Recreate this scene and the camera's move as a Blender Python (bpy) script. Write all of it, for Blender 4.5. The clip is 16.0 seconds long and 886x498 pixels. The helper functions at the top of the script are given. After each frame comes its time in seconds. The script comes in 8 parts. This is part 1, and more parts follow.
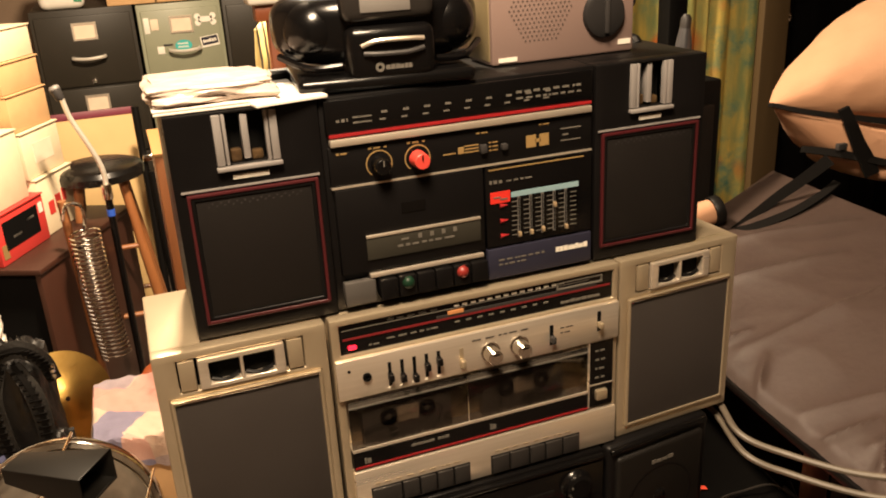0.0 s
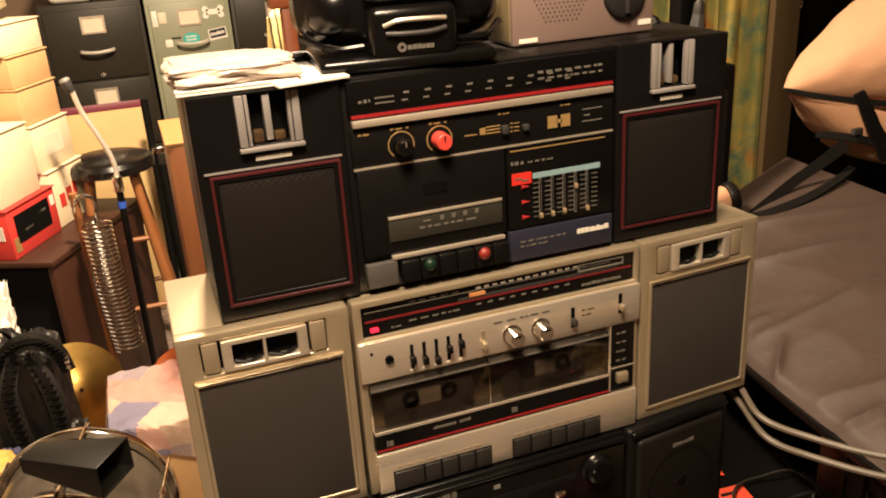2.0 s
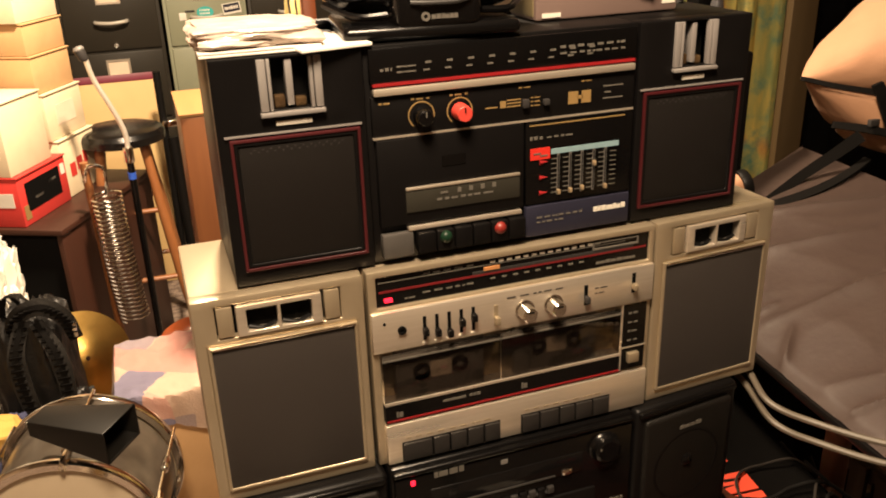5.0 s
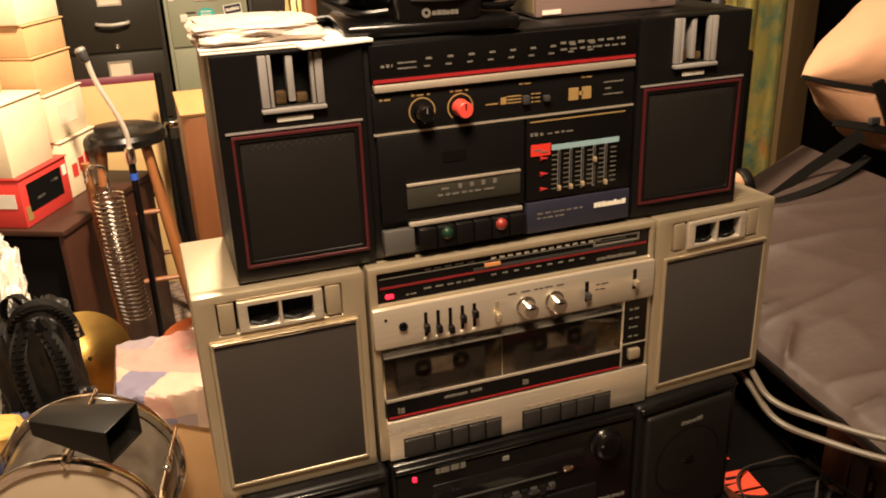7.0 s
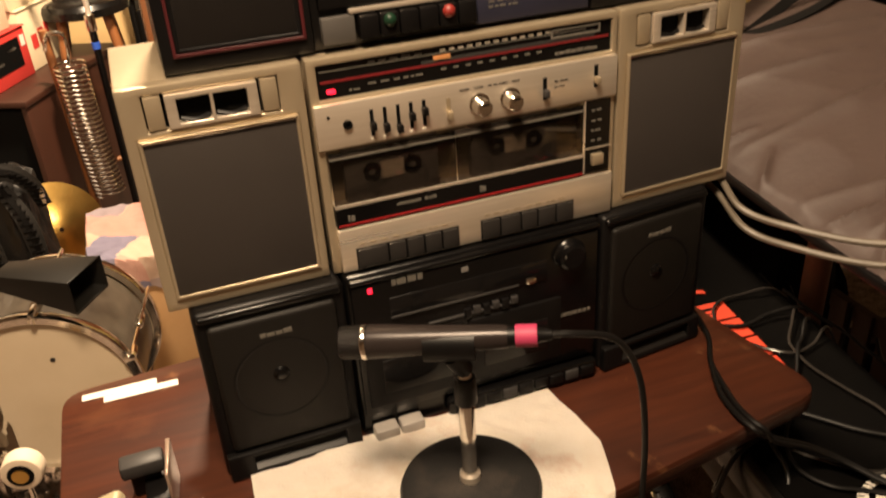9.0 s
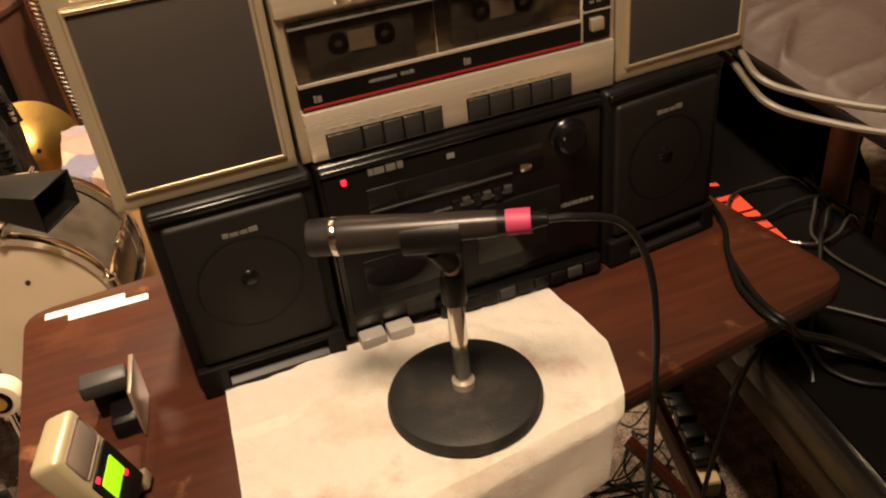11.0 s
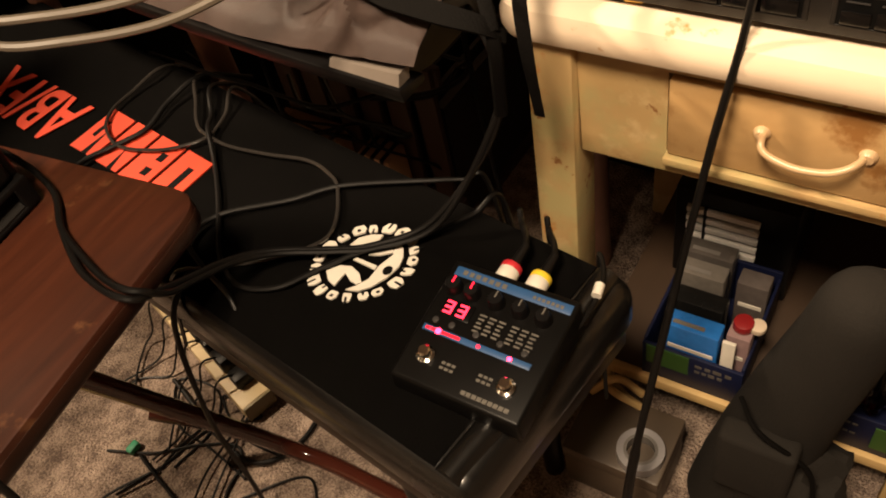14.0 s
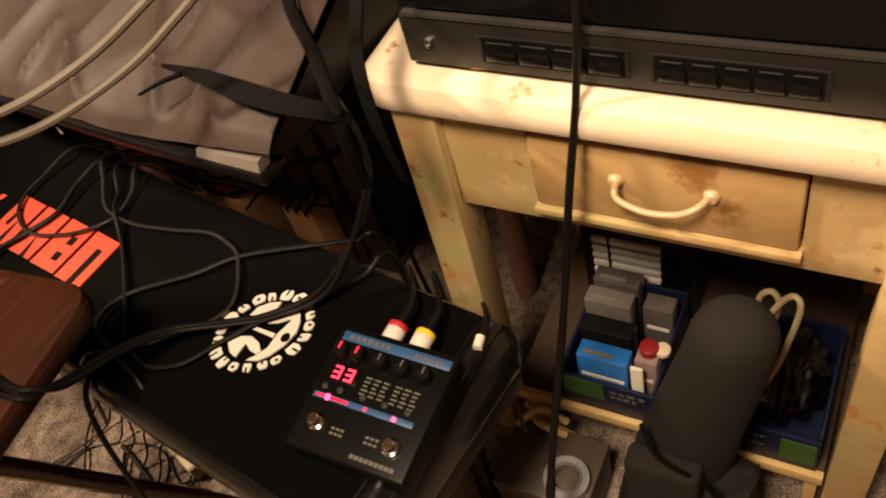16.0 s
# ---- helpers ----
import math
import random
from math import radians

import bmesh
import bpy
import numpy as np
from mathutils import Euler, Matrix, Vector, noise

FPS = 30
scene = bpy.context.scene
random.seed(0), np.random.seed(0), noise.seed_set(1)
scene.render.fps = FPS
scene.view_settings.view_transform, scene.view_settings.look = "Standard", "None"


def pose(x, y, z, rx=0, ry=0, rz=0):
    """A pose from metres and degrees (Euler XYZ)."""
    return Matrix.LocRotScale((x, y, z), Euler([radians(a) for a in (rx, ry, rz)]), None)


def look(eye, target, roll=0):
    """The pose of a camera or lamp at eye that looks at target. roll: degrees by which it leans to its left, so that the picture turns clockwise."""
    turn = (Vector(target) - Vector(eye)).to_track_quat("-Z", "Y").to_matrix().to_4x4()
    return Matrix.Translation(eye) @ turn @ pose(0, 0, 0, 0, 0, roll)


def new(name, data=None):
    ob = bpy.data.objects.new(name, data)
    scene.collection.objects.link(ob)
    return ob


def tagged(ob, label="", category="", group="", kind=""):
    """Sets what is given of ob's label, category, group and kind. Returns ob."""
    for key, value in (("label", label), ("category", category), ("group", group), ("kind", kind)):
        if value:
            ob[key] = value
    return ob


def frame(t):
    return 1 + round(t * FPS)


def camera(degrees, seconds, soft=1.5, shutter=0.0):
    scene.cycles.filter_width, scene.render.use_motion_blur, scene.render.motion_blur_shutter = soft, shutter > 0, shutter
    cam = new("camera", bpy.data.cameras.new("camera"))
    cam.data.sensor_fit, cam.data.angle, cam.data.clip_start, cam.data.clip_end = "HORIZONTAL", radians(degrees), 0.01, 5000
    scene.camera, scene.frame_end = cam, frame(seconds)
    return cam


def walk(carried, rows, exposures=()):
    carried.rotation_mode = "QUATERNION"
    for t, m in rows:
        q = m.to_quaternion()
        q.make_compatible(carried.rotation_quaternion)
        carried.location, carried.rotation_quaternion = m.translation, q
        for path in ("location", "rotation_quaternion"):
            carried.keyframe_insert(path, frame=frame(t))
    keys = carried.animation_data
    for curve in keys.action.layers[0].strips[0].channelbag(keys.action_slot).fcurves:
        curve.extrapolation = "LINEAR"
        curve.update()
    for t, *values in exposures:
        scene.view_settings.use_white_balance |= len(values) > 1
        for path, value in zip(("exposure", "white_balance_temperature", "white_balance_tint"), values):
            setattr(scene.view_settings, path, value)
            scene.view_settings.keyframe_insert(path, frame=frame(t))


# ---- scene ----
cam = camera(55.0, 16.0, soft=1.9, shutter=0.5)
PATH = [
    (0, (0.07, -0.044, 1.441), (0.701, 1.709, 0.713), -3.1),
    (0.5, (0.067, -0.059, 1.443), (0.704, 1.699, 0.733), -3.4),
    (1, (0.07, -0.058, 1.44), (0.71, 1.697, 0.725), -3.7),
    (1.5, (0.062, -0.052, 1.438), (0.687, 1.708, 0.722), -3.4),
    (2, (0.053, -0.04, 1.429), (0.67, 1.713, 0.69), -3.6),
    (2.5, (0.05, -0.04, 1.428), (0.653, 1.715, 0.682), -3.4),
    (3, (0.054, -0.039, 1.429), (0.658, 1.715, 0.683), -3.7),
    (3.5, (0.048, -0.034, 1.426), (0.659, 1.719, 0.681), -2.9),
    (4, (0.042, -0.028, 1.425), (0.653, 1.724, 0.679), -2.5),
    (4.5, (0.04, -0.031, 1.418), (0.649, 1.715, 0.656), -2.1),
    (5, (0.04, -0.04, 1.417), (0.642, 1.705, 0.647), -1.9),
    (7.5, (0.039, -0.046, 1.408), (0.636, 1.703, 0.642), -2.2),
    (8, (0.046, -0.061, 1.371), (0.629, 1.661, 0.537), -2.6),
    (8.5, (0.059, -0.065, 1.333), (0.643, 1.627, 0.441), -2.7),
    (9, (0.077, -0.058, 1.299), (0.642, 1.593, 0.32), -3.8),
    (11.5, (0.152, 0.002, 1.213), (0.657, 1.505, -0.004), -7.0),
    (12, (0.301, -0.006, 1.229), (0.837, 1.392, -0.097), -8.3),
    (12.5, (0.385, -0.02, 1.211), (0.996, 1.325, -0.138), -9.0),
    (13, (0.433, -0.055, 1.183), (1.193, 1.099, -0.263), -9.4),
    (13.5, (0.446, -0.036, 1.169), (1.393, 0.918, -0.312), -13.1),
    (14, (0.456, -0.009, 1.153), (1.413, 0.894, -0.354), -14.8),
    (14.5, (0.483, -0.021, 1.149), (1.395, 0.927, -0.358), -17.8),
    (15, (0.49, -0.075, 1.181), (1.409, 0.841, -0.341), -19.2),
    (15.5, (0.504, -0.086, 1.188), (1.499, 0.818, -0.293), -17.8),
    (16, (0.523, -0.099, 1.189), (1.516, 0.789, -0.303), -19.0),
]
walk(cam, [(t, look(eye, target, roll)) for t, eye, target, roll in PATH], [(0, 0.0), (12, 0.0), (13.5, 0.11), (16, 0.11)])

# ---- light ----
world = bpy.data.worlds.new("room_air")
scene.world = world
world.use_nodes = True
world.node_tree.nodes["Background"].inputs[0].default_value = (1.0, 0.72, 0.45, 1)
world.node_tree.nodes["Background"].inputs[1].default_value = 0.02


def lamp(name, eye, target, power, size, colour):
    data = bpy.data.lights.new(name, "AREA")
    data.energy, data.shape, data.size, data.color = power, "DISK", size, colour
    ob = new(name, data)
    ob.matrix_world = look(eye, target)
    return ob


WARM = (1.0, 0.755, 0.51)
lamp("ceiling_lamp_front", (0.05, 0.12, 2.3), (0.35, 0.5, 0.6), 71, 0.42, WARM)
lamp("ceiling_lamp_back", (0.28, 1.82, 2.28), (-0.1, 2.1, 0.5), 140, 0.18, WARM)

# ---- materials ----


def mat(name, c1, c2=None, rough=0.5, metal=0.0, scale=30.0, bump=0.0, bscale=300.0, stretch=(1, 1, 1), coat=0.0, spread=0.5, sheen=0.0, spec=0.5):
    """A surface whose colour drifts between c1 and c2 at two scales, with a fine relief."""
    m = bpy.data.materials.new(name)
    m.use_nodes = True
    t = m.node_tree
    p = t.nodes["Principled BSDF"]
    c2 = c2 or tuple(v * 0.75 for v in c1)
    spec = min(spec, 0.22) if max(c1) < 0.04 and spec == 0.5 else spec
    co = t.nodes.new("ShaderNodeTexCoord")
    mp = t.nodes.new("ShaderNodeMapping")
    mp.inputs["Scale"].default_value = stretch
    t.links.new(co.outputs["Object"], mp.inputs["Vector"])
    big, fine = t.nodes.new("ShaderNodeTexNoise"), t.nodes.new("ShaderNodeTexNoise")
    big.inputs["Scale"].default_value, fine.inputs["Scale"].default_value = scale / 7, scale
    big.inputs["Detail"].default_value = fine.inputs["Detail"].default_value = 5
    add = t.nodes.new("ShaderNodeMath")
    add.operation = "ADD"
    ramp = t.nodes.new("ShaderNodeMapRange")
    ramp.inputs["From Min"].default_value, ramp.inputs["From Max"].default_value = 1.0 - spread, 1.0 + spread
    mix = t.nodes.new("ShaderNodeMix")
    mix.data_type = "RGBA"
    mix.inputs["A"].default_value, mix.inputs["B"].default_value = (*c1, 1), (*c2, 1)
    for n in (big, fine):
        t.links.new(mp.outputs["Vector"], n.inputs["Vector"])
    t.links.new(big.outputs["Fac"], add.inputs[0])
    t.links.new(fine.outputs["Fac"], add.inputs[1])
    t.links.new(add.outputs[0], ramp.inputs["Value"])
    t.links.new(ramp.outputs["Result"], mix.inputs["Factor"])
    t.links.new(mix.outputs["Result"], p.inputs["Base Color"])
    rr = t.nodes.new("ShaderNodeMapRange")
    rr.inputs["To Min"].default_value, rr.inputs["To Max"].default_value = max(0.03, rough - 0.09), min(1.0, rough + 0.09)
    t.links.new(big.outputs["Fac"], rr.inputs["Value"])
    t.links.new(rr.outputs["Result"], p.inputs["Roughness"])
    p.inputs["Metallic"].default_value, p.inputs["Coat Weight"].default_value, p.inputs["Sheen Weight"].default_value = metal, coat, sheen
    p.inputs["Specular IOR Level"].default_value = spec
    if bump:
        bn, bp = t.nodes.new("ShaderNodeTexNoise"), t.nodes.new("ShaderNodeBump")
        bn.inputs["Scale"].default_value, bn.inputs["Detail"].default_value = bscale, 4
        bp.inputs["Strength"].default_value, bp.inputs["Distance"].default_value = 1.0, bump
        t.links.new(mp.outputs["Vector"], bn.inputs["Vector"])
        t.links.new(bn.outputs["Fac"], bp.inputs["Height"])
        t.links.new(bp.outputs["Normal"], p.inputs["Normal"])
    return m


def glow(name, colour, power):
    m = bpy.data.materials.new(name)
    m.use_nodes = True
    p = m.node_tree.nodes["Principled BSDF"]
    p.inputs["Base Color"].default_value = (*[v * 0.3 for v in colour], 1)
    p.inputs["Emission Color"].default_value, p.inputs["Emission Strength"].default_value = (*colour, 1), power
    return m


def pane(name, tint, rough=0.06):
    """Thin smoked or clear plastic: see-through, with a gloss that grows at a grazing angle."""
    m = bpy.data.materials.new(name)
    m.use_nodes = True
    t = m.node_tree
    t.nodes.remove(t.nodes["Principled BSDF"])
    tr, gl, fr, mx = (t.nodes.new("ShaderNode" + k) for k in ("BsdfTransparent", "BsdfGlossy", "Fresnel", "MixShader"))
    tr.inputs[0].default_value, gl.inputs["Roughness"].default_value = (*tint, 1), rough
    fr.inputs[0].default_value = 1.45
    t.links.new(fr.outputs[0], mx.inputs[0])
    t.links.new(tr.outputs[0], mx.inputs[1])
    t.links.new(gl.outputs[0], mx.inputs[2])
    t.links.new(mx.outputs[0], t.nodes["Material Output"].inputs[0])
    return m


def perforated(name, metal_colour, hole, pitch, rough=0.5, metal=0.3):
    """Sheet with a lattice of small holes."""
    m = mat(name, metal_colour, rough=rough, metal=metal, scale=12)
    t = m.node_tree
    p = t.nodes["Principled BSDF"]
    old = p.inputs["Base Color"].links[0].from_socket
    co, sep = t.nodes.new("ShaderNodeTexCoord"), t.nodes.new("ShaderNodeSeparateXYZ")
    t.links.new(co.outputs["Object"], sep.inputs[0])
    waves = []
    for axis in ("X", "Z"):
        mul, sin = t.nodes.new("ShaderNodeMath"), t.nodes.new("ShaderNodeMath")
        mul.operation, sin.operation = "MULTIPLY", "SINE"
        mul.inputs[1].default_value = 2 * math.pi / pitch
        t.links.new(sep.outputs[axis], mul.inputs[0])
        t.links.new(mul.outputs[0], sin.inputs[0])
        waves.append(sin)
    pr, rg, mix = t.nodes.new("ShaderNodeMath"), t.nodes.new("ShaderNodeMapRange"), t.nodes.new("ShaderNodeMix")
    pr.operation, mix.data_type = "MULTIPLY", "RGBA"
    t.links.new(waves[0].outputs[0], pr.inputs[0])
    t.links.new(waves[1].outputs[0], pr.inputs[1])
    rg.inputs["From Min"].default_value, rg.inputs["From Max"].default_value = 0.1, 0.45
    t.links.new(pr.outputs[0], rg.inputs["Value"])
    t.links.new(rg.outputs["Result"], mix.inputs["Factor"])
    t.links.new(old, mix.inputs["A"])
    mix.inputs["B"].default_value = (*hole, 1)
    t.links.new(mix.outputs["Result"], p.inputs["Base Color"])
    bp = t.nodes.new("ShaderNodeBump")
    bp.invert, bp.inputs["Distance"].default_value = True, 0.0006
    t.links.new(rg.outputs["Result"], bp.inputs["Height"])
    t.links.new(bp.outputs["Normal"], p.inputs["Normal"])
    return m


BLACK = mat("black_plastic", (0.00275, 0.00253, 0.00264), (0.0044, 0.00385, 0.00385), 0.4, spec=0.17, scale=25, bump=0.0001, bscale=900)
GLOSS = mat("glossy_black_plastic", (0.0022, 0.00209, 0.0022), (0.0033, 0.003025, 0.003025), 0.22, spec=0.3, scale=15)
SOOT = mat("recess_black", (0.0022, 0.0022, 0.0022), rough=0.7, spec=0.1)
NAVY = mat("dark_navy_plastic", (0.02, 0.02, 0.035), rough=0.4)
GREY = mat("dark_grey_plastic", (0.033, 0.0308, 0.03025), rough=0.45)
MIDGREY = mat("grey_plastic", (0.16, 0.15, 0.14), rough=0.5)
SILVER = mat("champagne_silver_paint", (0.52, 0.44, 0.32), (0.42, 0.34, 0.23), 0.34, 0.7, scale=18, bump=0.00006, bscale=700)
BRUSHED = mat("brushed_silver_panel", (0.8, 0.72, 0.62), (0.6, 0.52, 0.41), 0.3, 0.75, scale=60, stretch=(0.15, 1, 4))
ALU = mat("satin_aluminium", (0.36, 0.34, 0.33), (0.28, 0.26, 0.25), 0.3, 0.45)
CHROME = mat("chrome", (0.78, 0.75, 0.7), (0.7, 0.66, 0.6), 0.12, 1.0)
BRASS = mat("brass", (0.6, 0.39, 0.12), (0.48, 0.3, 0.08), 0.3, 1.0, scale=40, bump=0.0003, bscale=120)
REDLINE = mat("red_trim", (0.26, 0.012, 0.014), rough=0.4)
DARKRED = mat("dark_red_trim", (0.05, 0.006, 0.008), rough=0.4)
PRINT = mat("pale_print", (0.11, 0.1, 0.085), rough=0.6)
GOLD = mat("gold_print", (0.25, 0.16, 0.06), rough=0.5)
WHITE = mat("white_print", (0.72, 0.68, 0.6), rough=0.6)
GRILLE = perforated("brown_black_perforated_grille", (0.0145, 0.0118, 0.0105), (0.005, 0.0044, 0.004), 0.0021)
MESH = perforated("grey_perforated_grille", (0.052, 0.043, 0.038), (0.026, 0.0215, 0.019), 0.0019)
SMOKE = pane("smoked_window", (0.3, 0.275, 0.255))
LED_RED = glow("red_indicator", (1.0, 0.012, 0.035), 3.0)
CASSETTE = mat("grey_cassette_shell", (0.19, 0.17, 0.15), rough=0.45)
LABEL = mat("cream_label", (0.66, 0.55, 0.42), (0.55, 0.45, 0.34), 0.7)
WALNUT = mat("walnut_laminate", (0.06, 0.0165, 0.0075), (0.024, 0.007, 0.0038), 0.33, scale=70, stretch=(0.12, 1.4, 1.4), bump=0.0001, bscale=90, spread=0.33)
TOWEL = mat("cream_towelling", (0.9, 0.85, 0.77), (0.84, 0.76, 0.66), 0.95, scale=60, bump=0.0008, bscale=330, sheen=0.4)
CARPET = mat("mottled_grey_carpet", (0.42, 0.325, 0.26), (0.15, 0.11, 0.09), 0.97, scale=260, bump=0.012, bscale=240, spread=0.16, spec=0.1)
TUBE = mat("brown_enamelled_tube", (0.06, 0.014, 0.008), (0.035, 0.009, 0.006), 0.16, coat=0.3)
VINYL = mat("black_leatherette", (0.0033, 0.003025, 0.003025), (0.0055, 0.00495, 0.0044), 0.24, spec=0.6, scale=60, bump=0.0007, bscale=30)
ORANGE = mat("orange_red_paint", (0.52, 0.042, 0.012), (0.42, 0.032, 0.01), 0.6, scale=50)
CREAMPAINT = mat("worn_cream_paint", (0.5, 0.35, 0.165), (0.42, 0.28, 0.12), 0.5, scale=14, bump=0.0008, bscale=60, spread=0.3)
CREAMTOP = mat("cream_enamel_top", (0.8, 0.665, 0.51), (0.72, 0.56, 0.39), 0.34, scale=9, bump=0.0004, bscale=40, spread=0.35)
NYLON = mat("grey_nylon_cover", (0.078, 0.051, 0.0425), (0.062, 0.04, 0.0335), 0.52, spec=0.3, scale=14, bump=0.0006, bscale=60, sheen=0.1)
CANVAS = mat("tan_canvas", (0.44, 0.245, 0.145), (0.37, 0.195, 0.11), 0.85, scale=20, bump=0.003, bscale=18)
WEB = mat("black_webbing", (0.0042, 0.0037, 0.0034), rough=0.8, spec=0.06, bump=0.0006, bscale=500)
RUBBER = mat("black_cable_rubber", (0.0048, 0.0043, 0.0041), rough=0.42, spec=0.22)
GREYCABLE = mat("grey_cable_rubber", (0.115, 0.094, 0.07), (0.085, 0.068, 0.05), 0.5)
IRON = mat("black_cast_iron", (0.0066, 0.00605, 0.00605), (0.011, 0.0099, 0.00935), 0.6, spec=0.3, scale=50, bump=0.0005, bscale=500)
PINK = mat("pink_tape", (0.38, 0.03, 0.09), rough=0.6)
GREEN = mat("green_tape", (0.02, 0.22, 0.11), rough=0.6)


def patched(m, colour, scale, lo, hi, seed=0.0):
    """Lay uneven patches of another colour over a paint: chips, stains, bare wood."""
    t = m.node_tree
    p = t.nodes["Principled BSDF"]
    old = p.inputs["Base Color"].links[0].from_socket
    co, mp, nz, rg, mix = (t.nodes.new("ShaderNode" + k) for k in ("TexCoord", "Mapping", "TexNoise", "MapRange", "Mix"))
    mix.data_type = "RGBA"
    mp.inputs["Location"].default_value = (seed, seed, seed)
    nz.inputs["Scale"].default_value, nz.inputs["Detail"].default_value, nz.inputs["Roughness"].default_value = scale, 6, 0.62
    rg.inputs["From Min"].default_value, rg.inputs["From Max"].default_value = lo, hi
    t.links.new(co.outputs["Object"], mp.inputs["Vector"])
    t.links.new(mp.outputs["Vector"], nz.inputs["Vector"])
    t.links.new(nz.outputs["Fac"], rg.inputs["Value"])
    t.links.new(rg.outputs["Result"], mix.inputs["Factor"])
    t.links.new(old, mix.inputs["A"])
    mix.inputs["B"].default_value = (*colour, 1)
    t.links.new(mix.outputs["Result"], p.inputs["Base Color"])
    return m


patched(CREAMPAINT, (0.32, 0.17, 0.06), 9, 0.6, 0.74, 3.0)
patched(CREAMPAINT, (0.56, 0.41, 0.21), 7, 0.54, 0.6, 8.0)
patched(CREAMPAINT, (0.42, 0.19, 0.05), 13, 0.61, 0.66, 21.0)
patched(CREAMPAINT, (0.4, 0.33, 0.15), 5, 0.52, 0.6, 14.0)
patched(CREAMTOP, (0.6, 0.42, 0.2), 9, 0.58, 0.7, 5.0)
patched(CREAMTOP, (0.62, 0.45, 0.14), 7, 0.6, 0.66, 17.0)
patched(CREAMTOP, (0.38, 0.17, 0.05), 19, 0.66, 0.7, 11.0)
patched(CREAMTOP, (0.5, 0.26, 0.06), 15, 0.6, 0.66, 31.0)
patched(CREAMPAINT, (0.24, 0.1, 0.03), 24, 0.63, 0.67, 41.0)
patched(TOWEL, (0.66, 0.52, 0.38), 6, 0.57, 0.75, 2.0)
patched(TOWEL, (0.74, 0.56, 0.46), 11, 0.57, 0.7, 9.0)
patched(IRON, (0.03, 0.024, 0.02), 16, 0.55, 0.75, 4.0)
patched(WALNUT, (0.09, 0.031, 0.013), 5, 0.6, 0.78, 1.0)
patched(WALNUT, (0.15, 0.065, 0.028), 14, 0.62, 0.72, 6.0)
BLUE = mat("blue_paint", (0.022, 0.08, 0.21), rough=0.45)


# ---- shapes ----


def done(bm):
    bmesh.ops.recalc_face_normals(bm, faces=bm.faces)
    return bm


def soften(bm, offset, segments=2, angle=50):
    edges = [e for e in bm.edges if len(e.link_faces) == 2 and e.calc_face_angle(0) > radians(angle)]
    if offset and edges:
        bmesh.ops.bevel(bm, geom=edges, offset=offset, segments=segments, affect="EDGES", profile=0.5)
    return bm


def bx(x0, x1, y0, y1, z0, z1, b=0.0, seg=2):
    bm = bmesh.new()
    bmesh.ops.create_cube(bm, size=1)
    for v in bm.verts:
        v.co = Vector((x0 + (v.co.x + 0.5) * (x1 - x0), y0 + (v.co.y + 0.5) * (y1 - y0), z0 + (v.co.z + 0.5) * (z1 - z0)))
    return soften(bm, b, seg)


def cyl(a, b, r, r2=None, seg=20, bev=0.0):
    """A cylinder or cone from a to b."""
    a, b = Vector(a), Vector(b)
    bm = bmesh.new()
    bmesh.ops.create_cone(bm, cap_ends=True, segments=seg, radius1=r, radius2=r if r2 is None else r2, depth=(b - a).length)
    soften(bm, bev, 2, 60)
    bm.transform(Matrix.Translation((a + b) / 2) @ (b - a).to_track_quat("Z", "Y").to_matrix().to_4x4())
    return bm


def lathe(profile, centre, axis=(0, 0, 1), seg=32):
    """Turns (radius, height) pairs round an axis."""
    bm = bmesh.new()
    rings = []
    for r, h in profile:
        rings.append([bm.verts.new((r * math.cos(2 * math.pi * k / seg), r * math.sin(2 * math.pi * k / seg), h)) for k in range(seg)] if r > 1e-5 else [bm.verts.new((0, 0, h))])
    for a, b in zip(rings, rings[1:]):
        for k in range(seg):
            quad = [a[k % len(a)], a[(k + 1) % len(a)], b[(k + 1) % len(b)], b[k % len(b)]]
            quad = list(dict.fromkeys(quad))
            if len(quad) > 2:
                bm.faces.new(quad)
    bm.transform(Matrix.Translation(centre) @ Vector(axis).to_track_quat("Z", "Y").to_matrix().to_4x4())
    return done(bm)


def spline(points, n=6):
    """Points of a smooth line through the given ones."""
    p = [Vector(v) for v in points]
    p = [2 * p[0] - p[1], *p, 2 * p[-1] - p[-2]]
    out = []
    for k in range(1, len(p) - 2):
        for s in range(n):
            t = s / n
            a, b, c, d = p[k - 1 : k + 3]
            out.append(0.5 * (2 * b + (c - a) * t + (2 * a - 5 * b + 4 * c - d) * t * t + (3 * b - a - 3 * c + d) * t**3))
    return out + [p[-2]]


def tube(points, r, seg=8, n=6, flat=1.0):
    """A round (or flattened) line swept along points. r: a radius, or one for each point in turn."""
    path = spline(points, n) if n else [Vector(v) for v in points]
    bm, last, up = bmesh.new(), None, Vector((0.31, 0.2, 0.93))
    for k, v in enumerate(path):
        way = (path[min(k + 1, len(path) - 1)] - path[max(k - 1, 0)]).normalized()
        side = way.cross(up)
        side = side.normalized() if side.length > 1e-4 else way.orthogonal().normalized()
        top = side.cross(way)
        rad = r if not isinstance(r, (list, tuple)) else r[min(len(r) - 1, round(k * (len(r) - 1) / (len(path) - 1)))]
        ring = [bm.verts.new(v + rad * (math.cos(2 * math.pi * j / seg) * side + flat * math.sin(2 * math.pi * j / seg) * top)) for j in range(seg)]
        if last:
            for j in range(seg):
                bm.faces.new((last[j], last[(j + 1) % seg], ring[(j + 1) % seg], ring[j]))
        else:
            bm.faces.new(ring)
        last = ring
    bm.faces.new(list(reversed(last)))
    return done(bm)


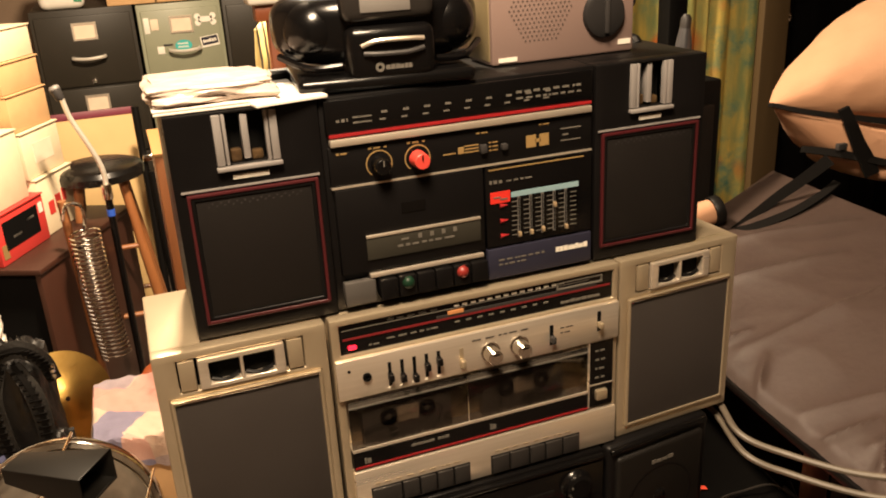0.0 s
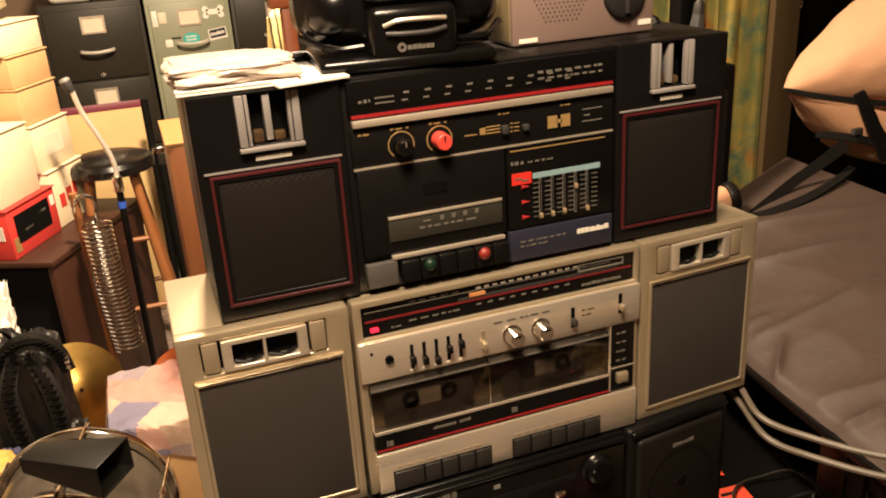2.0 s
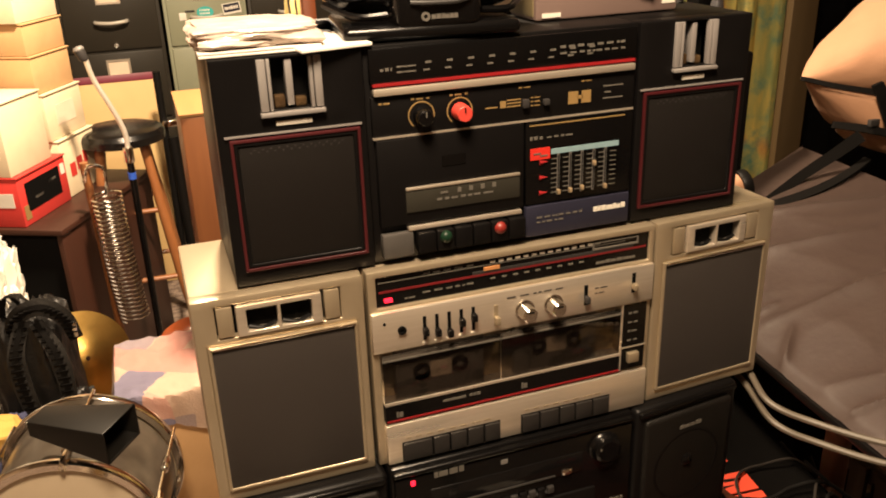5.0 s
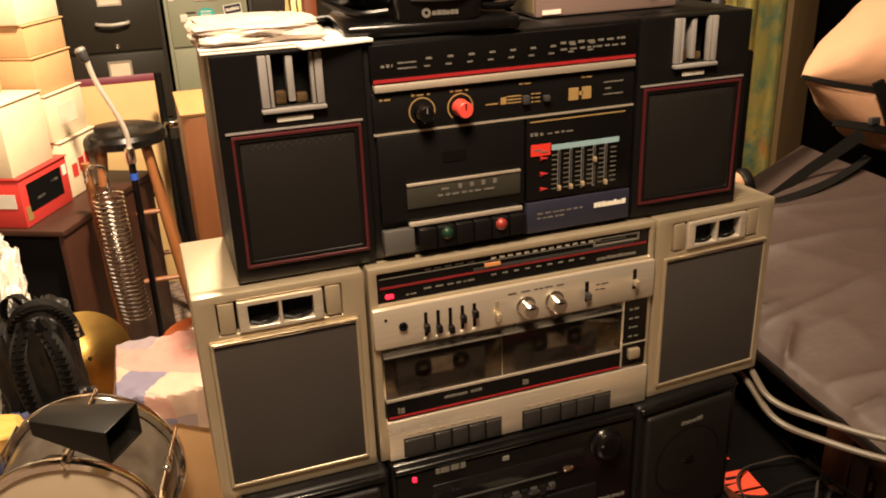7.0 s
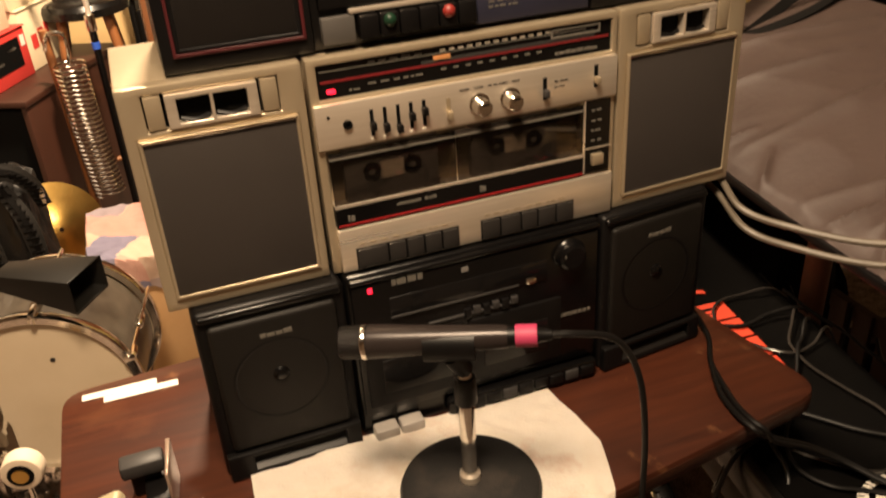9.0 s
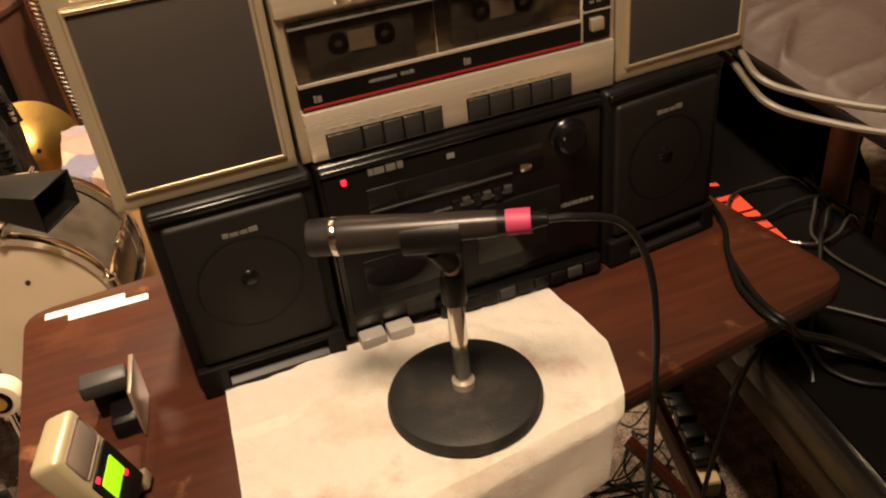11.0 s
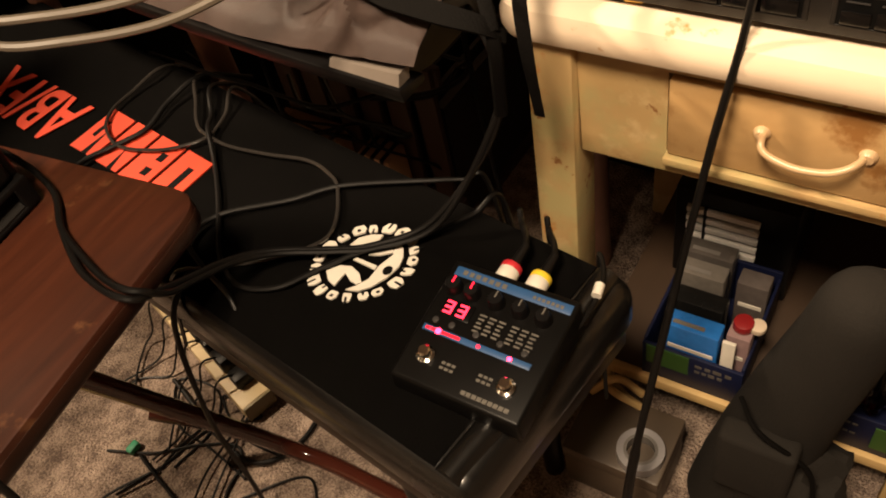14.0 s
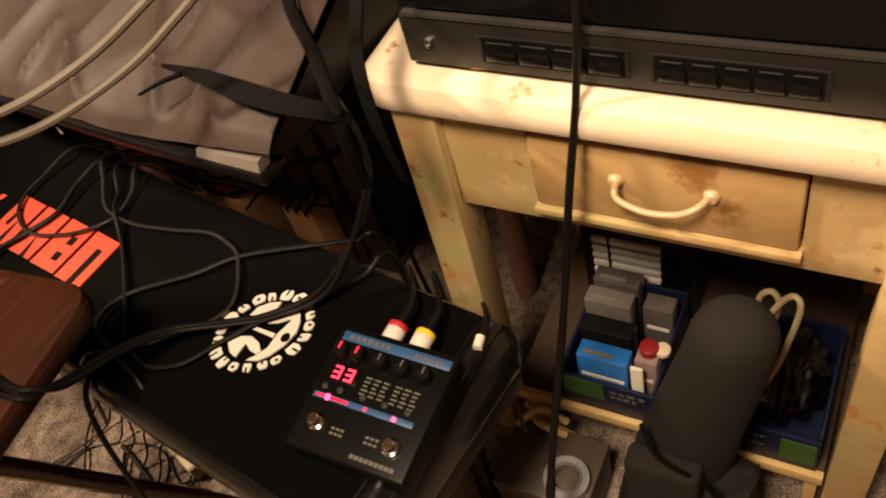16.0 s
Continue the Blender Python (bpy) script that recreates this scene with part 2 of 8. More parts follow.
def ribbon(points, widths, normal, n=6, thick=0.003):
    """A flat strap along points; widths: one for each point; normal: the way its face looks."""
    path = spline(points, n)
    bm, last, nn = bmesh.new(), None, Vector(normal).normalized()
    for k, v in enumerate(path):
        way = (path[min(k + 1, len(path) - 1)] - path[max(k - 1, 0)]).normalized()
        side, f = way.cross(nn).normalized(), k * (len(widths) - 1) / (len(path) - 1)
        w = 0.5 * (widths[int(f)] + (f - int(f)) * (widths[min(int(f) + 1, len(widths) - 1)] - widths[int(f)]))
        ring = [bm.verts.new(v + side * (sx * w) + nn * (sz * thick / 2)) for sx, sz in ((-1, -1), (1, -1), (1, 1), (-1, 1))]
        if last:
            for j in range(4):
                bm.faces.new((last[j], last[(j + 1) % 4], ring[(j + 1) % 4], ring[j]))
        else:
            bm.faces.new(ring)
        last = ring
    bm.faces.new(list(reversed(last)))
    return done(bm)


def lump(c, s, seed, rough=0.25, cuts=9, square=0.45, fine=0.06, freq=4.5):
    """A soft, uneven mass about c with half sizes s."""
    bm = bmesh.new()
    bmesh.ops.create_cube(bm, size=2)
    bmesh.ops.subdivide_edges(bm, edges=bm.edges, cuts=cuts, use_grid_fill=True)
    for v in bm.verts:
        p = v.co.lerp(v.co.normalized() * 1.25, 1 - square)
        w = 1 + rough * noise.noise(p * 1.6 + Vector((seed, 0, 0))) + fine * (1 - 2 * abs(noise.noise(p * freq + Vector((0, seed, 0)))))
        v.co = Vector((c[0] + p.x * s[0] * w, c[1] + p.y * s[1] * w, c[2] + p.z * s[2] * w))
    return bm


def plate(x0, x1, z0, z1, y0, y1, holes=(), b=0.0):
    """An upright plate with rectangular holes (x0, x1, z0, z1) right through it."""
    xs = sorted({x0, x1, *(h[0] for h in holes), *(h[1] for h in holes)})
    zs = sorted({z0, z1, *(h[2] for h in holes), *(h[3] for h in holes)})
    solid = {}
    for i in range(len(xs) - 1):
        for k in range(len(zs) - 1):
            cx, cz = (xs[i] + xs[i + 1]) / 2, (zs[k] + zs[k + 1]) / 2
            solid[i, k] = not any(h[0] < cx < h[1] and h[2] < cz < h[3] for h in holes)
    bm, made = bmesh.new(), {}

    def v(i, k, s):
        if (i, k, s) not in made:
            made[i, k, s] = bm.verts.new((xs[i], (y0, y1)[s], zs[k]))
        return made[i, k, s]

    for (i, k), full in solid.items():
        if full:
            for s in (0, 1):
                bm.faces.new([v(i, k, s), v(i + 1, k, s), v(i + 1, k + 1, s), v(i, k + 1, s)])
            for (di, dk), (a, c) in {(-1, 0): ((0, 0), (0, 1)), (1, 0): ((1, 0), (1, 1)), (0, -1): ((0, 0), (1, 0)), (0, 1): ((0, 1), (1, 1))}.items():
                if not solid.get((i + di, k + dk), False):
                    bm.faces.new([v(i + a[0], k + a[1], 0), v(i + c[0], k + c[1], 0), v(i + c[0], k + c[1], 1), v(i + a[0], k + a[1], 1)])
    return soften(done(bm), b, 2)


def join(*bms):
    out = bmesh.new()
    for b in bms:
        me = bpy.data.meshes.new("scratch")
        b.to_mesh(me)
        out.from_mesh(me)
        bpy.data.meshes.remove(me)
        b.free()
    return out


def ring(c, r0, r1, y0, y1, a0=0, a1=360, seg=28):
    """A flat ring or arc standing in the xz plane."""
    bm, rows = bmesh.new(), []
    n = max(3, int(seg * (a1 - a0) / 360))
    for k in range(n + 1):
        a = radians(a0 + (a1 - a0) * k / n)
        rows.append([bm.verts.new((c[0] + r * math.cos(a), y, c[1] + r * math.sin(a))) for r, y in ((r0, y0), (r1, y0), (r1, y1), (r0, y1))])
    for a, b in zip(rows, rows[1:]):
        for j in range(4):
            bm.faces.new((a[j], a[(j + 1) % 4], b[(j + 1) % 4], b[j]))
    return done(bm)


def bars(x0, x1, z0, z1, y, n, gap=0.35, seed=1, thick=0.0006):
    """Unreadable lettering: a row of short bars of uneven length, flush on an upright face."""
    rnd = random.Random(seed)
    cuts = [rnd.uniform(0.5, 1.5) for _ in range(n)]
    step = (x1 - x0) / sum(cuts)
    out, x = [], x0
    for c in cuts:
        h = (z1 - z0) * rnd.uniform(0.7, 1)
        out.append(bx(x, x + c * step * (1 - gap), y - thick, y + 0.0004, z0, z0 + h))
        x += c * step
    return join(*out)


XF = [Matrix.Identity(4)]


def mesh(name, bm, material, smooth=True):
    bm.transform(XF[0])
    me = bpy.data.meshes.new(name)
    bm.to_mesh(me)
    bm.free()
    me.materials.append(material)
    if smooth:
        for f in me.polygons:
            f.use_smooth = True
        me.set_sharp_from_angle(angle=radians(35))
    return me


def thing(name, at, label, category, group=""):
    """The Empty at a thing's base; its parts are built where they stand in the room."""
    ob = new(name)
    ob.empty_display_size = 0.05
    ob.matrix_basis = Matrix.Translation(XF[0] @ Vector(at))
    return tagged(ob, label, category, group)


def part(name, bm, material, parent, label="", smooth=True):
    ob = new(name, mesh(name, bm, material, smooth))
    ob.parent = parent
    if parent.parent is None:
        ob.matrix_parent_inverse = parent.matrix_basis.inverted()
    if "lettering" in name or name == "scale_print":
        tagged(ob, kind="stuff")
    return tagged(ob, label) if label else ob


def single(name, bm, material, label, category, group="", kind="", smooth=True):
    """A thing of one mesh."""
    return tagged(new(name, mesh(name, bm, material, smooth)), label, category, group, kind)


def swap(m=None):
    XF[0] = m or Matrix.Identity(4)


def turn_about(x, y, degrees):
    return Matrix.Translation((x, y, 0)) @ Matrix.Rotation(radians(degrees), 4, "Z") @ Matrix.Translation((-x, -y, 0))

# ---- setting ----
XL, XR, YN, YF, ZC = -1.5, 2.75, -1.7, 4.35, 2.38
# mostly unseen walls and ceiling, coloured dark so that less light bounces back
WALL = mat("tan_wall_paint", (0.2, 0.14, 0.09), (0.15, 0.1, 0.065), 0.8, scale=6, bump=0.001, bscale=80)
CEIL = mat("dark_ceiling_paint", (0.3, 0.26, 0.21), (0.25, 0.21, 0.17), 0.9, scale=8, bump=0.002, bscale=120)


def structure(name, bm, material, label):
    return tagged(new(name, mesh(name, bm, material, False)), label, name.split("_")[0], "", "structure")


structure("floor", bx(XL - 0.1, XR + 0.1, YN - 0.1, YF + 0.1, -0.1, 0), CARPET, "mottled grey brown looped carpet floor")
structure("ceiling", bx(XL, XR, YN, YF, ZC, ZC + 0.1), CEIL, "plain dull tan painted ceiling")
structure("wall_north", bx(XL - 0.1, XR + 0.1, YF, YF + 0.1, 0, ZC + 0.1), WALL, "plain tan painted wall behind the cabinets")
structure("wall_south", bx(XL - 0.1, XR + 0.1, YN - 0.1, YN, 0, ZC + 0.1), WALL, "plain tan painted wall")
structure("wall_west", bx(XL - 0.1, XL, YN, YF, 0, ZC + 0.1), WALL, "plain tan painted wall")
structure("wall_east", bx(XR, XR + 0.1, YN, YF, 0, ZC + 0.1), WALL, "plain tan painted wall")


# ---- stacked stereos ----
def knob(x, z, y, r, length, material, parent, cap=None, name="knob"):
    k = part(name, lathe([(0, length), (r * 0.82, length), (r * 0.92, length - 0.001), (r, 0.002), (r, 0)], (x, y, z), (0, -1, 0), 28), material, parent)
    part("pointer", bx(x - 0.0006, x + 0.0006, y - length - 0.0008, y - length + 0.001, z + r * 0.15, z + r * 0.8), cap or PRINT, k)
    return k


def cassette(x, z, y, parent):
    c = part("cassette", bx(x - 0.05, x + 0.05, y, y + 0.011, z - 0.032, z + 0.032, 0.002), CASSETTE, parent, "grey audio cassette behind a smoked window")
    part("cassette_label", bx(x - 0.012, x + 0.012, y - 0.0008, y + 0.001, z - 0.008, z + 0.01), LABEL, c)
    for s in (-1, 1):
        part("reel_hub", ring((x + s * 0.0215, z + 0.002), 0.004, 0.0095, y - 0.001, y + 0.001), SOOT, c)
    part("label_print", bars(x - 0.03, x + 0.03, z - 0.024, z - 0.02, y, 5, seed=3), PRINT, c)
    return c


def horn(parent, x0, x1, z0, z1, y):
    """The tall narrow tweeter opening with metal fins in the black stereo."""
    w = x1 - x0
    h = part("tweeter_horn", join(bx(x0 + w * 0.2, x0 + w * 0.8, y + 0.016, y + 0.02, z0, z1), bx(x0 + w * 0.16, x0 + w * 0.2, y + 0.004, y + 0.02, z0, z1), bx(x0 + w * 0.8, x0 + w * 0.84, y + 0.004, y + 0.02, z0, z1)), SOOT, parent, "dark finned tweeter horn")
    for a, b in ((0.0, 0.13), (0.145, 0.2), (0.8, 0.86), (0.875, 1.0)):
        part("fin", bx(x0 + w * a, x0 + w * b, y - 0.003, y + 0.012, z0, z1, 0.0008), ALU, h)
    part("fin", bx(x0 + w * 0.44, x0 + w * 0.55, y + 0.002, y + 0.016, z0 + 0.003, z1 - 0.002, 0.0008), ALU, h)
    # small amber blocks make the glints low in the horn opening
    for a, b, q in ((0.24, 0.42, 0.012), (0.57, 0.76, 0.009)):
        part("glint_block", bx(x0 + w * a, x0 + w * b, y + 0.006, y + 0.015, z0, z0 + q, 0.002), mat("amber_glint", (0.16, 0.1, 0.045), (0.06, 0.035, 0.02), 0.3, 0.6, scale=200) if "amber_glint" not in bpy.data.materials else bpy.data.materials["amber_glint"], h)
    part("ledge", bx(x0 - 0.001, x1 + 0.001, y - 0.006, y + 0.002, z0 - 0.005, z0 - 0.001, 0.001), ALU, h)


def black_speaker(stereo, x0, x1, gx0, gx1, tx0, tx1, z0, z1, y, back):
    s = part("speaker_box", join(plate(x0, x1, z0, z1, y, y + 0.02, [(gx0 + 0.004, gx1 - 0.004, z0 + 0.019, z0 + 0.14), (tx0, tx1, z1 - 0.049, z1 - 0.003)], 0.0012), bx(x0, x1, y + 0.02, back, z0, z1, 0.002)), BLACK, stereo)
    gz0, gz1 = z0 + 0.015, z0 + 0.143
    part("grille_frame", plate(gx0, gx1, gz0, gz1, y - 0.003, y + 0.003, [(gx0 + 0.003, gx1 - 0.003, gz0 + 0.003, gz1 - 0.003)], 0.0006), DARKRED, s, "dark red grille trim")
    part("grille_surround", plate(gx0 + 0.003, gx1 - 0.003, gz0 + 0.003, gz1 - 0.003, y - 0.002, y + 0.004, [(gx0 + 0.007, gx1 - 0.007, gz0 + 0.007, gz1 - 0.007)], 0.0015), BLACK, s)
    part("grille", bx(gx0 + 0.006, gx1 - 0.006, y - 0.0008, y + 0.006, gz0 + 0.006, gz1 - 0.006, 0.003), GRILLE, s, "brown black perforated metal grille")
    for k in range(24):
        part("grille_dimple", bx(gx0 + 0.017 + k * 0.0037, gx0 + 0.0185 + k * 0.0037, y - 0.0013, y, gz1 - 0.0142 + (k % 2) * 0.0024, gz1 - 0.0128 + (k % 2) * 0.0024), GREY, s)
    part("chrome_strip", bx(gx0 - 0.004, gx1 + 0.002, y - 0.002, y + 0.001, gz1 + 0.002, gz1 + 0.0036), ALU, s)
    part("badge", bx(tx0 + 0.012, tx1 - 0.012, y - 0.0014, y + 0.0005, gz1 + 0.009, gz1 + 0.0135, 0.0004), WHITE, s, "small pale maker's badge")
    horn(s, tx0, tx1, z1 - 0.049, z1 - 0.003, y)


def black_stereo():
    y, z0, z1, back = 0.72, 1.0765, 1.2915, 0.865
    st = thing("portable_stereo", (0.376, 0.79, z0), "black radio cassette stereo with red-trimmed grilles stacked on a silver one", "stereo", "stacked stereos")
    black_speaker(st, 0.094, 0.2305, 0.104, 0.224, 0.135, 0.192, z0, z1, y, back)
    black_speaker(st, 0.5215, 0.657, 0.5285, 0.6495, 0.562, 0.613, z0, z1, y, back)
    part("cabinet", bx(0.231, 0.521, y + 0.004, back - 0.004, z0, z1, 0.002), BLACK, st)
    dial = part("tuning_dial", bx(0.236, 0.516, y - 0.002, y + 0.006, 1.257, 1.2885, 0.001), GLOSS, st, "glossy black tuning dial with pale print")
    for k in range(9):
        part("dial_mark", bx(0.29 + k * 0.0215, 0.296 + k * 0.0215, y - 0.0026, y - 0.0015, 1.2722, 1.2742), PRINT, dial)
        part("dial_mark", bx(0.288 + k * 0.0215, 0.294 + k * 0.0215, y - 0.0026, y - 0.0015, 1.2655, 1.267), PRINT, dial)
    part("dial_lettering", join(bars(0.246, 0.258, 1.268, 1.271, y - 0.002, 3, seed=2), bars(0.262, 0.282, 1.2705, 1.272, y - 0.002, 2, 0.1), bars(0.262, 0.282, 1.2655, 1.267, y - 0.002, 2, 0.1), bars(0.43, 0.505, 1.274, 1.2765, y - 0.002, 8, seed=5), bars(0.43, 0.505, 1.268, 1.27, y - 0.002, 9, seed=6)), PRINT, dial)
    part("red_stripe", bx(0.238, 0.5145, y - 0.0035, y + 0.002, 1.2543, 1.257), REDLINE, st)
    part("silver_strip", bx(0.238, 0.5145, y - 0.005, y + 0.003, 1.2455, 1.2525, 0.0012), BRUSHED, st, "bright silver trim strip")
    pan = part("control_panel", bx(0.236, 0.516, y - 0.001, y + 0.006, 1.206, 1.244, 0.0008), BLACK, st)
    for x, cap in ((0.2845, None), (0.3235, REDLINE)):
        part("knob_scale", ring((x, 1.2235), 0.0122, 0.0134, y - 0.0016, y, -50, 230), GOLD, pan)
        knob(x, 1.223, y - 0.001, 0.0085, 0.016, GLOSS if cap is None else mat("red_knob_cap", (0.6, 0.06, 0.045), rough=0.35), pan, SOOT if cap else None)
        part("knob_lettering", bars(x - 0.01, x + 0.01, 1.2385, 1.2405, y - 0.001, 3, seed=8), GOLD, pan)
    part("switch_lettering", join(bars(0.243, 0.257, 1.237, 1.239, y - 0.001, 2), bars(0.35, 0.363, 1.2218, 1.223, y - 0.001, 1, 0), bars(0.366, 0.372, 1.221, 1.228, y - 0.001, 1, 0), *[bars(0.373, 0.388, 1.221 + k * 0.0032, 1.2222 + k * 0.0032, y - 0.001, 1, 0) for k in range(3)], *[bars(0.399, 0.412, 1.2195 + k * 0.004, 1.2207 + k * 0.004, y - 0.001, 2) for k in range(3)], bars(0.386, 0.402, 1.2385, 1.24, y - 0.001, 2), bars(0.455, 0.47, 1.2385, 1.24, y - 0.001, 2)), GOLD, pan)
    part("slide_switch", bx(0.389, 0.396, y - 0.006, y, 1.219, 1.2275, 0.001), GREY, pan)
    part("slide_switch", bx(0.412, 0.4185, y - 0.006, y, 1.2195, 1.2255, 0.001), GREY, pan)
    part("model_plate", join(bx(0.4405, 0.4515, y - 0.0016, y, 1.217, 1.2295), bx(0.4555, 0.466, y - 0.0016, y, 1.217, 1.2295), bx(0.4505, 0.457, y - 0.0016, y, 1.2215, 1.225)), GOLD, pan, "gold model plate")
    part("switch_lettering", join(bx(0.48, 0.503, y - 0.0015, y, 1.231, 1.2322), bx(0.48, 0.503, y - 0.0015, y, 1.2185, 1.2197), bx(0.482, 0.489, y - 0.0015, y, 1.2245, 1.226)), PRINT, pan)
    part("chrome_strip", bx(0.236, 0.516, y - 0.0022, y + 0.002, 1.2042, 1.206), BRUSHED, st)
    door = part("cassette_door", bx(0.238, 0.3915, y - 0.0028, y + 0.006, 1.1145, 1.2035, 0.002), BLACK, st, "flat black cassette door")
    part("door_window", bx(0.303, 0.328, y - 0.0034, y - 0.002, 1.1705, 1.1815), GLOSS, door)
    pl = part("door_plate", bx(0.2645, 0.386, y - 0.0045, y - 0.002, 1.1275, 1.1505, 0.0006), mat("olive_grey_plate", (0.028, 0.026, 0.02), rough=0.45), door)
    part("plate_edge", bx(0.2645, 0.386, y - 0.0055, y - 0.002, 1.1508, 1.1535, 0.0005), BRUSHED, door)
    part("plate_lettering", join(bars(0.296, 0.362, 1.1365, 1.139, y - 0.0045, 7, seed=4), bars(0.3, 0.312, 1.143, 1.145, y - 0.0045, 1), *[bars(0.318 + k * 0.0125, 0.324 + k * 0.0125, 1.1425, 1.1475, y - 0.0045, 1) for k in range(4)]), PRINT, pl)
    eq = part("equaliser_panel", bx(0.394, 0.5165, y - 0.0018, y + 0.006, 1.1155, 1.2035, 0.001), GLOSS, st, "black five-band equaliser panel")
    part("pale_line", bx(0.3975, 0.5065, y - 0.0024, y - 0.001, 1.1988, 1.2), GOLD, eq)
    part("panel_lettering", join(bars(0.398, 0.414, 1.1845, 1.1885, y - 0.0018, 3, seed=3), bars(0.417, 0.45, 1.185, 1.187, y - 0.0018, 4, seed=9)), PRINT, eq)
    part("red_badge", bx(0.3985, 0.4205, y - 0.0028, y - 0.001, 1.1635, 1.1755), mat("red_badge", (0.62, 0.03, 0.02), rough=0.4), eq)
    part("badge_mark", join(bx(0.402, 0.41, y - 0.0032, y - 0.002, 1.169, 1.1705), bx(0.409, 0.4175, y - 0.0032, y - 0.002, 1.1665, 1.168)), PRINT, eq)
    part("blue_strip", bx(0.422, 0.5005, y - 0.0026, y - 0.001, 1.1675, 1.173), mat("pale_blue_strip", (0.22, 0.34, 0.38), rough=0.4), eq)
    for k in range(3):
        part("arrow", cyl((0.409, y - 0.002, 1.16 - k * 0.0165), (0.418, y - 0.002, 1.16 - k * 0.0165), 0.0028, 0.0004, 4), REDLINE, eq)
    for k in range(6):
        part("scale_print", join(*[bx(0.423 + k * 0.0137 - 0.0005, 0.4305 + k * 0.0137 - 0.001, y - 0.0024, y - 0.001, 1.1255 + j * 0.0052, 1.1262 + j * 0.0052) for j in range(8)]), PRINT, eq)
    for k, z in enumerate((1.126, 1.126, 1.127, 1.152, 1.125)):
        x = 0.4305 + k * 0.0137
        part("slot", bx(x - 0.0013, x + 0.0013, y - 0.0024, y - 0.001, 1.1225, 1.167), MIDGREY, eq, "pale slider slot edge")
        part("slot_line", bx(x - 0.0007, x + 0.0007, y - 0.0027, y - 0.001, 1.1235, 1.166), SOOT, eq)
        part("slider", bx(x - 0.0014, x + 0.0014, y - 0.0065, y - 0.0015, z - 0.002, z + 0.003, 0.0006), mat("tan_slider_cap", (0.3, 0.22, 0.13), rough=0.5) if k == 0 else bpy.data.materials["tan_slider_cap"], eq)
    low = part("lower_panel", bx(0.394, 0.5165, y - 0.003, y + 0.006, 1.0795, 1.1135, 0.0015), NAVY, st)
    part("maker_badge", bars(0.473, 0.512, 1.0975, 1.1035, y - 0.003, 9, 0.12, 12), WHITE, low, "pale maker's name plate")
    part("panel_lettering", join(bars(0.406, 0.461, 1.0995, 1.1015, y - 0.003, 8, seed=2), bars(0.406, 0.44, 1.0945, 1.0965, y - 0.003, 5, seed=7)), PRINT, low)
    part("key_bar", bx(0.2655, 0.3885, y - 0.005, y + 0.004, 1.1085, 1.113, 0.001), BRUSHED, st)
    part("eject_button", bx(0.2385, 0.2705, y - 0.005, y + 0.006, 1.082, 1.1075, 0.002), mat("slate_button", (0.065, 0.06, 0.056), rough=0.4), st, "grey eject button")
    for k in range(6):
        x = 0.2735 + k * 0.0197
        key = part("tape_key", bx(x, x + 0.0185, y - 0.011, y + 0.004, 1.0845, 1.1065, 0.002), BLACK, st)
        if k in (1, 4):
            part("key_cap", lathe([(0, 0.006), (0.0035, 0.0052), (0.0058, 0.003), (0.0066, 0.0)], (x + 0.0092, y - 0.0105, 1.0995), (0, -1, 0), 22), mat("green_key", (0.006, 0.024, 0.012), rough=0.4) if k == 1 else mat("red_key", (0.2, 0.016, 0.012), rough=0.45), key)
    part("handle", tube([(0.11, 0.83, z1 - 0.004), (0.112, 0.85, z1 + 0.003), (0.2, 0.858, z1 + 0.004), (0.55, 0.858, z1 + 0.004), (0.64, 0.85, z1 + 0.003), (0.642, 0.83, z1 - 0.004)], 0.006, 10), BLACK, st)


black_stereo()


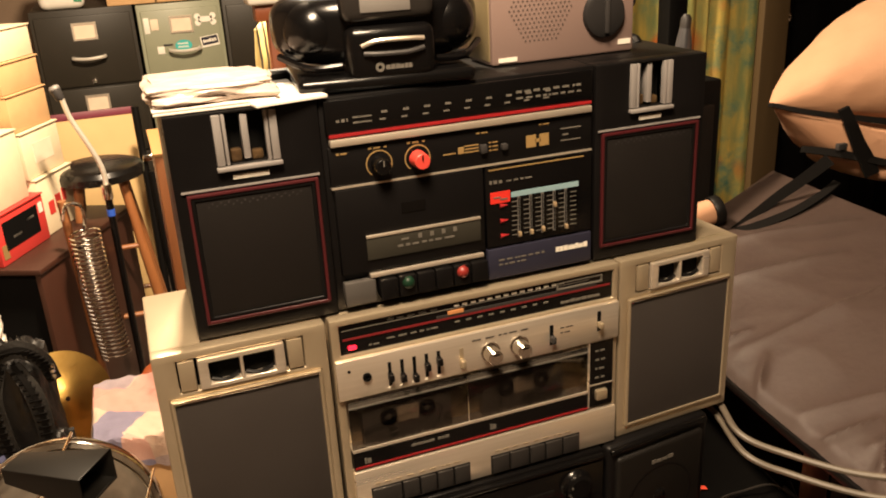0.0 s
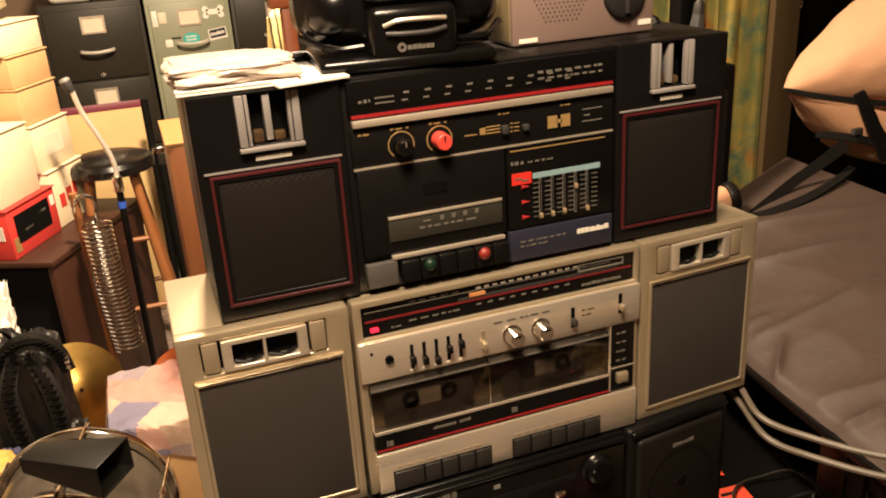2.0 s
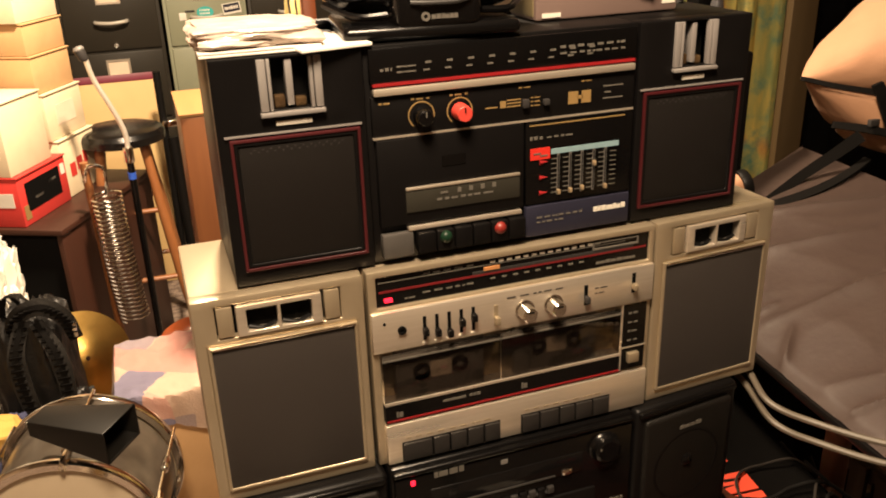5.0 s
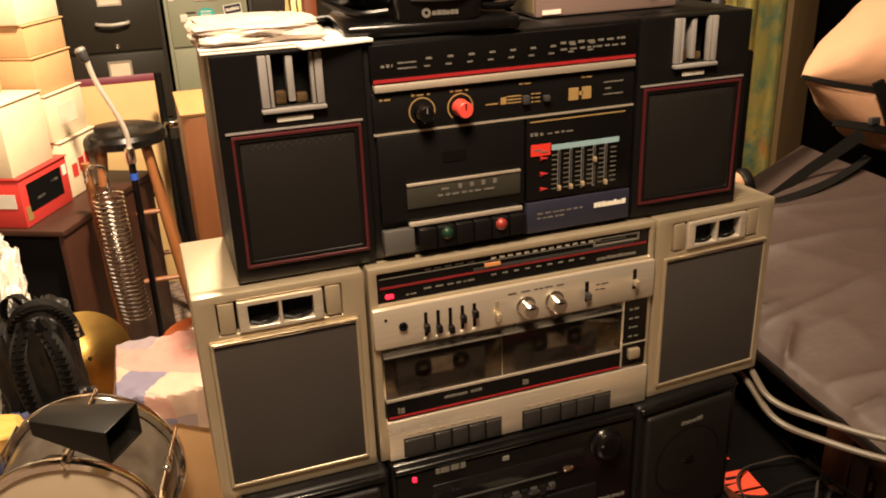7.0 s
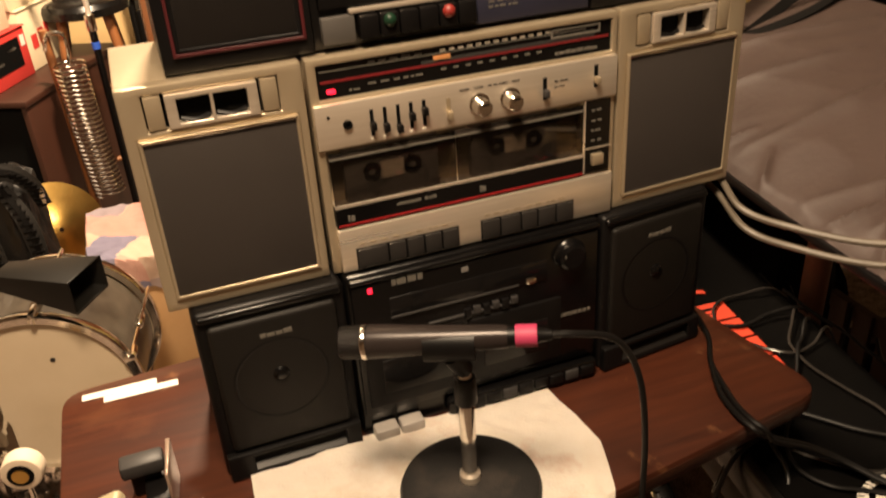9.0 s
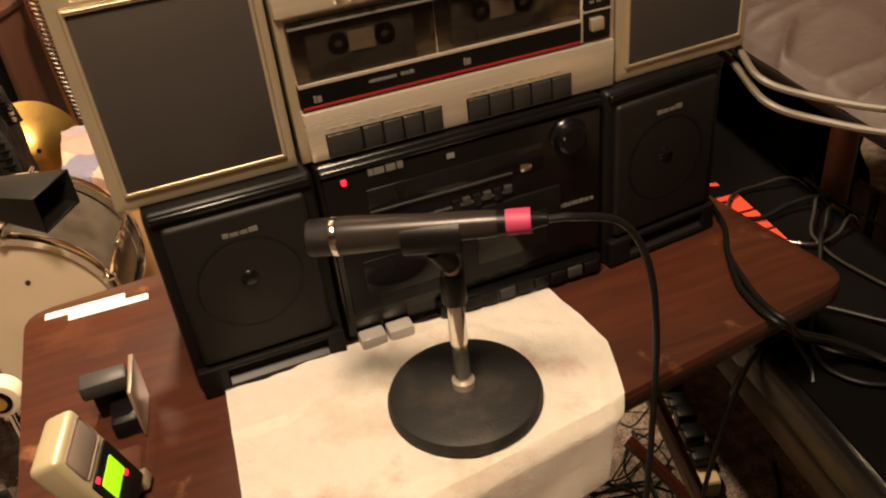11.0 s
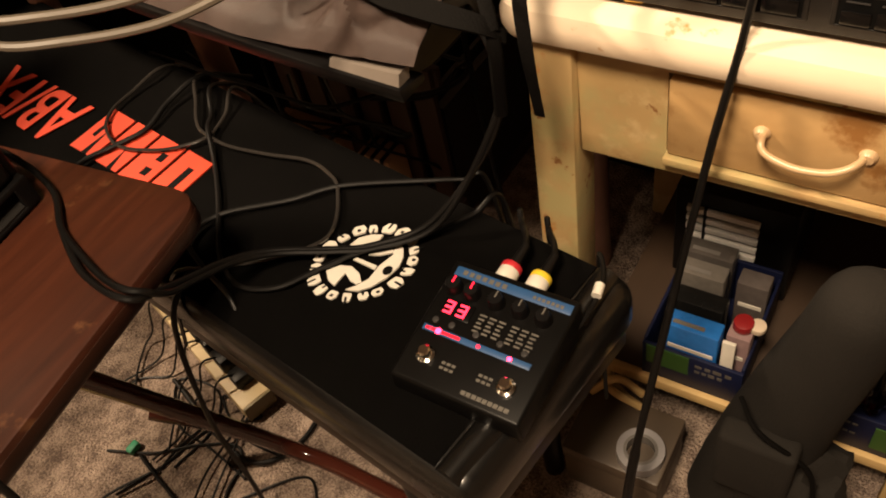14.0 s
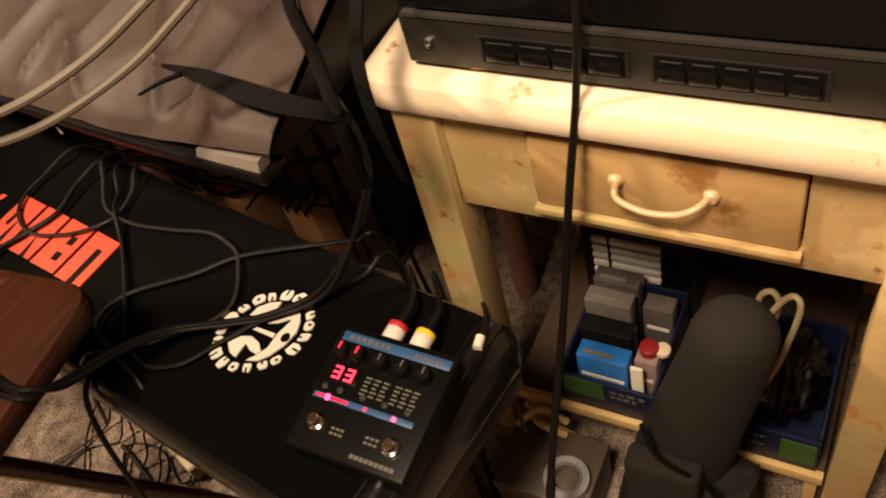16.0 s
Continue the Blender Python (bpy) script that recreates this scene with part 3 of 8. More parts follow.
def silver_speaker(stereo, x0, z0, z1, y, back, name="speaker_box"):
    """x0: its left edge; 0.165 wide."""
    x1 = x0 + 0.165
    gx0, gx1, gz0, gz1 = x0 + 0.0105, x1 - 0.0085, z0 + 0.013, z1 - 0.048
    hx0, hx1, hz0, hz1 = x0 + 0.021, x1 - 0.023, z1 - 0.0425, z1 - 0.0085
    s = part(name, join(plate(x0, x1, z0, z1, y, y + 0.016, [(gx0, gx1, gz0, gz1), (hx0, hx1, hz0, hz1)], 0.0018), bx(x0, x1, y + 0.016, back, z0, z1, 0.002)), SILVER, stereo)
    part("grille_frame", plate(gx0, gx1, gz0, gz1, y - 0.003, y + 0.006, [(gx0 + 0.0035, gx1 - 0.0035, gz0 + 0.0035, gz1 - 0.0035)], 0.0012), SILVER, s)
    part("grille_edge", bx(gx0 + 0.002, gx1 - 0.002, y - 0.0042, y - 0.001, gz1 - 0.004, gz1 - 0.001, 0.001), CHROME, s)
    part("grille", bx(gx0 + 0.003, gx1 - 0.003, y - 0.002, y + 0.008, gz0 + 0.003, gz1 - 0.003, 0.002), MESH, s, "grey perforated metal grille")
    part("recess", bx(hx0, hx1, y + 0.011, y + 0.0155, hz0, hz1), SOOT, s)
    for a in (hx0 + 0.0015, hx1 - 0.0165):
        part("square_plate", bx(a, a + 0.015, y - 0.001, y + 0.012, hz0 + 0.002, hz1 - 0.001, 0.001), SILVER, s)
    h = part("horn_frame", plate(hx0 + 0.0195, hx1 - 0.0195, hz0 + 0.001, hz1 - 0.001, y - 0.003, y + 0.012, [(hx0 + 0.029, hx0 + 0.0585, hz0 + 0.005, hz1 - 0.006), (hx0 + 0.0615, hx1 - 0.029, hz0 + 0.005, hz1 - 0.006)], 0.001), BRUSHED, s, "silver frame of the twin tweeter horn")
    for a, b in ((hx0 + 0.029, hx0 + 0.0585), (hx0 + 0.0615, hx1 - 0.029)):
        m = (a + b) / 2
        part("horn_back", bx(a, b, y + 0.008, y + 0.012, hz0 + 0.004, hz1 - 0.005), SOOT, h)
        part("horn_lip", tube([(a + 0.002, y + 0.004, hz0 + 0.008), (m, y + 0.001, hz0 + 0.0055), (b - 0.002, y + 0.004, hz0 + 0.008)], 0.0022, 8), BLACK, h)


def silver_stereo():
    y, z0, z1, back = 0.706, 0.8465, 1.0745, 0.862
    st = thing("portable_stereo", (0.384, 0.78, z0), "champagne silver double cassette stereo with square grey speaker grilles, stacked", "stereo", "stacked stereos")
    silver_speaker(st, 0.0475, z0, z1, y, back)
    swap(turn_about(0.548, y, 3.5))
    silver_speaker(st, 0.5485, z0, z1, y, back)
    swap()
    x0, x1 = 0.2165, 0.5455
    part("cabinet", bx(x0, x1, y + 0.012, back, z0, z1 - 0.001, 0.003), SILVER, st)
    part("front_frame", plate(x0, x1, z0, z1, y, y + 0.014, [(0.2255, 0.5395, 1.0335, 1.0675), (0.2255, 0.5065, 0.8985, 0.982), (0.508, 0.5395, 0.8985, 0.9855)], 0.0015), SILVER, st)
    dial = part("tuning_dial", bx(0.2255, 0.5395, y + 0.004, y + 0.012, 1.0335, 1.0675), GLOSS, st, "black tuning scale with red pointer line")
    part("dial_line", bx(0.229, 0.5365, y + 0.0032, y + 0.005, 1.0488, 1.051), mat("dial_red", (0.15, 0.01, 0.012), rough=0.4), dial)
    part("dial_band", bx(0.33, 0.52, y + 0.003, y + 0.005, 1.0515, 1.0545), GREY, dial)
    part("dial_rule", bx(0.229, 0.51, y + 0.0032, y + 0.005, 1.0598, 1.0606), PRINT, dial)
    part("dial_pointer", bx(0.3425, 0.36, y + 0.002, y + 0.005, 1.0545, 1.058), mat("amber_pointer", (0.5, 0.22, 0.08), rough=0.5), dial)
    for k in range(14):
        part("dial_mark", bx(0.35 + k * 0.0095, 0.3555 + k * 0.0095, y + 0.0032, y + 0.005, 1.0618, 1.064), WHITE, dial)
    for k in range(9):
        part("dial_mark", bx(0.35 + k * 0.013, 0.3555 + k * 0.013, y + 0.0032, y + 0.005, 1.0432, 1.0448), PRINT, dial)
    part("dial_lettering", join(bars(0.277, 0.335, 1.0622, 1.064, y + 0.004, 5, seed=5), bars(0.275, 0.335, 1.0415, 1.0432, y + 0.004, 6, seed=6), bars(0.256, 0.27, 1.0382, 1.04, y + 0.004, 2), bars(0.475, 0.525, 1.038, 1.0415, y + 0.004, 8, 0.15, 3)), PRINT, dial)
    part("cassette_symbol", plate(0.47, 0.526, 1.0555, 1.0645, y + 0.002, y + 0.005, [(0.4715, 0.5245, 1.057, 1.063)]), PRINT, dial)
    part("power_indicator", bx(0.234, 0.2425, y + 0.001, y + 0.006, 1.0385, 1.0425, 0.001), LED_RED, dial, "glowing red power indicator")
    pan = part("control_panel", bx(x0 + 0.001, 0.5445, y - 0.005, y + 0.004, 0.9855, 1.0305, 0.0018), BRUSHED, st, "brushed silver control panel")
    part("microphone_hole", ring((0.2305, 1.0185), 0.0, 0.0016, y - 0.0056, y - 0.004), SOOT, pan)
    part("headphone_jack", join(ring((0.2485, 1.0085), 0.0022, 0.0046, y - 0.0075, y - 0.004), ring((0.2485, 1.0085), 0, 0.0024, y - 0.0056, y - 0.004)), SOOT, pan)
    for k, z in enumerate((1.0035, 1.0, 0.9965, 1.006, 1.009)):
        x = 0.273 + k * 0.0134
        part("slot", bx(x - 0.0018, x + 0.0018, y - 0.0056, y - 0.003, 0.9925, 1.0195), SOOT, pan)
        part("slider", bx(x - 0.0028, x + 0.0028, y - 0.013, y - 0.005, z - 0.004, z + 0.004, 0.001), BLACK, pan)
        part("slot_lettering", bars(x - 0.003, x + 0.003, 0.989, 0.9905, y - 0.005, 1), WHITE, pan)
    for x, z, h in ((0.3525, 1.0045, 0.009), (0.459, 1.0075, 0.008), (0.5185, 1.0115, 0.007)):
        part("slot", bx(x - 0.0022, x + 0.0022, y - 0.0056, y - 0.003, z - 0.012, z + 0.012), SOOT if x > 0.4 else SILVER, pan)
        part("lever_switch", bx(x - 0.0026, x + 0.0026, y - 0.013, y - 0.005, z - h, z, 0.001), SILVER if x > 0.5 or x < 0.4 else GREY, pan)
    for x in (0.3855, 0.4195):
        part("knob_skirt", ring((x, 1.005), 0.0, 0.0112, y - 0.0065, y - 0.004), CHROME, pan)
        k = part("knob", lathe([(0, 0.017), (0.0072, 0.017), (0.0084, 0.0155), (0.009, 0.002), (0.0105, 0.0)], (x, y - 0.005, 1.004), (0, -1, 0), 30), CHROME, pan)
        part("pointer", bx(x - 0.0035, x + 0.0035, y - 0.0226, y - 0.0215, 1.0075, 1.0092), SOOT, k)
    part("panel_lettering", join(bars(0.365, 0.435, 1.0215, 1.0228, y - 0.005, 6, seed=2), bars(0.47, 0.49, 1.013, 1.0143, y - 0.005, 2), bars(0.47, 0.485, 1.007, 1.0083, y - 0.005, 2)), GREY, pan)
    deck = part("cassette_deck", bx(0.2255, 0.5065, y + 0.0125, y + 0.0135, 0.8985, 0.982), SOOT, st)
    for x in (0.2905, 0.4265):
        cassette(x, 0.9515, y + 0.0, deck)
    for a, b in ((0.2262, 0.3585), (0.3592, 0.506)):
        d = part("cassette_window", bx(a, b, y - 0.0035, y - 0.0015, 0.924, 0.9805, 0.0006), SMOKE, st, "smoked cassette window")
        d.visible_shadow = False
        part("window_edge", bx(a, b, y - 0.0042, y - 0.001, 0.9735, 0.9752), PRINT, d)
    part("deck_strip", bx(0.2262, 0.506, y - 0.0045, y + 0.012, 0.921, 0.9238), BRUSHED, st)
    sill = part("deck_sill", bx(0.2262, 0.506, y - 0.0035, y + 0.012, 0.8992, 0.9208), GLOSS, st)
    part("red_stripe", bx(0.2275, 0.506, y - 0.0042, y - 0.002, 0.9002, 0.9022), REDLINE, sill)
    part("model_lettering", join(bars(0.2905, 0.317, 0.9115, 0.9145, y - 0.0035, 9, 0.1, 3), bars(0.321, 0.335, 0.9115, 0.9155, y - 0.0035, 3, 0.2, 4), bars(0.238, 0.247, 0.905, 0.9125, y - 0.0035, 2, 0.3), bars(0.383, 0.391, 0.9065, 0.914, y - 0.0035, 2, 0.2)), PRINT, sill)
    side = part("mode_panel", bx(0.5085, 0.539, y - 0.0025, y + 0.012, 0.9, 0.985), GLOSS, st)
    part("panel_edge", join(bx(0.5075, 0.54, y - 0.004, y + 0.002, 0.9852, 0.987), bx(0.507, 0.5083, y - 0.004, y + 0.002, 0.9, 0.987), bx(0.5083, 0.54, y - 0.0035, y, 0.9285, 0.9298)), BRUSHED, side)
    part("mode_lettering", join(*[bars(0.516, 0.531, 0.937 + k * 0.0115, 0.9395 + k * 0.0115, y - 0.0025, 2, seed=k) for k in range(4)]), PRINT, side)
    part("mode_button", bx(0.516, 0.53, y - 0.008, y, 0.91, 0.9225, 0.001), SILVER, side)
    keys = part("key_panel", bx(0.2255, 0.5425, y - 0.006, y + 0.002, z0 + 0.0015, 0.897, 0.0015), BRUSHED, st, "pale silver panel under the decks")
    for x0, w in ((0.2415, 0.1145), (0.3815, 0.1125)):
        part("key_well", bx(x0, x0 + w, y - 0.0066, y - 0.004, 0.8495, 0.8735), SOOT, keys)
        cuts = [0, 0.3, 0.475, 0.65, 0.825, 1] if x0 < 0.3 else [0, 0.2, 0.42, 0.6, 0.8, 1]
        for a, b in zip(cuts, cuts[1:]):
            part("tape_key", bx(x0 + w * a + 0.001, x0 + w * b - 0.001, y - 0.0095, y - 0.0055, 0.8505, 0.8725, 0.0012), mat("slate_key", (0.022, 0.02, 0.019), rough=0.4) if "slate_key" not in bpy.data.materials else bpy.data.materials["slate_key"], keys)
        part("key_lettering", bars(x0 + 0.005, x0 + w - 0.005, 0.8775, 0.879, y - 0.006, 9, 0.5, 5), SILVER, keys)


silver_stereo()


def dark_speaker(stereo, x0, x1, z0, z1, y, back):
    s = part("speaker_box", bx(x0, x1, y, back, z0, z1, 0.007, 3), BLACK, stereo)
    w = x1 - x0
    part("front_lip", bx(x0 + 0.004, x1 - 0.004, y - 0.004, y + 0.006, z1 - 0.011, z1 - 0.003, 0.003, 3), GLOSS, s)
    bm = bx(x0 + 0.011, x1 - 0.011, y - 0.006, y + 0.004, z0 + 0.036, z1 - 0.016, 0.006, 3)
    g = part("grille", bm, mat("black_cloth_grille", (0.0045, 0.0038, 0.0032), (0.0065, 0.0055, 0.0046), 0.5, scale=40, bump=0.0003, bscale=1400) if "black_cloth_grille" not in bpy.data.materials else bpy.data.materials["black_cloth_grille"], s, "black cloth speaker grille")
    part("maker_badge", bars(x0 + w * 0.4, x0 + w * 0.62, z1 - 0.04, z1 - 0.0345, y - 0.006, 4, 0.15, 3), PRINT, g)
    part("cone_cap", lathe([(0, 0.0042), (0.004, 0.0037), (0.0075, 0.002), (0.009, 0.0), (0.01, -0.001)], ((x0 + x1) / 2 - 0.001, y - 0.006, z1 - 0.089), (0, -1, 0), 24), GLOSS, g)
    part("cone_ring", lathe([(0.047, 0.0), (0.049, 0.0006), (0.051, 0.0)], ((x0 + x1) / 2 - 0.001, y - 0.006, z1 - 0.095), (0, -1, 0), 48), BLACK, g)
    part("foot_frame", plate(x0 + 0.003, x1 - 0.003, z0 + 0.001, z0 + 0.034, y - 0.0095, y + 0.002, [(x0 + w * 0.2, x1 - w * 0.13, z0 + 0.006, z0 + 0.0275)], 0.002), BLACK, s)
    part("port_mouth", bx(x0 + w * 0.19, x1 - w * 0.12, y - 0.0015, y + 0.003, z0 + 0.005, z0 + 0.0285), SOOT, s)
    ramp = bx(x0 + w * 0.205, x1 - w * 0.135, y - 0.0085, y - 0.0012, z0 + 0.0062, z0 + 0.0145)
    for v in ramp.verts:
        if v.co.z > z0 + 0.01 and v.co.y < y - 0.004:
            v.co.z = z0 + 0.0085
    part("port_ramp", ramp, mat("port_gloss", (0.009, 0.008, 0.0075), rough=0.38, spec=0.5) if "port_gloss" not in bpy.data.materials else bpy.data.materials["port_gloss"], s)


def dark_stereo():
    y, z0, z1, back = 0.69, 0.6315, 0.8455, 0.86
    st = thing("portable_stereo", (0.378, 0.77, z0), "glossy black cassette stereo with detachable speakers, under the stack", "stereo", "stacked stereos")
    dark_speaker(st, 0.066, 0.2215, z0, z1, y, back)
    swap(turn_about(0.527, y, 6.0))
    dark_speaker(st, 0.5275, 0.683, z0, z1, y, back)
    swap()
    part("cabinet", bx(0.2235, 0.5255, y + 0.004, back, z0, z1, 0.005, 3), GLOSS, st)
    part("top_lip", bx(0.226, 0.523, y - 0.003, y + 0.006, z1 - 0.01, z1 - 0.003, 0.003, 3), GLOSS, st)
    f = part("front_panel", bx(0.228, 0.5215, y - 0.001, y + 0.008, z0 + 0.03, z1 - 0.012, 0.002), GLOSS, st)
    part("power_indicator", bx(0.2455, 0.2505, y - 0.003, y, 0.8235, 0.8295, 0.001), LED_RED, f, "glowing red power indicator")
    part("maker_badge", bars(0.2725, 0.3085, 0.8265, 0.8345, y - 0.001, 4, 0.15, 1), PRINT, f, "pale maker's name plate")
    part("tuning_window", bx(0.268, 0.455, y - 0.0025, y, 0.785, 0.812, 0.0008), mat("dark_dial_glass", (0.0066, 0.00605, 0.00605), rough=0.1), f)
    part("trim_line", bx(0.268, 0.42, y - 0.004, y, 0.7865, 0.789, 0.001), GREY, f)
    part("trim_line", bx(0.31, 0.415, y - 0.004, y, 0.766, 0.7685, 0.001), GREY, f)
    part("small_mark", bx(0.352, 0.36, y - 0.0018, y, 0.822, 0.8275), MIDGREY, f)
    part("silver_tab", bx(0.428, 0.4415, y - 0.005, y, 0.7855, 0.794, 0.003), CHROME, f)
    k = part("volume_knob", lathe([(0, 0.012), (0.013, 0.012), (0.0165, 0.0095), (0.018, 0.002), (0.02, 0)], (0.4845, y - 0.001, 0.811), (0, -1, 0), 36), GLOSS, f)
    part("knob_mark", bx(0.4725, 0.4745, y - 0.0135, y - 0.011, 0.814, 0.817), PRINT, k)
    for n in range(2):
        d = part("cassette_door", bx(0.234 + n * 0.122, 0.352 + n * 0.122, y - 0.004, y + 0.002, 0.672, 0.758, 0.003), BLACK, f)
        part("door_window", bx(0.252 + n * 0.122, 0.334 + n * 0.122, y - 0.005, y - 0.003, 0.69, 0.735, 0.001), bpy.data.materials["dark_dial_glass"], d)
    for n in range(6):
        part("function_button", bx(0.352 + n * 0.0115, 0.3605 + n * 0.0115, y - 0.005, y, 0.762 + (n % 2) * 0.004, 0.775, 0.001), GREY if n % 2 else BLACK, f)
    part("model_lettering", bars(0.462, 0.514, 0.7275, 0.7325, y - 0.001, 9, 0.18, 6), PRINT, f)
    for n in range(2):
        part("silver_key", bx(0.2335 + n * 0.0305, 0.2615 + n * 0.0305, y - 0.017, y + 0.002, 0.6325, 0.6485, 0.003), mat("silver_key_plastic", (0.4, 0.37, 0.34), rough=0.35, metal=0.3) if n == 0 else bpy.data.materials["silver_key_plastic"], st)
    row = part("key_panel", bx(0.325, 0.521, y - 0.009, y + 0.004, 0.6325, 0.6565, 0.004), GLOSS, st)
    for n in range(9):
        part("tape_key", bx(0.3315 + n * 0.0207, 0.3495 + n * 0.0207, y - 0.0125, y - 0.008, 0.639, 0.6525, 0.002), GREY if n % 4 == 3 else BLACK, row)


dark_stereo()


# ---- on top of the stack ----
def cd_player():
    """A rounded black disc player on a flat base; local x along its front."""
    z = 1.2925
    swap(turn_about(0.31, 0.77, -6.0) @ Matrix.Translation((0.0, 0.0, 0.0)))
    st = thing("disc_player", (0.315, 0.79, z), "rounded glossy black disc player on top of the stereo", "disc player")
    part("base", bx(0.222, 0.392, 0.722, 0.85, z, z + 0.014, 0.006, 3), GLOSS, st)
    pod = bmesh.new()
    bmesh.ops.create_uvsphere(pod, u_segments=40, v_segments=20, radius=1)
    for v in pod.verts:
        c = v.co
        s = lambda a, p: math.copysign(abs(a) ** p, a)
        c.x, c.y, c.z = s(c.x, 0.62) * 0.104, s(c.y, 0.7) * 0.055 + 0.3 * c.x * c.x * 0.05, s(c.z, 0.6) * 0.037
    pod.transform(Matrix.Translation((0.312, 0.797, z + 0.053)))
    part("body", pod, GLOSS, st)
    part("centre_panel", bx(0.27, 0.354, 0.722, 0.84, z + 0.008, z + 0.058, 0.009, 3), GLOSS, st)
    part("disc_lid", bx(0.268, 0.356, 0.7265, 0.86, z + 0.06, z + 0.096, 0.01, 3), mat("smoked_disc_lid", (0.01925, 0.01705, 0.0154), rough=0.14), st, "smoked disc lid")
    part("lid_window", bx(0.285, 0.332, 0.7255, 0.728, z + 0.07, z + 0.088, 0.0008), MIDGREY, st)
    part("chrome_smile", tube([(0.283, 0.7215, z + 0.041), (0.298, 0.7185, z + 0.0455), (0.326, 0.7185, z + 0.0455), (0.342, 0.7215, z + 0.0445)], 0.0022, 8), BRUSHED, st)
    part("lower_trim", tube([(0.285, 0.7215, z + 0.034), (0.3, 0.7185, z + 0.0335), (0.326, 0.7185, z + 0.0335), (0.342, 0.7215, z + 0.036)], 0.0024, 8), GREY, st)
    part("maker_badge", join(ring((0.299, z + 0.021), 0.0018, 0.0042, 0.7205, 0.7225), bars(0.3045, 0.33, z + 0.0185, z + 0.0235, 0.722, 7, 0.12, 2)), PRINT, st)
    for s in (-1, 1):
        part("speaker_dome", lathe([(0, 0.013), (0.012, 0.0105), (0.02, 0.005), (0.025, 0.0), (0.028, -0.006)], (0.312 + s * 0.07, 0.759, z + 0.055), (s * 0.35, -1, 0.12), 36), GLOSS, st)
        part("under_trim", tube([(0.312 + s * 0.045, 0.741, z + 0.022), (0.312 + s * 0.075, 0.748, z + 0.021), (0.312 + s * 0.1, 0.78, z + 0.03)], 0.0035, 8), GLOSS, st)
    swap()


cd_player()


def tan_radio():
    z = 1.2925
    swap(turn_about(0.432, 0.772, 1.5))
    body = mat("taupe_plastic", (0.195, 0.135, 0.118), (0.165, 0.112, 0.097), 0.55, scale=14, bump=0.0001, bscale=600)
    st = thing("table_radio", (0.515, 0.8, z), "small taupe table radio with hexagonal grille and round dial", "radio")
    part("body", bx(0.43, 0.602, 0.774, 0.835, z, z + 0.115, 0.003), body, st)
    part("side_panel", bx(0.4285, 0.432, 0.779, 0.833, z + 0.004, z + 0.111, 0.001), mat("olive_side", (0.19, 0.15, 0.08), rough=0.5), st)
    holes = []
    for j in range(-8, 9):
        for k in range(-8, 9):
            px, pz = k * 0.0052 + (j % 2) * 0.0026, j * 0.0045
            if abs(pz) < 0.034 and abs(px) * 0.87 + abs(pz) * 0.5 < 0.0325:
                holes.append(ring((0.487 + px, z + 0.054 + pz), 0, 0.0012, 0.7735, 0.7745, seg=6))
    part("speaker_perforation", join(*holes), mat("dark_hole", (0.08, 0.055, 0.047), rough=0.8), st)
    d = part("tuning_dial", lathe([(0, 0.007), (0.02, 0.007), (0.024, 0.005), (0.0255, 0)], (0.563, 0.774, z + 0.042), (0, -1, 0), 40), mat("charcoal_dial", (0.01925, 0.01815, 0.01815), rough=0.35), st, "round charcoal tuning dial")
    part("dial_ridge", bx(0.5605, 0.5655, 0.764, 0.768, z + 0.0225, z + 0.0615, 0.001), GREY, d)
    part("name_plate", bx(0.437, 0.4585, 0.7733, 0.775, z + 0.003, z + 0.0075), WHITE, st)
    part("name_plate", bx(0.582, 0.598, 0.7733, 0.775, z + 0.008, z + 0.0135), WHITE, st)
    part("name_plate", bx(0.547, 0.575, 0.7733, 0.775, z + 0.0735, z + 0.0775), WHITE, st)
    part("side_knob", cyl((0.602, 0.8, z + 0.055), (0.614, 0.8, z + 0.055), 0.014, seg=24, bev=0.002), GREY, st)
    swap()


tan_radio()


def papers():
    z = 1.2925
    rnd = random.Random(4)
    st = thing("paper_stack", (0.15, 0.77, z), "stack of white papers under a crumpled plastic sleeve", "papers")
    for k in range(2):
        x0, y0 = 0.0885 + rnd.uniform(-0.002, 0.003), 0.722 + rnd.uniform(0, 0.004)
        part("sheet", bx(x0, 0.196 + rnd.uniform(-0.004, 0.004), y0, 0.83, z + k * 0.0028, z + k * 0.0028 + 0.0022, 0.0006), mat("white_paper", (0.78, 0.74, 0.68), (0.7, 0.65, 0.58), 0.8) if k == 0 else bpy.data.materials["white_paper"], st)
    part("plastic_sleeve", lump((0.142, 0.778, z + 0.0135), (0.053, 0.052, 0.0075), 4.0, 0.14, 26, 0.85, 0.035, 2.2), mat("crumpled_white_film", (0.62, 0.52, 0.45), (0.4, 0.32, 0.27), 0.2, scale=40, bump=0.002, bscale=45), st, "crumpled glossy white plastic sleeve")
    swap(turn_about(0.2, 0.76, 10))
    part("loose_sheet", bx(0.165, 0.233, 0.712, 0.8, z, z + 0.003, 0.0005), bpy.data.materials["white_paper"], st)
    swap()


papers()

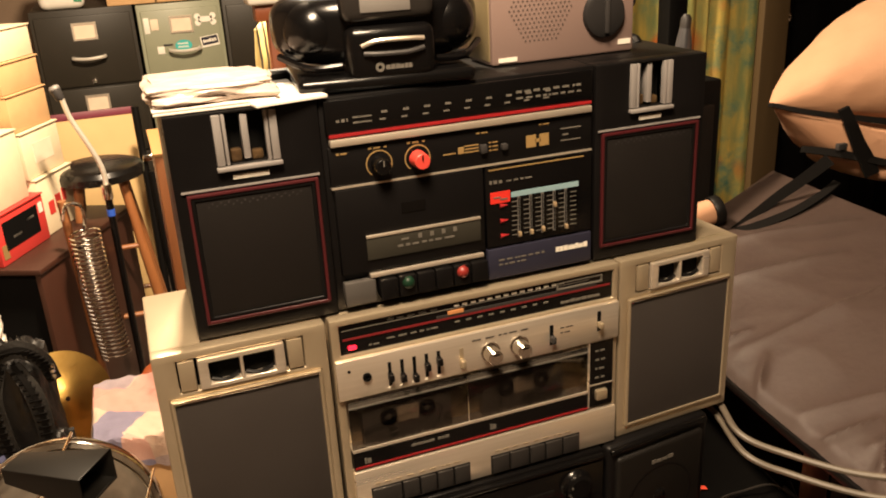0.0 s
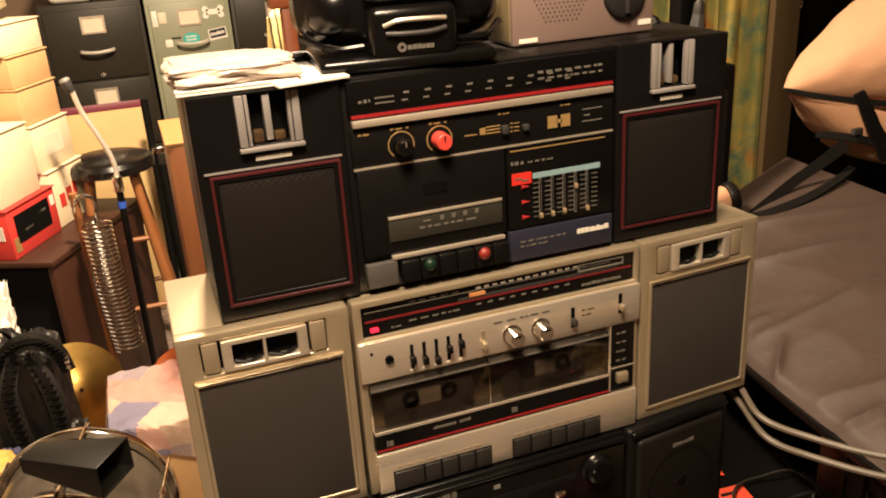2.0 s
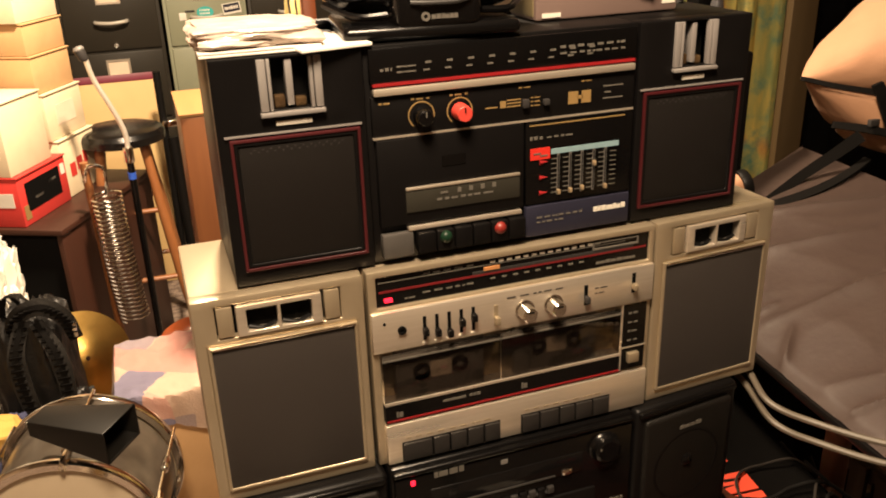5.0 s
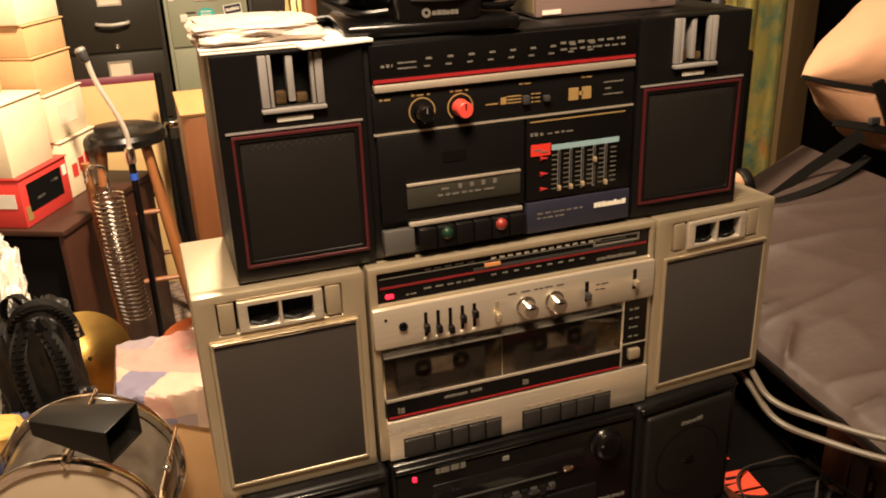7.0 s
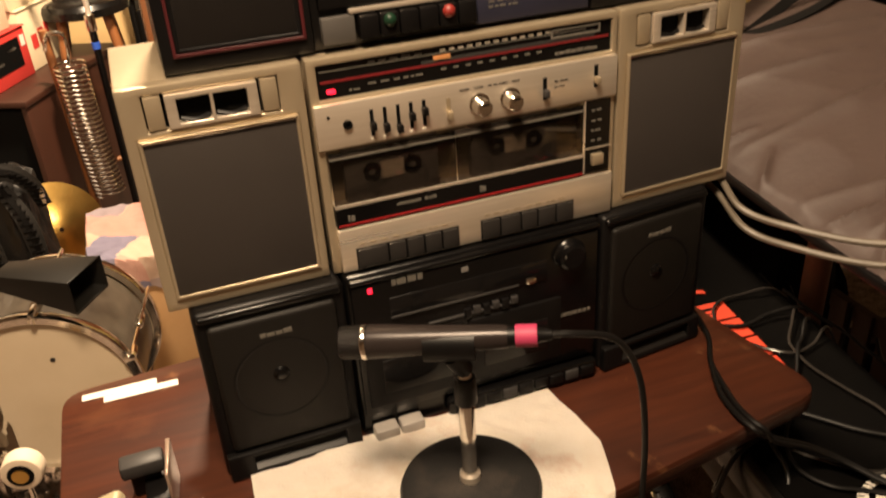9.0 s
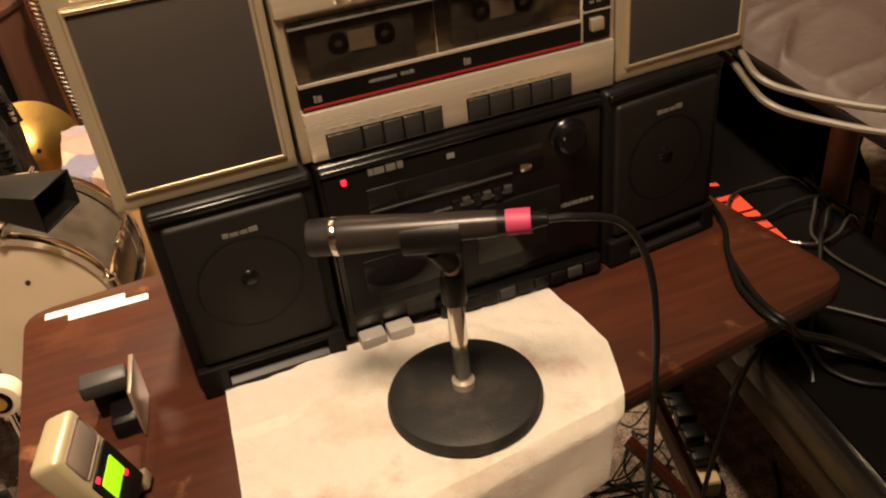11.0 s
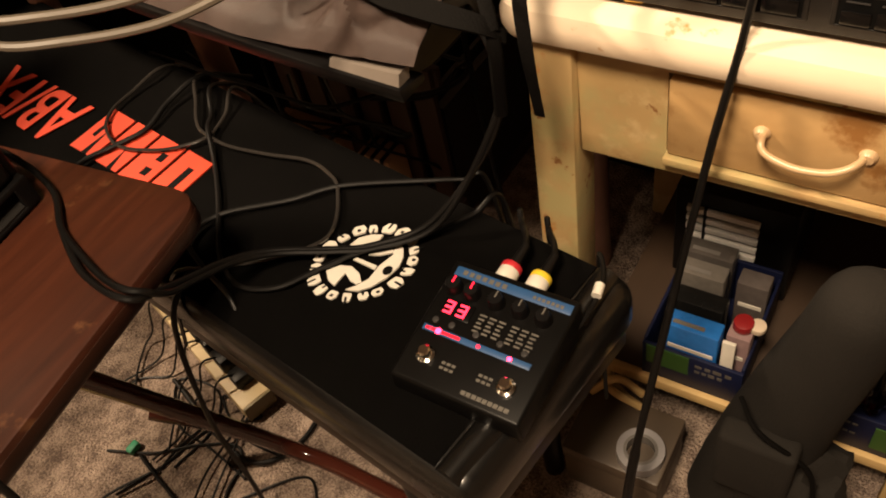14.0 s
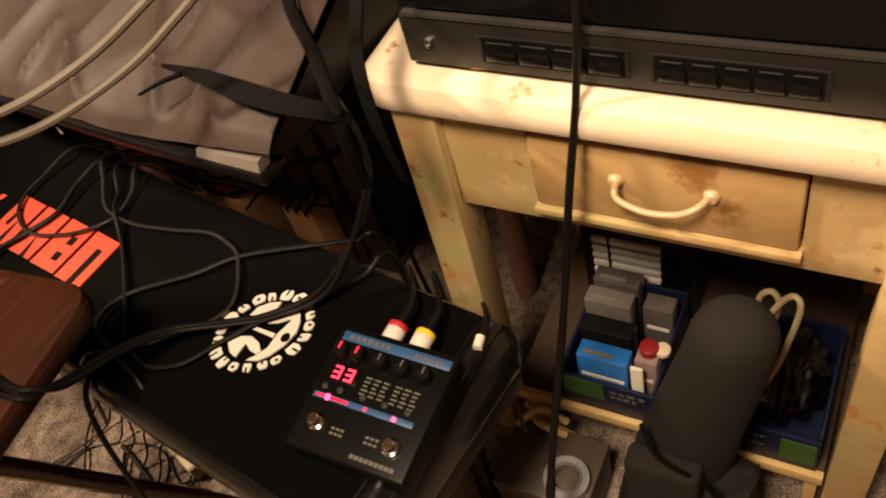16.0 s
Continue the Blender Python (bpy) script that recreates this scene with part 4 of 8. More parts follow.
# ---- the small table and what lies on it ----
def prism(outline, z0, z1, r=0.0, b=0.0, n=5):
    """A flat slab over an outline in plan, its corners rounded by r."""
    pts = []
    for k, p in enumerate(outline):
        p = Vector((*p, 0))
        if r:
            a, c = Vector((*outline[k - 1], 0)), Vector((*outline[(k + 1) % len(outline)], 0))
            u, w = p + (a - p).normalized() * r, p + (c - p).normalized() * r
            pts += [(1 - s) ** 2 * u + 2 * s * (1 - s) * p + s * s * w for s in (j / n for j in range(n + 1))]
        else:
            pts.append(p)
    bm = bmesh.new()
    low, top = ([bm.verts.new((p.x, p.y, z)) for p in pts] for z in (z0, z1))
    bm.faces.new(list(reversed(low)))
    bm.faces.new(top)
    for k in range(len(pts)):
        bm.faces.new((low[k - 1], low[k], top[k], top[k - 1]))
    return soften(done(bm), b, 2, 60)


def small_table():
    st = thing("side_table", (0.32, 0.7, 0), "small folding table with walnut laminate top and brown tube legs", "table")
    part("tabletop", prism([(-0.111, 0.425), (0.752, 0.547), (0.695, 0.975), (-0.113, 0.933)], 0.602, 0.63, 0.035, 0.003), WALNUT, st)
    part("edge_trim", prism([(-0.1115, 0.4245), (0.7525, 0.5465), (0.6955, 0.9755), (-0.1135, 0.9335)], 0.606, 0.622, 0.035, 0.001), mat("dark_edge_band", (0.0275, 0.0099, 0.0055), rough=0.4), st)
    part("leg", tube([(0.53, 0.708, 0.6), (0.597, 0.7, 0.42), (0.661, 0.692, 0.243), (0.72, 0.684, 0.08), (0.74, 0.66, 0.03), (0.752, 0.6, 0.016), (0.757, 0.474, 0.0135)], 0.0125, 14, 6), TUBE, st)
    part("leg_brace", tube([(0.656, 0.822, 0.15), (0.664, 0.806, 0.143), (0.69, 0.77, 0.11), (0.715, 0.73, 0.075), (0.726, 0.7, 0.06)], 0.0112, 14, 6), TUBE, st)
    part("leg", tube([(0.02, 0.8, 0.6), (-0.03, 0.62, 0.3), (-0.08, 0.46, 0.012)], 0.0125, 14, 5), TUBE, st)
    part("leg", tube([(0.02, 0.5, 0.6), (-0.03, 0.7, 0.3), (-0.08, 0.9, 0.012)], 0.011, 14, 5), TUBE, st)
    part("stretcher", tube([(0.757, 0.474, 0.0135), (0.74, 0.464, 0.0125), (0.3, 0.46, 0.012), (-0.08, 0.46, 0.012)], 0.0115, 12, 3), TUBE, st)


small_table()


def towel():
    bm, rows, nu, nv = bmesh.new(), [], 88, 80
    for j in range(nv + 1):
        row = []
        for k in range(nu + 1):
            u, v = k / nu, j / nv
            x = 0.09 + 0.362 * u - 0.022 * v * (1 - u) + 0.012 * math.sin(3 * v) * u
            back = 0.694 - 0.012 * u
            edge = 0.549 - (0.757 - x) * 0.143
            run = (0.36 - 0.08 * u) * v
            if u > 0.9:
                x -= (u - 0.9) * 0.9 * max(0, v - 0.4)
            y, z = back - run, 0.6335
            if y < edge - 0.004:
                over = edge - 0.004 - y
                y, z = edge - 0.004 - 0.012 * min(1, over / 0.02), 0.6335 - max(0, over - 0.004)
            w = noise.noise((x * 16, y * 16, z * 9))
            fold = max(0, 1 - 9 * abs(noise.noise((x * 5 + y * 4, y * 7 - x * 3, 8))))
            x += 0.003 * noise.noise((y * 22, z * 22, 4)) * max(0, 4 * u - 3)
            z += 0.003 * fold * min(1, abs(math.hypot(x - 0.302, y - 0.56) - 0.074) * 30) * (math.hypot(x - 0.302, y - 0.56) > 0.074) + 0.0022 * max(-0.2, w) + 0.0012 * noise.noise((x * 60, y * 60, 3)) + 0.0012
            y += 0.007 * noise.noise((x * 15, 2, z * 20)) * (0.63 - z if z < 0.63 else 0) * 12
            row.append(bm.verts.new((x, y, z)))
        rows.append(row)
    for a, b in zip(rows, rows[1:]):
        for k in range(nu):
            bm.faces.new((a[k], a[k + 1], b[k + 1], b[k]))
    bmesh.ops.solidify(bm, geom=bm.faces[:], thickness=0.0022)
    single("hand_towel", done(bm), TOWEL, "cream hand towel spread under the microphone stand", "towel")


towel()


def desk_microphone():
    c = Vector((0.302, 0.56, 0.6375))
    st = thing("microphone_stand", c, "heavy round black desk microphone stand with chrome stem", "microphone stand")
    part("base", lathe([(0, 0.017), (0.066, 0.015), (0.072, 0.012), (0.0745, 0.006), (0.0745, 0), (0, 0)], c, (0, 0, 1), 56), IRON, st)
    part("collar", lathe([(0.011, 0), (0.011, 0.008), (0.008, 0.011), (0, 0.011)], c + Vector((0, 0, 0.017)), (0, 0, 1), 24), BRUSHED, st, "worn metal collar")
    part("stem", cyl(c + Vector((0, 0, 0.02)), c + Vector((0, 0, 0.128)), 0.0082, seg=24, bev=0.001), CHROME, st, "chrome stem")
    part("sleeve", cyl(c + Vector((0, 0, 0.118)), c + Vector((0, 0, 0.15)), 0.0115, 0.0105, 24, 0.002), RUBBER, st)
    part("thread", cyl(c + Vector((0, 0, 0.15)), c + Vector((0, 0, 0.163)), 0.007, seg=18), BRUSHED, st)
    head, tail = Vector(MIC[0]), Vector(MIC[1])
    way = (tail - head).normalized()
    mid = head + way * ((c - head).dot(way) / 1.0)
    part("clip", join(tube([c + Vector((0, 0, 0.158)), mid - Vector((0, 0, 0.02))], 0.009, 12, 2), tube([mid - way * 0.024 - Vector((0, 0, 0.0045)), mid + way * 0.024 - Vector((0, 0, 0.006))], 0.0168, 16, 2)), BLACK, st)
    m = thing("microphone", mid, "slim dark grey handheld microphone resting in the stand clip", "microphone")
    axis = way
    part("body", lathe([(0.0105, 0.158), (0.0112, 0.15), (0.0128, 0.1), (0.0158, 0.045), (0.0162, 0.034), (0.0162, 0.028)], head, axis, 30), mat("grey_brown_metal", (0.026, 0.02, 0.0185), (0.018, 0.014, 0.013), 0.3, 0.2, scale=30), m)
    part("grille", lathe([(0, 0.0), (0.0135, 0.0), (0.0155, 0.002), (0.016, 0.006), (0.016, 0.028)], head, axis, 30), mat("steel_mesh_grille", (0.0275, 0.02585, 0.02475), rough=0.35, metal=0.8, bump=0.0012, bscale=900), m)
    part("chrome_band", lathe([(0.0164, 0.022), (0.0168, 0.0225), (0.0168, 0.0262), (0.0164, 0.027)], head, axis, 30), CHROME, m)
    p = part("cable_plug", lathe([(0.0, 0.2), (0.005, 0.198), (0.0068, 0.188), (0.0095, 0.18), (0.0098, 0.158)], head, axis, 24), BLACK, m)
    part("tape_band", lathe([(0.0103, 0.165), (0.0106, 0.166), (0.0106, 0.184), (0.0103, 0.185)], head, axis, 24), PINK, p, "pink marking tape with pale lettering")
    q = head + axis * 0.198
    single("microphone_cable", tube([q, q + axis * 0.02, (0.43, 0.498, 0.832), (0.452, 0.49, 0.79), (0.461, 0.486, 0.72), (0.462, 0.484, 0.64), (0.456, 0.478, 0.5), (0.442, 0.475, 0.3), (0.43, 0.5, 0.1), (0.44, 0.56, 0.006), (0.56, 0.7, 0.006), (0.62, 0.9, 0.006)], 0.0033, 10, 8), RUBBER, "black microphone cable hanging over the table edge", "cable")


MIC = ((0.193, 0.598, 0.836), (0.36, 0.517, 0.846))
desk_microphone()


def table_clutter():
    for k, (x0, x1, y0) in enumerate(((-0.088, 0.004, 0.906), (-0.062, 0.03, 0.892))):
        swap(turn_about(x0, y0, -1.5))
        single("label_strip", bx(x0, x1, y0, y0 + 0.0125, 0.6302, 0.6315, 0.0004), WHITE, "white paper label strip stuck on the table top", "label strip", "label strips")
        swap()
    r = thing("pocket_recorder", (-0.02, 0.59, 0.63), "olive silver pocket recorder with glowing green display", "recorder")
    swap(Matrix.Translation((-0.012, 0.568, 0.6315)) @ Matrix.Rotation(radians(78), 4, "Z") @ Matrix.Rotation(radians(-20), 4, "X"))
    part("body", bx(-0.032, 0.032, -0.014, 0.014, 0.008, 0.108, 0.006, 3), mat("olive_silver_paint", (0.36, 0.31, 0.2), (0.3, 0.25, 0.15), 0.45, 0.3), r)
    part("face_plate", bx(-0.027, 0.027, -0.0165, -0.012, 0.012, 0.066, 0.002), BLACK, r)
    part("display", bx(-0.02, 0.014, -0.0178, -0.015, 0.038, 0.058, 0.0008), glow("green_backlit_display", (0.42, 1.0, 0.005), 0.9), r, "glowing yellow green display")
    part("upper_grille", bx(-0.026, 0.026, -0.016, -0.012, 0.072, 0.1, 0.004), mat("taupe_grille", (0.16, 0.12, 0.1), rough=0.6), r)
    part("indicator", bx(-0.022, -0.016, -0.0175, -0.014, 0.062, 0.065), LED_RED, r)
    part("indicator", bx(0.008, 0.013, -0.0185, -0.014, 0.034, 0.037), LED_RED, r)
    part("foot", bx(0.018, 0.036, -0.016, 0.0, 0.0, 0.012, 0.002), SILVER, r)
    swap()
    c = thing("spring_clamp", (-0.02, 0.73, 0.63), "black plastic clamp with a bare metal blade standing on the table", "clamp")
    slide = Matrix.Translation((0.012, -0.035, 0))
    swap(slide)
    part("jaw", bx(-0.045, -0.012, 0.738, 0.758, 0.6305, 0.676, 0.004), BLACK, c)
    part("jaw_cap", bx(-0.052, -0.006, 0.728, 0.752, 0.664, 0.682, 0.004), GREY, c)
    part("hinge_block", bx(-0.032, -0.004, 0.7, 0.742, 0.6305, 0.651, 0.004), BLACK, c)
    swap(slide @ turn_about(-0.002, 0.74, -4))
    part("blade", prism([(-0.003, 0.694), (0.0, 0.693), (0.003, 0.752), (-0.002, 0.752)], 0.632, 0.688, 0, 0.0008), mat("tinned_blade", (0.55, 0.42, 0.33), rough=0.35, metal=0.7), c, "bright metal blade")
    swap()


table_clutter()


# ---- the long black bench and the pedal on it ----
BENCH = Matrix.Translation((0.648, 0.222, 0)) @ Matrix.Rotation(radians(-7.0), 4, "Z")


def letters(text, size, extrude=0.0006):
    cu = bpy.data.curves.new("lettering", "FONT")
    cu.body, cu.size, cu.extrude, cu.offset = text, size, extrude, size * 0.018
    ob = bpy.data.objects.new("lettering", cu)
    scene.collection.objects.link(ob)
    bpy.context.view_layer.update()
    me = bpy.data.meshes.new_from_object(ob.evaluated_get(bpy.context.evaluated_depsgraph_get()))
    bpy.data.objects.remove(ob)
    bpy.data.curves.remove(cu)
    bm = bmesh.new()
    bm.from_mesh(me)
    bpy.data.meshes.remove(me)
    return bm


def bench():
    swap(BENCH)
    W, L, Z = 0.275, 1.25, 0.5
    st = thing("bench", (W / 2, L / 2, 0), "long black leatherette bench with printed cloth over it", "bench")
    part("frame", bx(0.008, W - 0.008, 0.012, L - 0.012, 0.385, 0.43, 0.004), mat("brown_black_wood", (0.0275, 0.0176, 0.011), (0.01925, 0.0121, 0.0077), 0.4, scale=40, stretch=(1, 0.1, 1)), st)
    part("padded_seat", bx(0, W, 0, L, 0.425, Z - 0.003, 0.024, 5), VINYL, st, "padded black leatherette seat")
    part("end_roll", tube([(0.012, 0.03, Z - 0.01), (0.14, 0.026, Z - 0.007), (W - 0.012, 0.03, Z - 0.01)], 0.014, 14, 6), VINYL, st)
    for x in (0.03, W - 0.03):
        for y in (0.12, L - 0.12):
            part("leg", tube([(x, y, 0.4), (x, y, 0.003)], 0.014, 12, 1), RUBBER, st)
    swap()


bench()


def bench_cloth():
    swap(BENCH)
    bm, rows = bmesh.new(), []
    for j in range(91):
        row = []
        for k in range(21):
            x, y = 0.012 + 0.251 * k / 20, 0.043 + 1.18 * j / 90
            row.append(bm.verts.new((x, y, 0.4985 + 0.0014 * noise.noise((x * 14, y * 14, 5)) + 0.0006 * noise.noise((x * 50, y * 50, 1)))))
        rows.append(row)
    for a, b in zip(rows, rows[1:]):
        for k in range(20):
            bm.faces.new((a[k], a[k + 1], b[k + 1], b[k]))
    bmesh.ops.solidify(bm, geom=bm.faces[:], thickness=0.0022)
    st = single("printed_cloth", done(bm), mat("black_cotton", (0.0036, 0.0033, 0.0032), (0.0056, 0.005, 0.0046), 0.85, spec=0.04, scale=40, bump=0.0005, bscale=800), "black cloth with orange and white prints over the bench", "cloth")
    z0, z1 = 0.4992, 0.5012
    # orange lettering, read from the far side of the bench
    word = letters("AB/FX", 0.1, 0.0008)
    xs, ys = [v.co.x for v in word.verts], [v.co.y for v in word.verts]
    word.transform(Matrix.Translation((0.148, 0.744, z1 - 0.0006)) @ Matrix.Rotation(radians(90), 4, "Z") @ Matrix.Diagonal((0.2 / (max(xs) - min(xs)), 0.08 / (max(ys) - min(ys)), 1, 1)) @ Matrix.Translation((-min(xs), -min(ys), 0)))
    part("orange_lettering", word, ORANGE, st, "orange red printed lettering", False)
    for k in range(4):
        a = 0.506 + k * 0.053
        part("orange_block", prism([(0.086, a), (0.159, a + 0.003), (0.16, a + 0.05), (0.085, a + 0.047)], z0, z1), ORANGE, st, "", False)
        cuts = ((((0.085, 0.014), (0.14, 0.016), (0.14, 0.026), (0.085, 0.024)),), (((0.101, 0.012), (0.114, 0.013), (0.113, 0.024), (0.1, 0.023)), ((0.127, 0.012), (0.14, 0.013), (0.14, 0.024), (0.126, 0.023))), (((0.085, 0.01), (0.12, 0.022), (0.085, 0.018)), ((0.16, 0.022), (0.122, 0.03), (0.16, 0.034))), (((0.085, 0.012), (0.13, 0.02), (0.085, 0.021)), ((0.112, 0.029), (0.142, 0.03), (0.14, 0.036), (0.113, 0.036))))[k]
        for cut in cuts:
            part("block_notch", prism([(u, a + v) for u, v in cut], z1 - 0.0004, z1 + 0.0005), SOOT, st, "", False)
    # round white emblem
    centre = (BENCH.inverted() @ Vector((0.822, 0.448, 0))).xy
    lean = radians(139.5 + 7.0)

    def oval(r, a):
        """A point of the oval at the part r of its size; a: degrees from its long axis."""
        u, v = 0.0592 * r * math.cos(radians(a)), 0.0486 * r * math.sin(radians(a))
        return (centre[0] + u * math.cos(lean) - v * math.sin(lean), centre[1] + u * math.sin(lean) + v * math.cos(lean))

    rnd = random.Random(5)
    for k in range(19):
        a = k * 360 / 19 + rnd.uniform(-1.5, 1.5)
        w, r0, r1, t = rnd.uniform(6.4, 8.6), rnd.uniform(0.79, 0.82), rnd.uniform(0.97, 1.04), rnd.uniform(-2.5, 2.5)
        part("emblem_letter_bar", prism([oval(r0, a - w + 1), oval(0.5 * (r0 + r1), a - w + t), oval(r1, a - w * 0.6 + t), oval(r1 * 1.01, a + w * 0.5 + t), oval(0.5 * (r0 + r1) + 0.02, a + w), oval(r0, a + w - 1)], z0, z1, 0.0012), WHITE, st, "", False)
        part("emblem_letter_notch", prism([oval(q, a + b) for q, b in (((0.89, -1.2), (1.05, t - 0.8), (1.05, t + 1.6), (0.89, 1.4)), ((0.76, -1.5), (0.88, -1.0), (0.88, 1.2), (0.76, 1.5)), ((0.88, -2.0), (0.94, -1.8), (0.94, 2.0), (0.88, 2.2)))[k % 3]], z1 - 0.0004, z1 + 0.0005), SOOT, st, "", False)
    fields = (((0.009, 0.029), (0.021, 0.0275), (0.032, 0.018), (0.038, 0.007), (0.0275, 0.006), (0.0148, 0.0105), (0.0055, 0.018)), ((-0.004, 0.0126), (0.0, 0.01), (0.003, -0.015), (-0.002, -0.016)), ((0.003, -0.017), (0.0227, -0.02), (0.03, -0.016), (0.0375, -0.016), (0.0355, -0.023), (0.0263, -0.031), (0.015, -0.0355), (0.009, -0.035), (-0.0035, -0.034), (-0.0207, -0.0278), (-0.0318, -0.0197), (-0.037, -0.0074), (-0.026, -0.0144), (-0.014, -0.019)), ((0.0094, 0.003), (0.016, -0.002), (0.029, -0.014), (0.026, -0.0185), (0.015, -0.008)), ((-0.03, 0.027), (-0.017, 0.019), (-0.0115, 0.0075), (-0.014, -0.0055), (-0.0215, -0.0155), (-0.0263, -0.012), (-0.026, -0.0034), (-0.0215, 0.0076), (-0.0398, 0.006), (-0.038, 0.0165)))
    for f in fields:
        part("emblem_field", prism([(centre[0] + x, centre[1] + y) for x, y in f], z0, z1), WHITE, st, "", False)
    part("emblem_dot", prism([(centre[0] + 0.004 + 0.006 * math.cos(a), centre[1] - 0.029 + 0.005 * math.sin(a)) for a in np.linspace(0, 5.9, 14)], z1 - 0.0004, z1 + 0.0005), SOOT, st, "", False)
    swap()


bench_cloth()


def pedal():
    m = Matrix(((0.028, 0.9996, 0, 0.779), (-0.9996, 0.028, 0, 0.2735), (0, 0, 1, 0.5008), (0, 0, 0, 1)))
    swap(m)
    st = thing("effects_pedal", (0, 0, 0), "black vocal effects pedal with blue bands and red lit display", "effects pedal")
    W, H = 0.066, 0.0635
    body = bx(-W, W, -H, H, 0, 0.04, 0.0)
    for v in body.verts:
        if v.co.z > 0.02:
            v.co.z = 0.026 + 0.014 * (v.co.y + H) / (2 * H)
            v.co.x *= 0.97
    part("case", soften(body, 0.0035, 3), mat("black_pedal_enamel", (0.0026, 0.0024, 0.0024), (0.004, 0.0037, 0.0034), 0.36, scale=60, spec=0.12), st)
    slope = math.atan2(0.014, 2 * H)
    swap(m @ Matrix.Translation((0, 0, 0.033)) @ Matrix.Rotation(slope, 4, "X"))
    t = 0.0008
    bar = part("blue_band", bx(-0.058, 0.06, 0.047, 0.057, -0.001, t, 0.0003), BLUE, st, "blue printed band")
    part("band_lettering", join(*[bx(-0.05 + k * 0.0068, -0.0455 + k * 0.0068, 0.0495, 0.0545, t - 0.0002, t + 0.0004) for k in range(7)]), PRINT, bar)
    part("band_lettering", join(*[bx(0.022 + k * 0.0045, 0.025 + k * 0.0045, 0.05, 0.0535, t - 0.0002, t + 0.0004) for k in range(7)]), PRINT, bar)
    part("lower_band", bx(-0.058, 0.05, -0.0145, -0.0085, -0.001, t, 0.0003), BLUE, st)
    for k, x in enumerate((-0.05, -0.031, -0.006, 0.018, 0.041)):
        kn = part("knob", lathe([(0, 0.011), (0.0062, 0.011), (0.0072, 0.009), (0.0082, 0)], (x, 0.034, 0), (0, 0, 1), 22), BLACK, st)
        part("pointer", bx(x - 0.0007, x + 0.0007, 0.034, 0.041, 0.0105, 0.0118), PRINT if k > 1 else LED_RED, kn)
    d = part("display", bx(-0.052, -0.021, 0.005, 0.023, -0.001, t + 0.0006, 0.0004), GLOSS, st, "red seven-segment display showing 33")
    for k in range(2):
        x0, y0, w, h, s = -0.0485 + k * 0.0135, 0.0075, 0.0085, 0.013, 0.0021
        for a in ((x0, x0 + w, y0 + h - s, y0 + h), (x0, x0 + w, y0 + (h - s) / 2, y0 + (h + s) / 2), (x0, x0 + w, y0, y0 + s), (x0 + w - s, x0 + w, y0, y0 + h * 0.5 - 0.0004), (x0 + w - s, x0 + w, y0 + h * 0.5 + 0.0004, y0 + h)):
            part("segment", bx(*a, t, t + 0.0012), LED_SEG, d)
    for g, x in enumerate((-0.014, 0.018)):
        for k in range(5):
            part("list_lettering", join(*[bx(x + j * 0.0095, x + j * 0.0095 + 0.0068 - (k % 3) * 0.001, 0.017 - k * 0.0042, 0.0188 - k * 0.0042, t - 0.0004, t + 0.0002) for j in range(3)]), PRINT, st)
    for k, x in enumerate((-0.05, -0.033, -0.008, 0.016, 0.04)):
        part("small_button", cyl((x, -0.002, -0.001), (x, -0.002, 0.0022), 0.0032, seg=16, bev=0.0006), GREY, st)
    part("lit_strip", bx(-0.055, -0.02, -0.0128, -0.0102, t, t + 0.0006), glow("red_lit_strip", (1.0, 0.002, 0.012), 2.2), st, "glowing red part of the lower band")
    for x, s in ((-0.05, 0.8), (-0.042, 1.7), (-0.001, 1.0), (0.03, 1.2)):
        part("indicator", cyl((x, -0.0115, 0), (x, -0.0115, 0.0022), 0.0018 * s, seg=14, bev=0.0006), LED_HOT if s > 1 else LED_RED, st, "bright red indicator")
    for x in (-0.04, 0.04):
        f = part("foot_switch", lathe([(0, 0.013), (0.0045, 0.013), (0.0058, 0.0115), (0.0062, 0.005), (0.0085, 0.004), (0.0085, 0)], (x, -0.037, 0), (0, 0, 1), 24), CHROME, st, "chrome foot switch")
    part("switch_lettering", join(*[bx(-0.024 + k * 0.005, -0.0205 + k * 0.005, -0.038 - j * 0.005, -0.0355 - j * 0.005, -0.0005, 0.0004) for k in range(3) for j in range(2)], *[bx(0.012 + k * 0.005, 0.0155 + k * 0.005, -0.036 - j * 0.005, -0.0335 - j * 0.005, -0.0005, 0.0004) for k in range(3) for j in range(2)]), PRINT, st)
    part("name_lettering", join(*[bx(0.005 + k * 0.0052, 0.0092 + k * 0.0052, -0.057, -0.053, -0.0005, 0.0004) for k in range(9)]), PRINT, st)
    swap(m)
    for x, colour, name in ((-0.019, "red", "jack_plug"), (0.012, "yellow", "jack_plug")):
        j = thing(name, (x, 0.08, 0.02), f"cable plug with white wrap and {colour} band pushed into the pedal", "cable plug", "cable plugs")
        part("barrel", cyl((x, 0.0625, 0.022), (x, 0.081, 0.022), 0.0104, seg=22, bev=0.001), WHITE, j)
        part("band", cyl((x, 0.0805, 0.022), (x, 0.087, 0.022), 0.0107, seg=22, bev=0.001), mat(colour + "_band", (0.5, 0.02, 0.03) if colour == "red" else (0.75, 0.55, 0.03), rough=0.5), j, colour + " marking band")
        part("boot", cyl((x, 0.087, 0.022), (x, 0.115, 0.022), 0.0062, 0.004, 16), RUBBER, j)
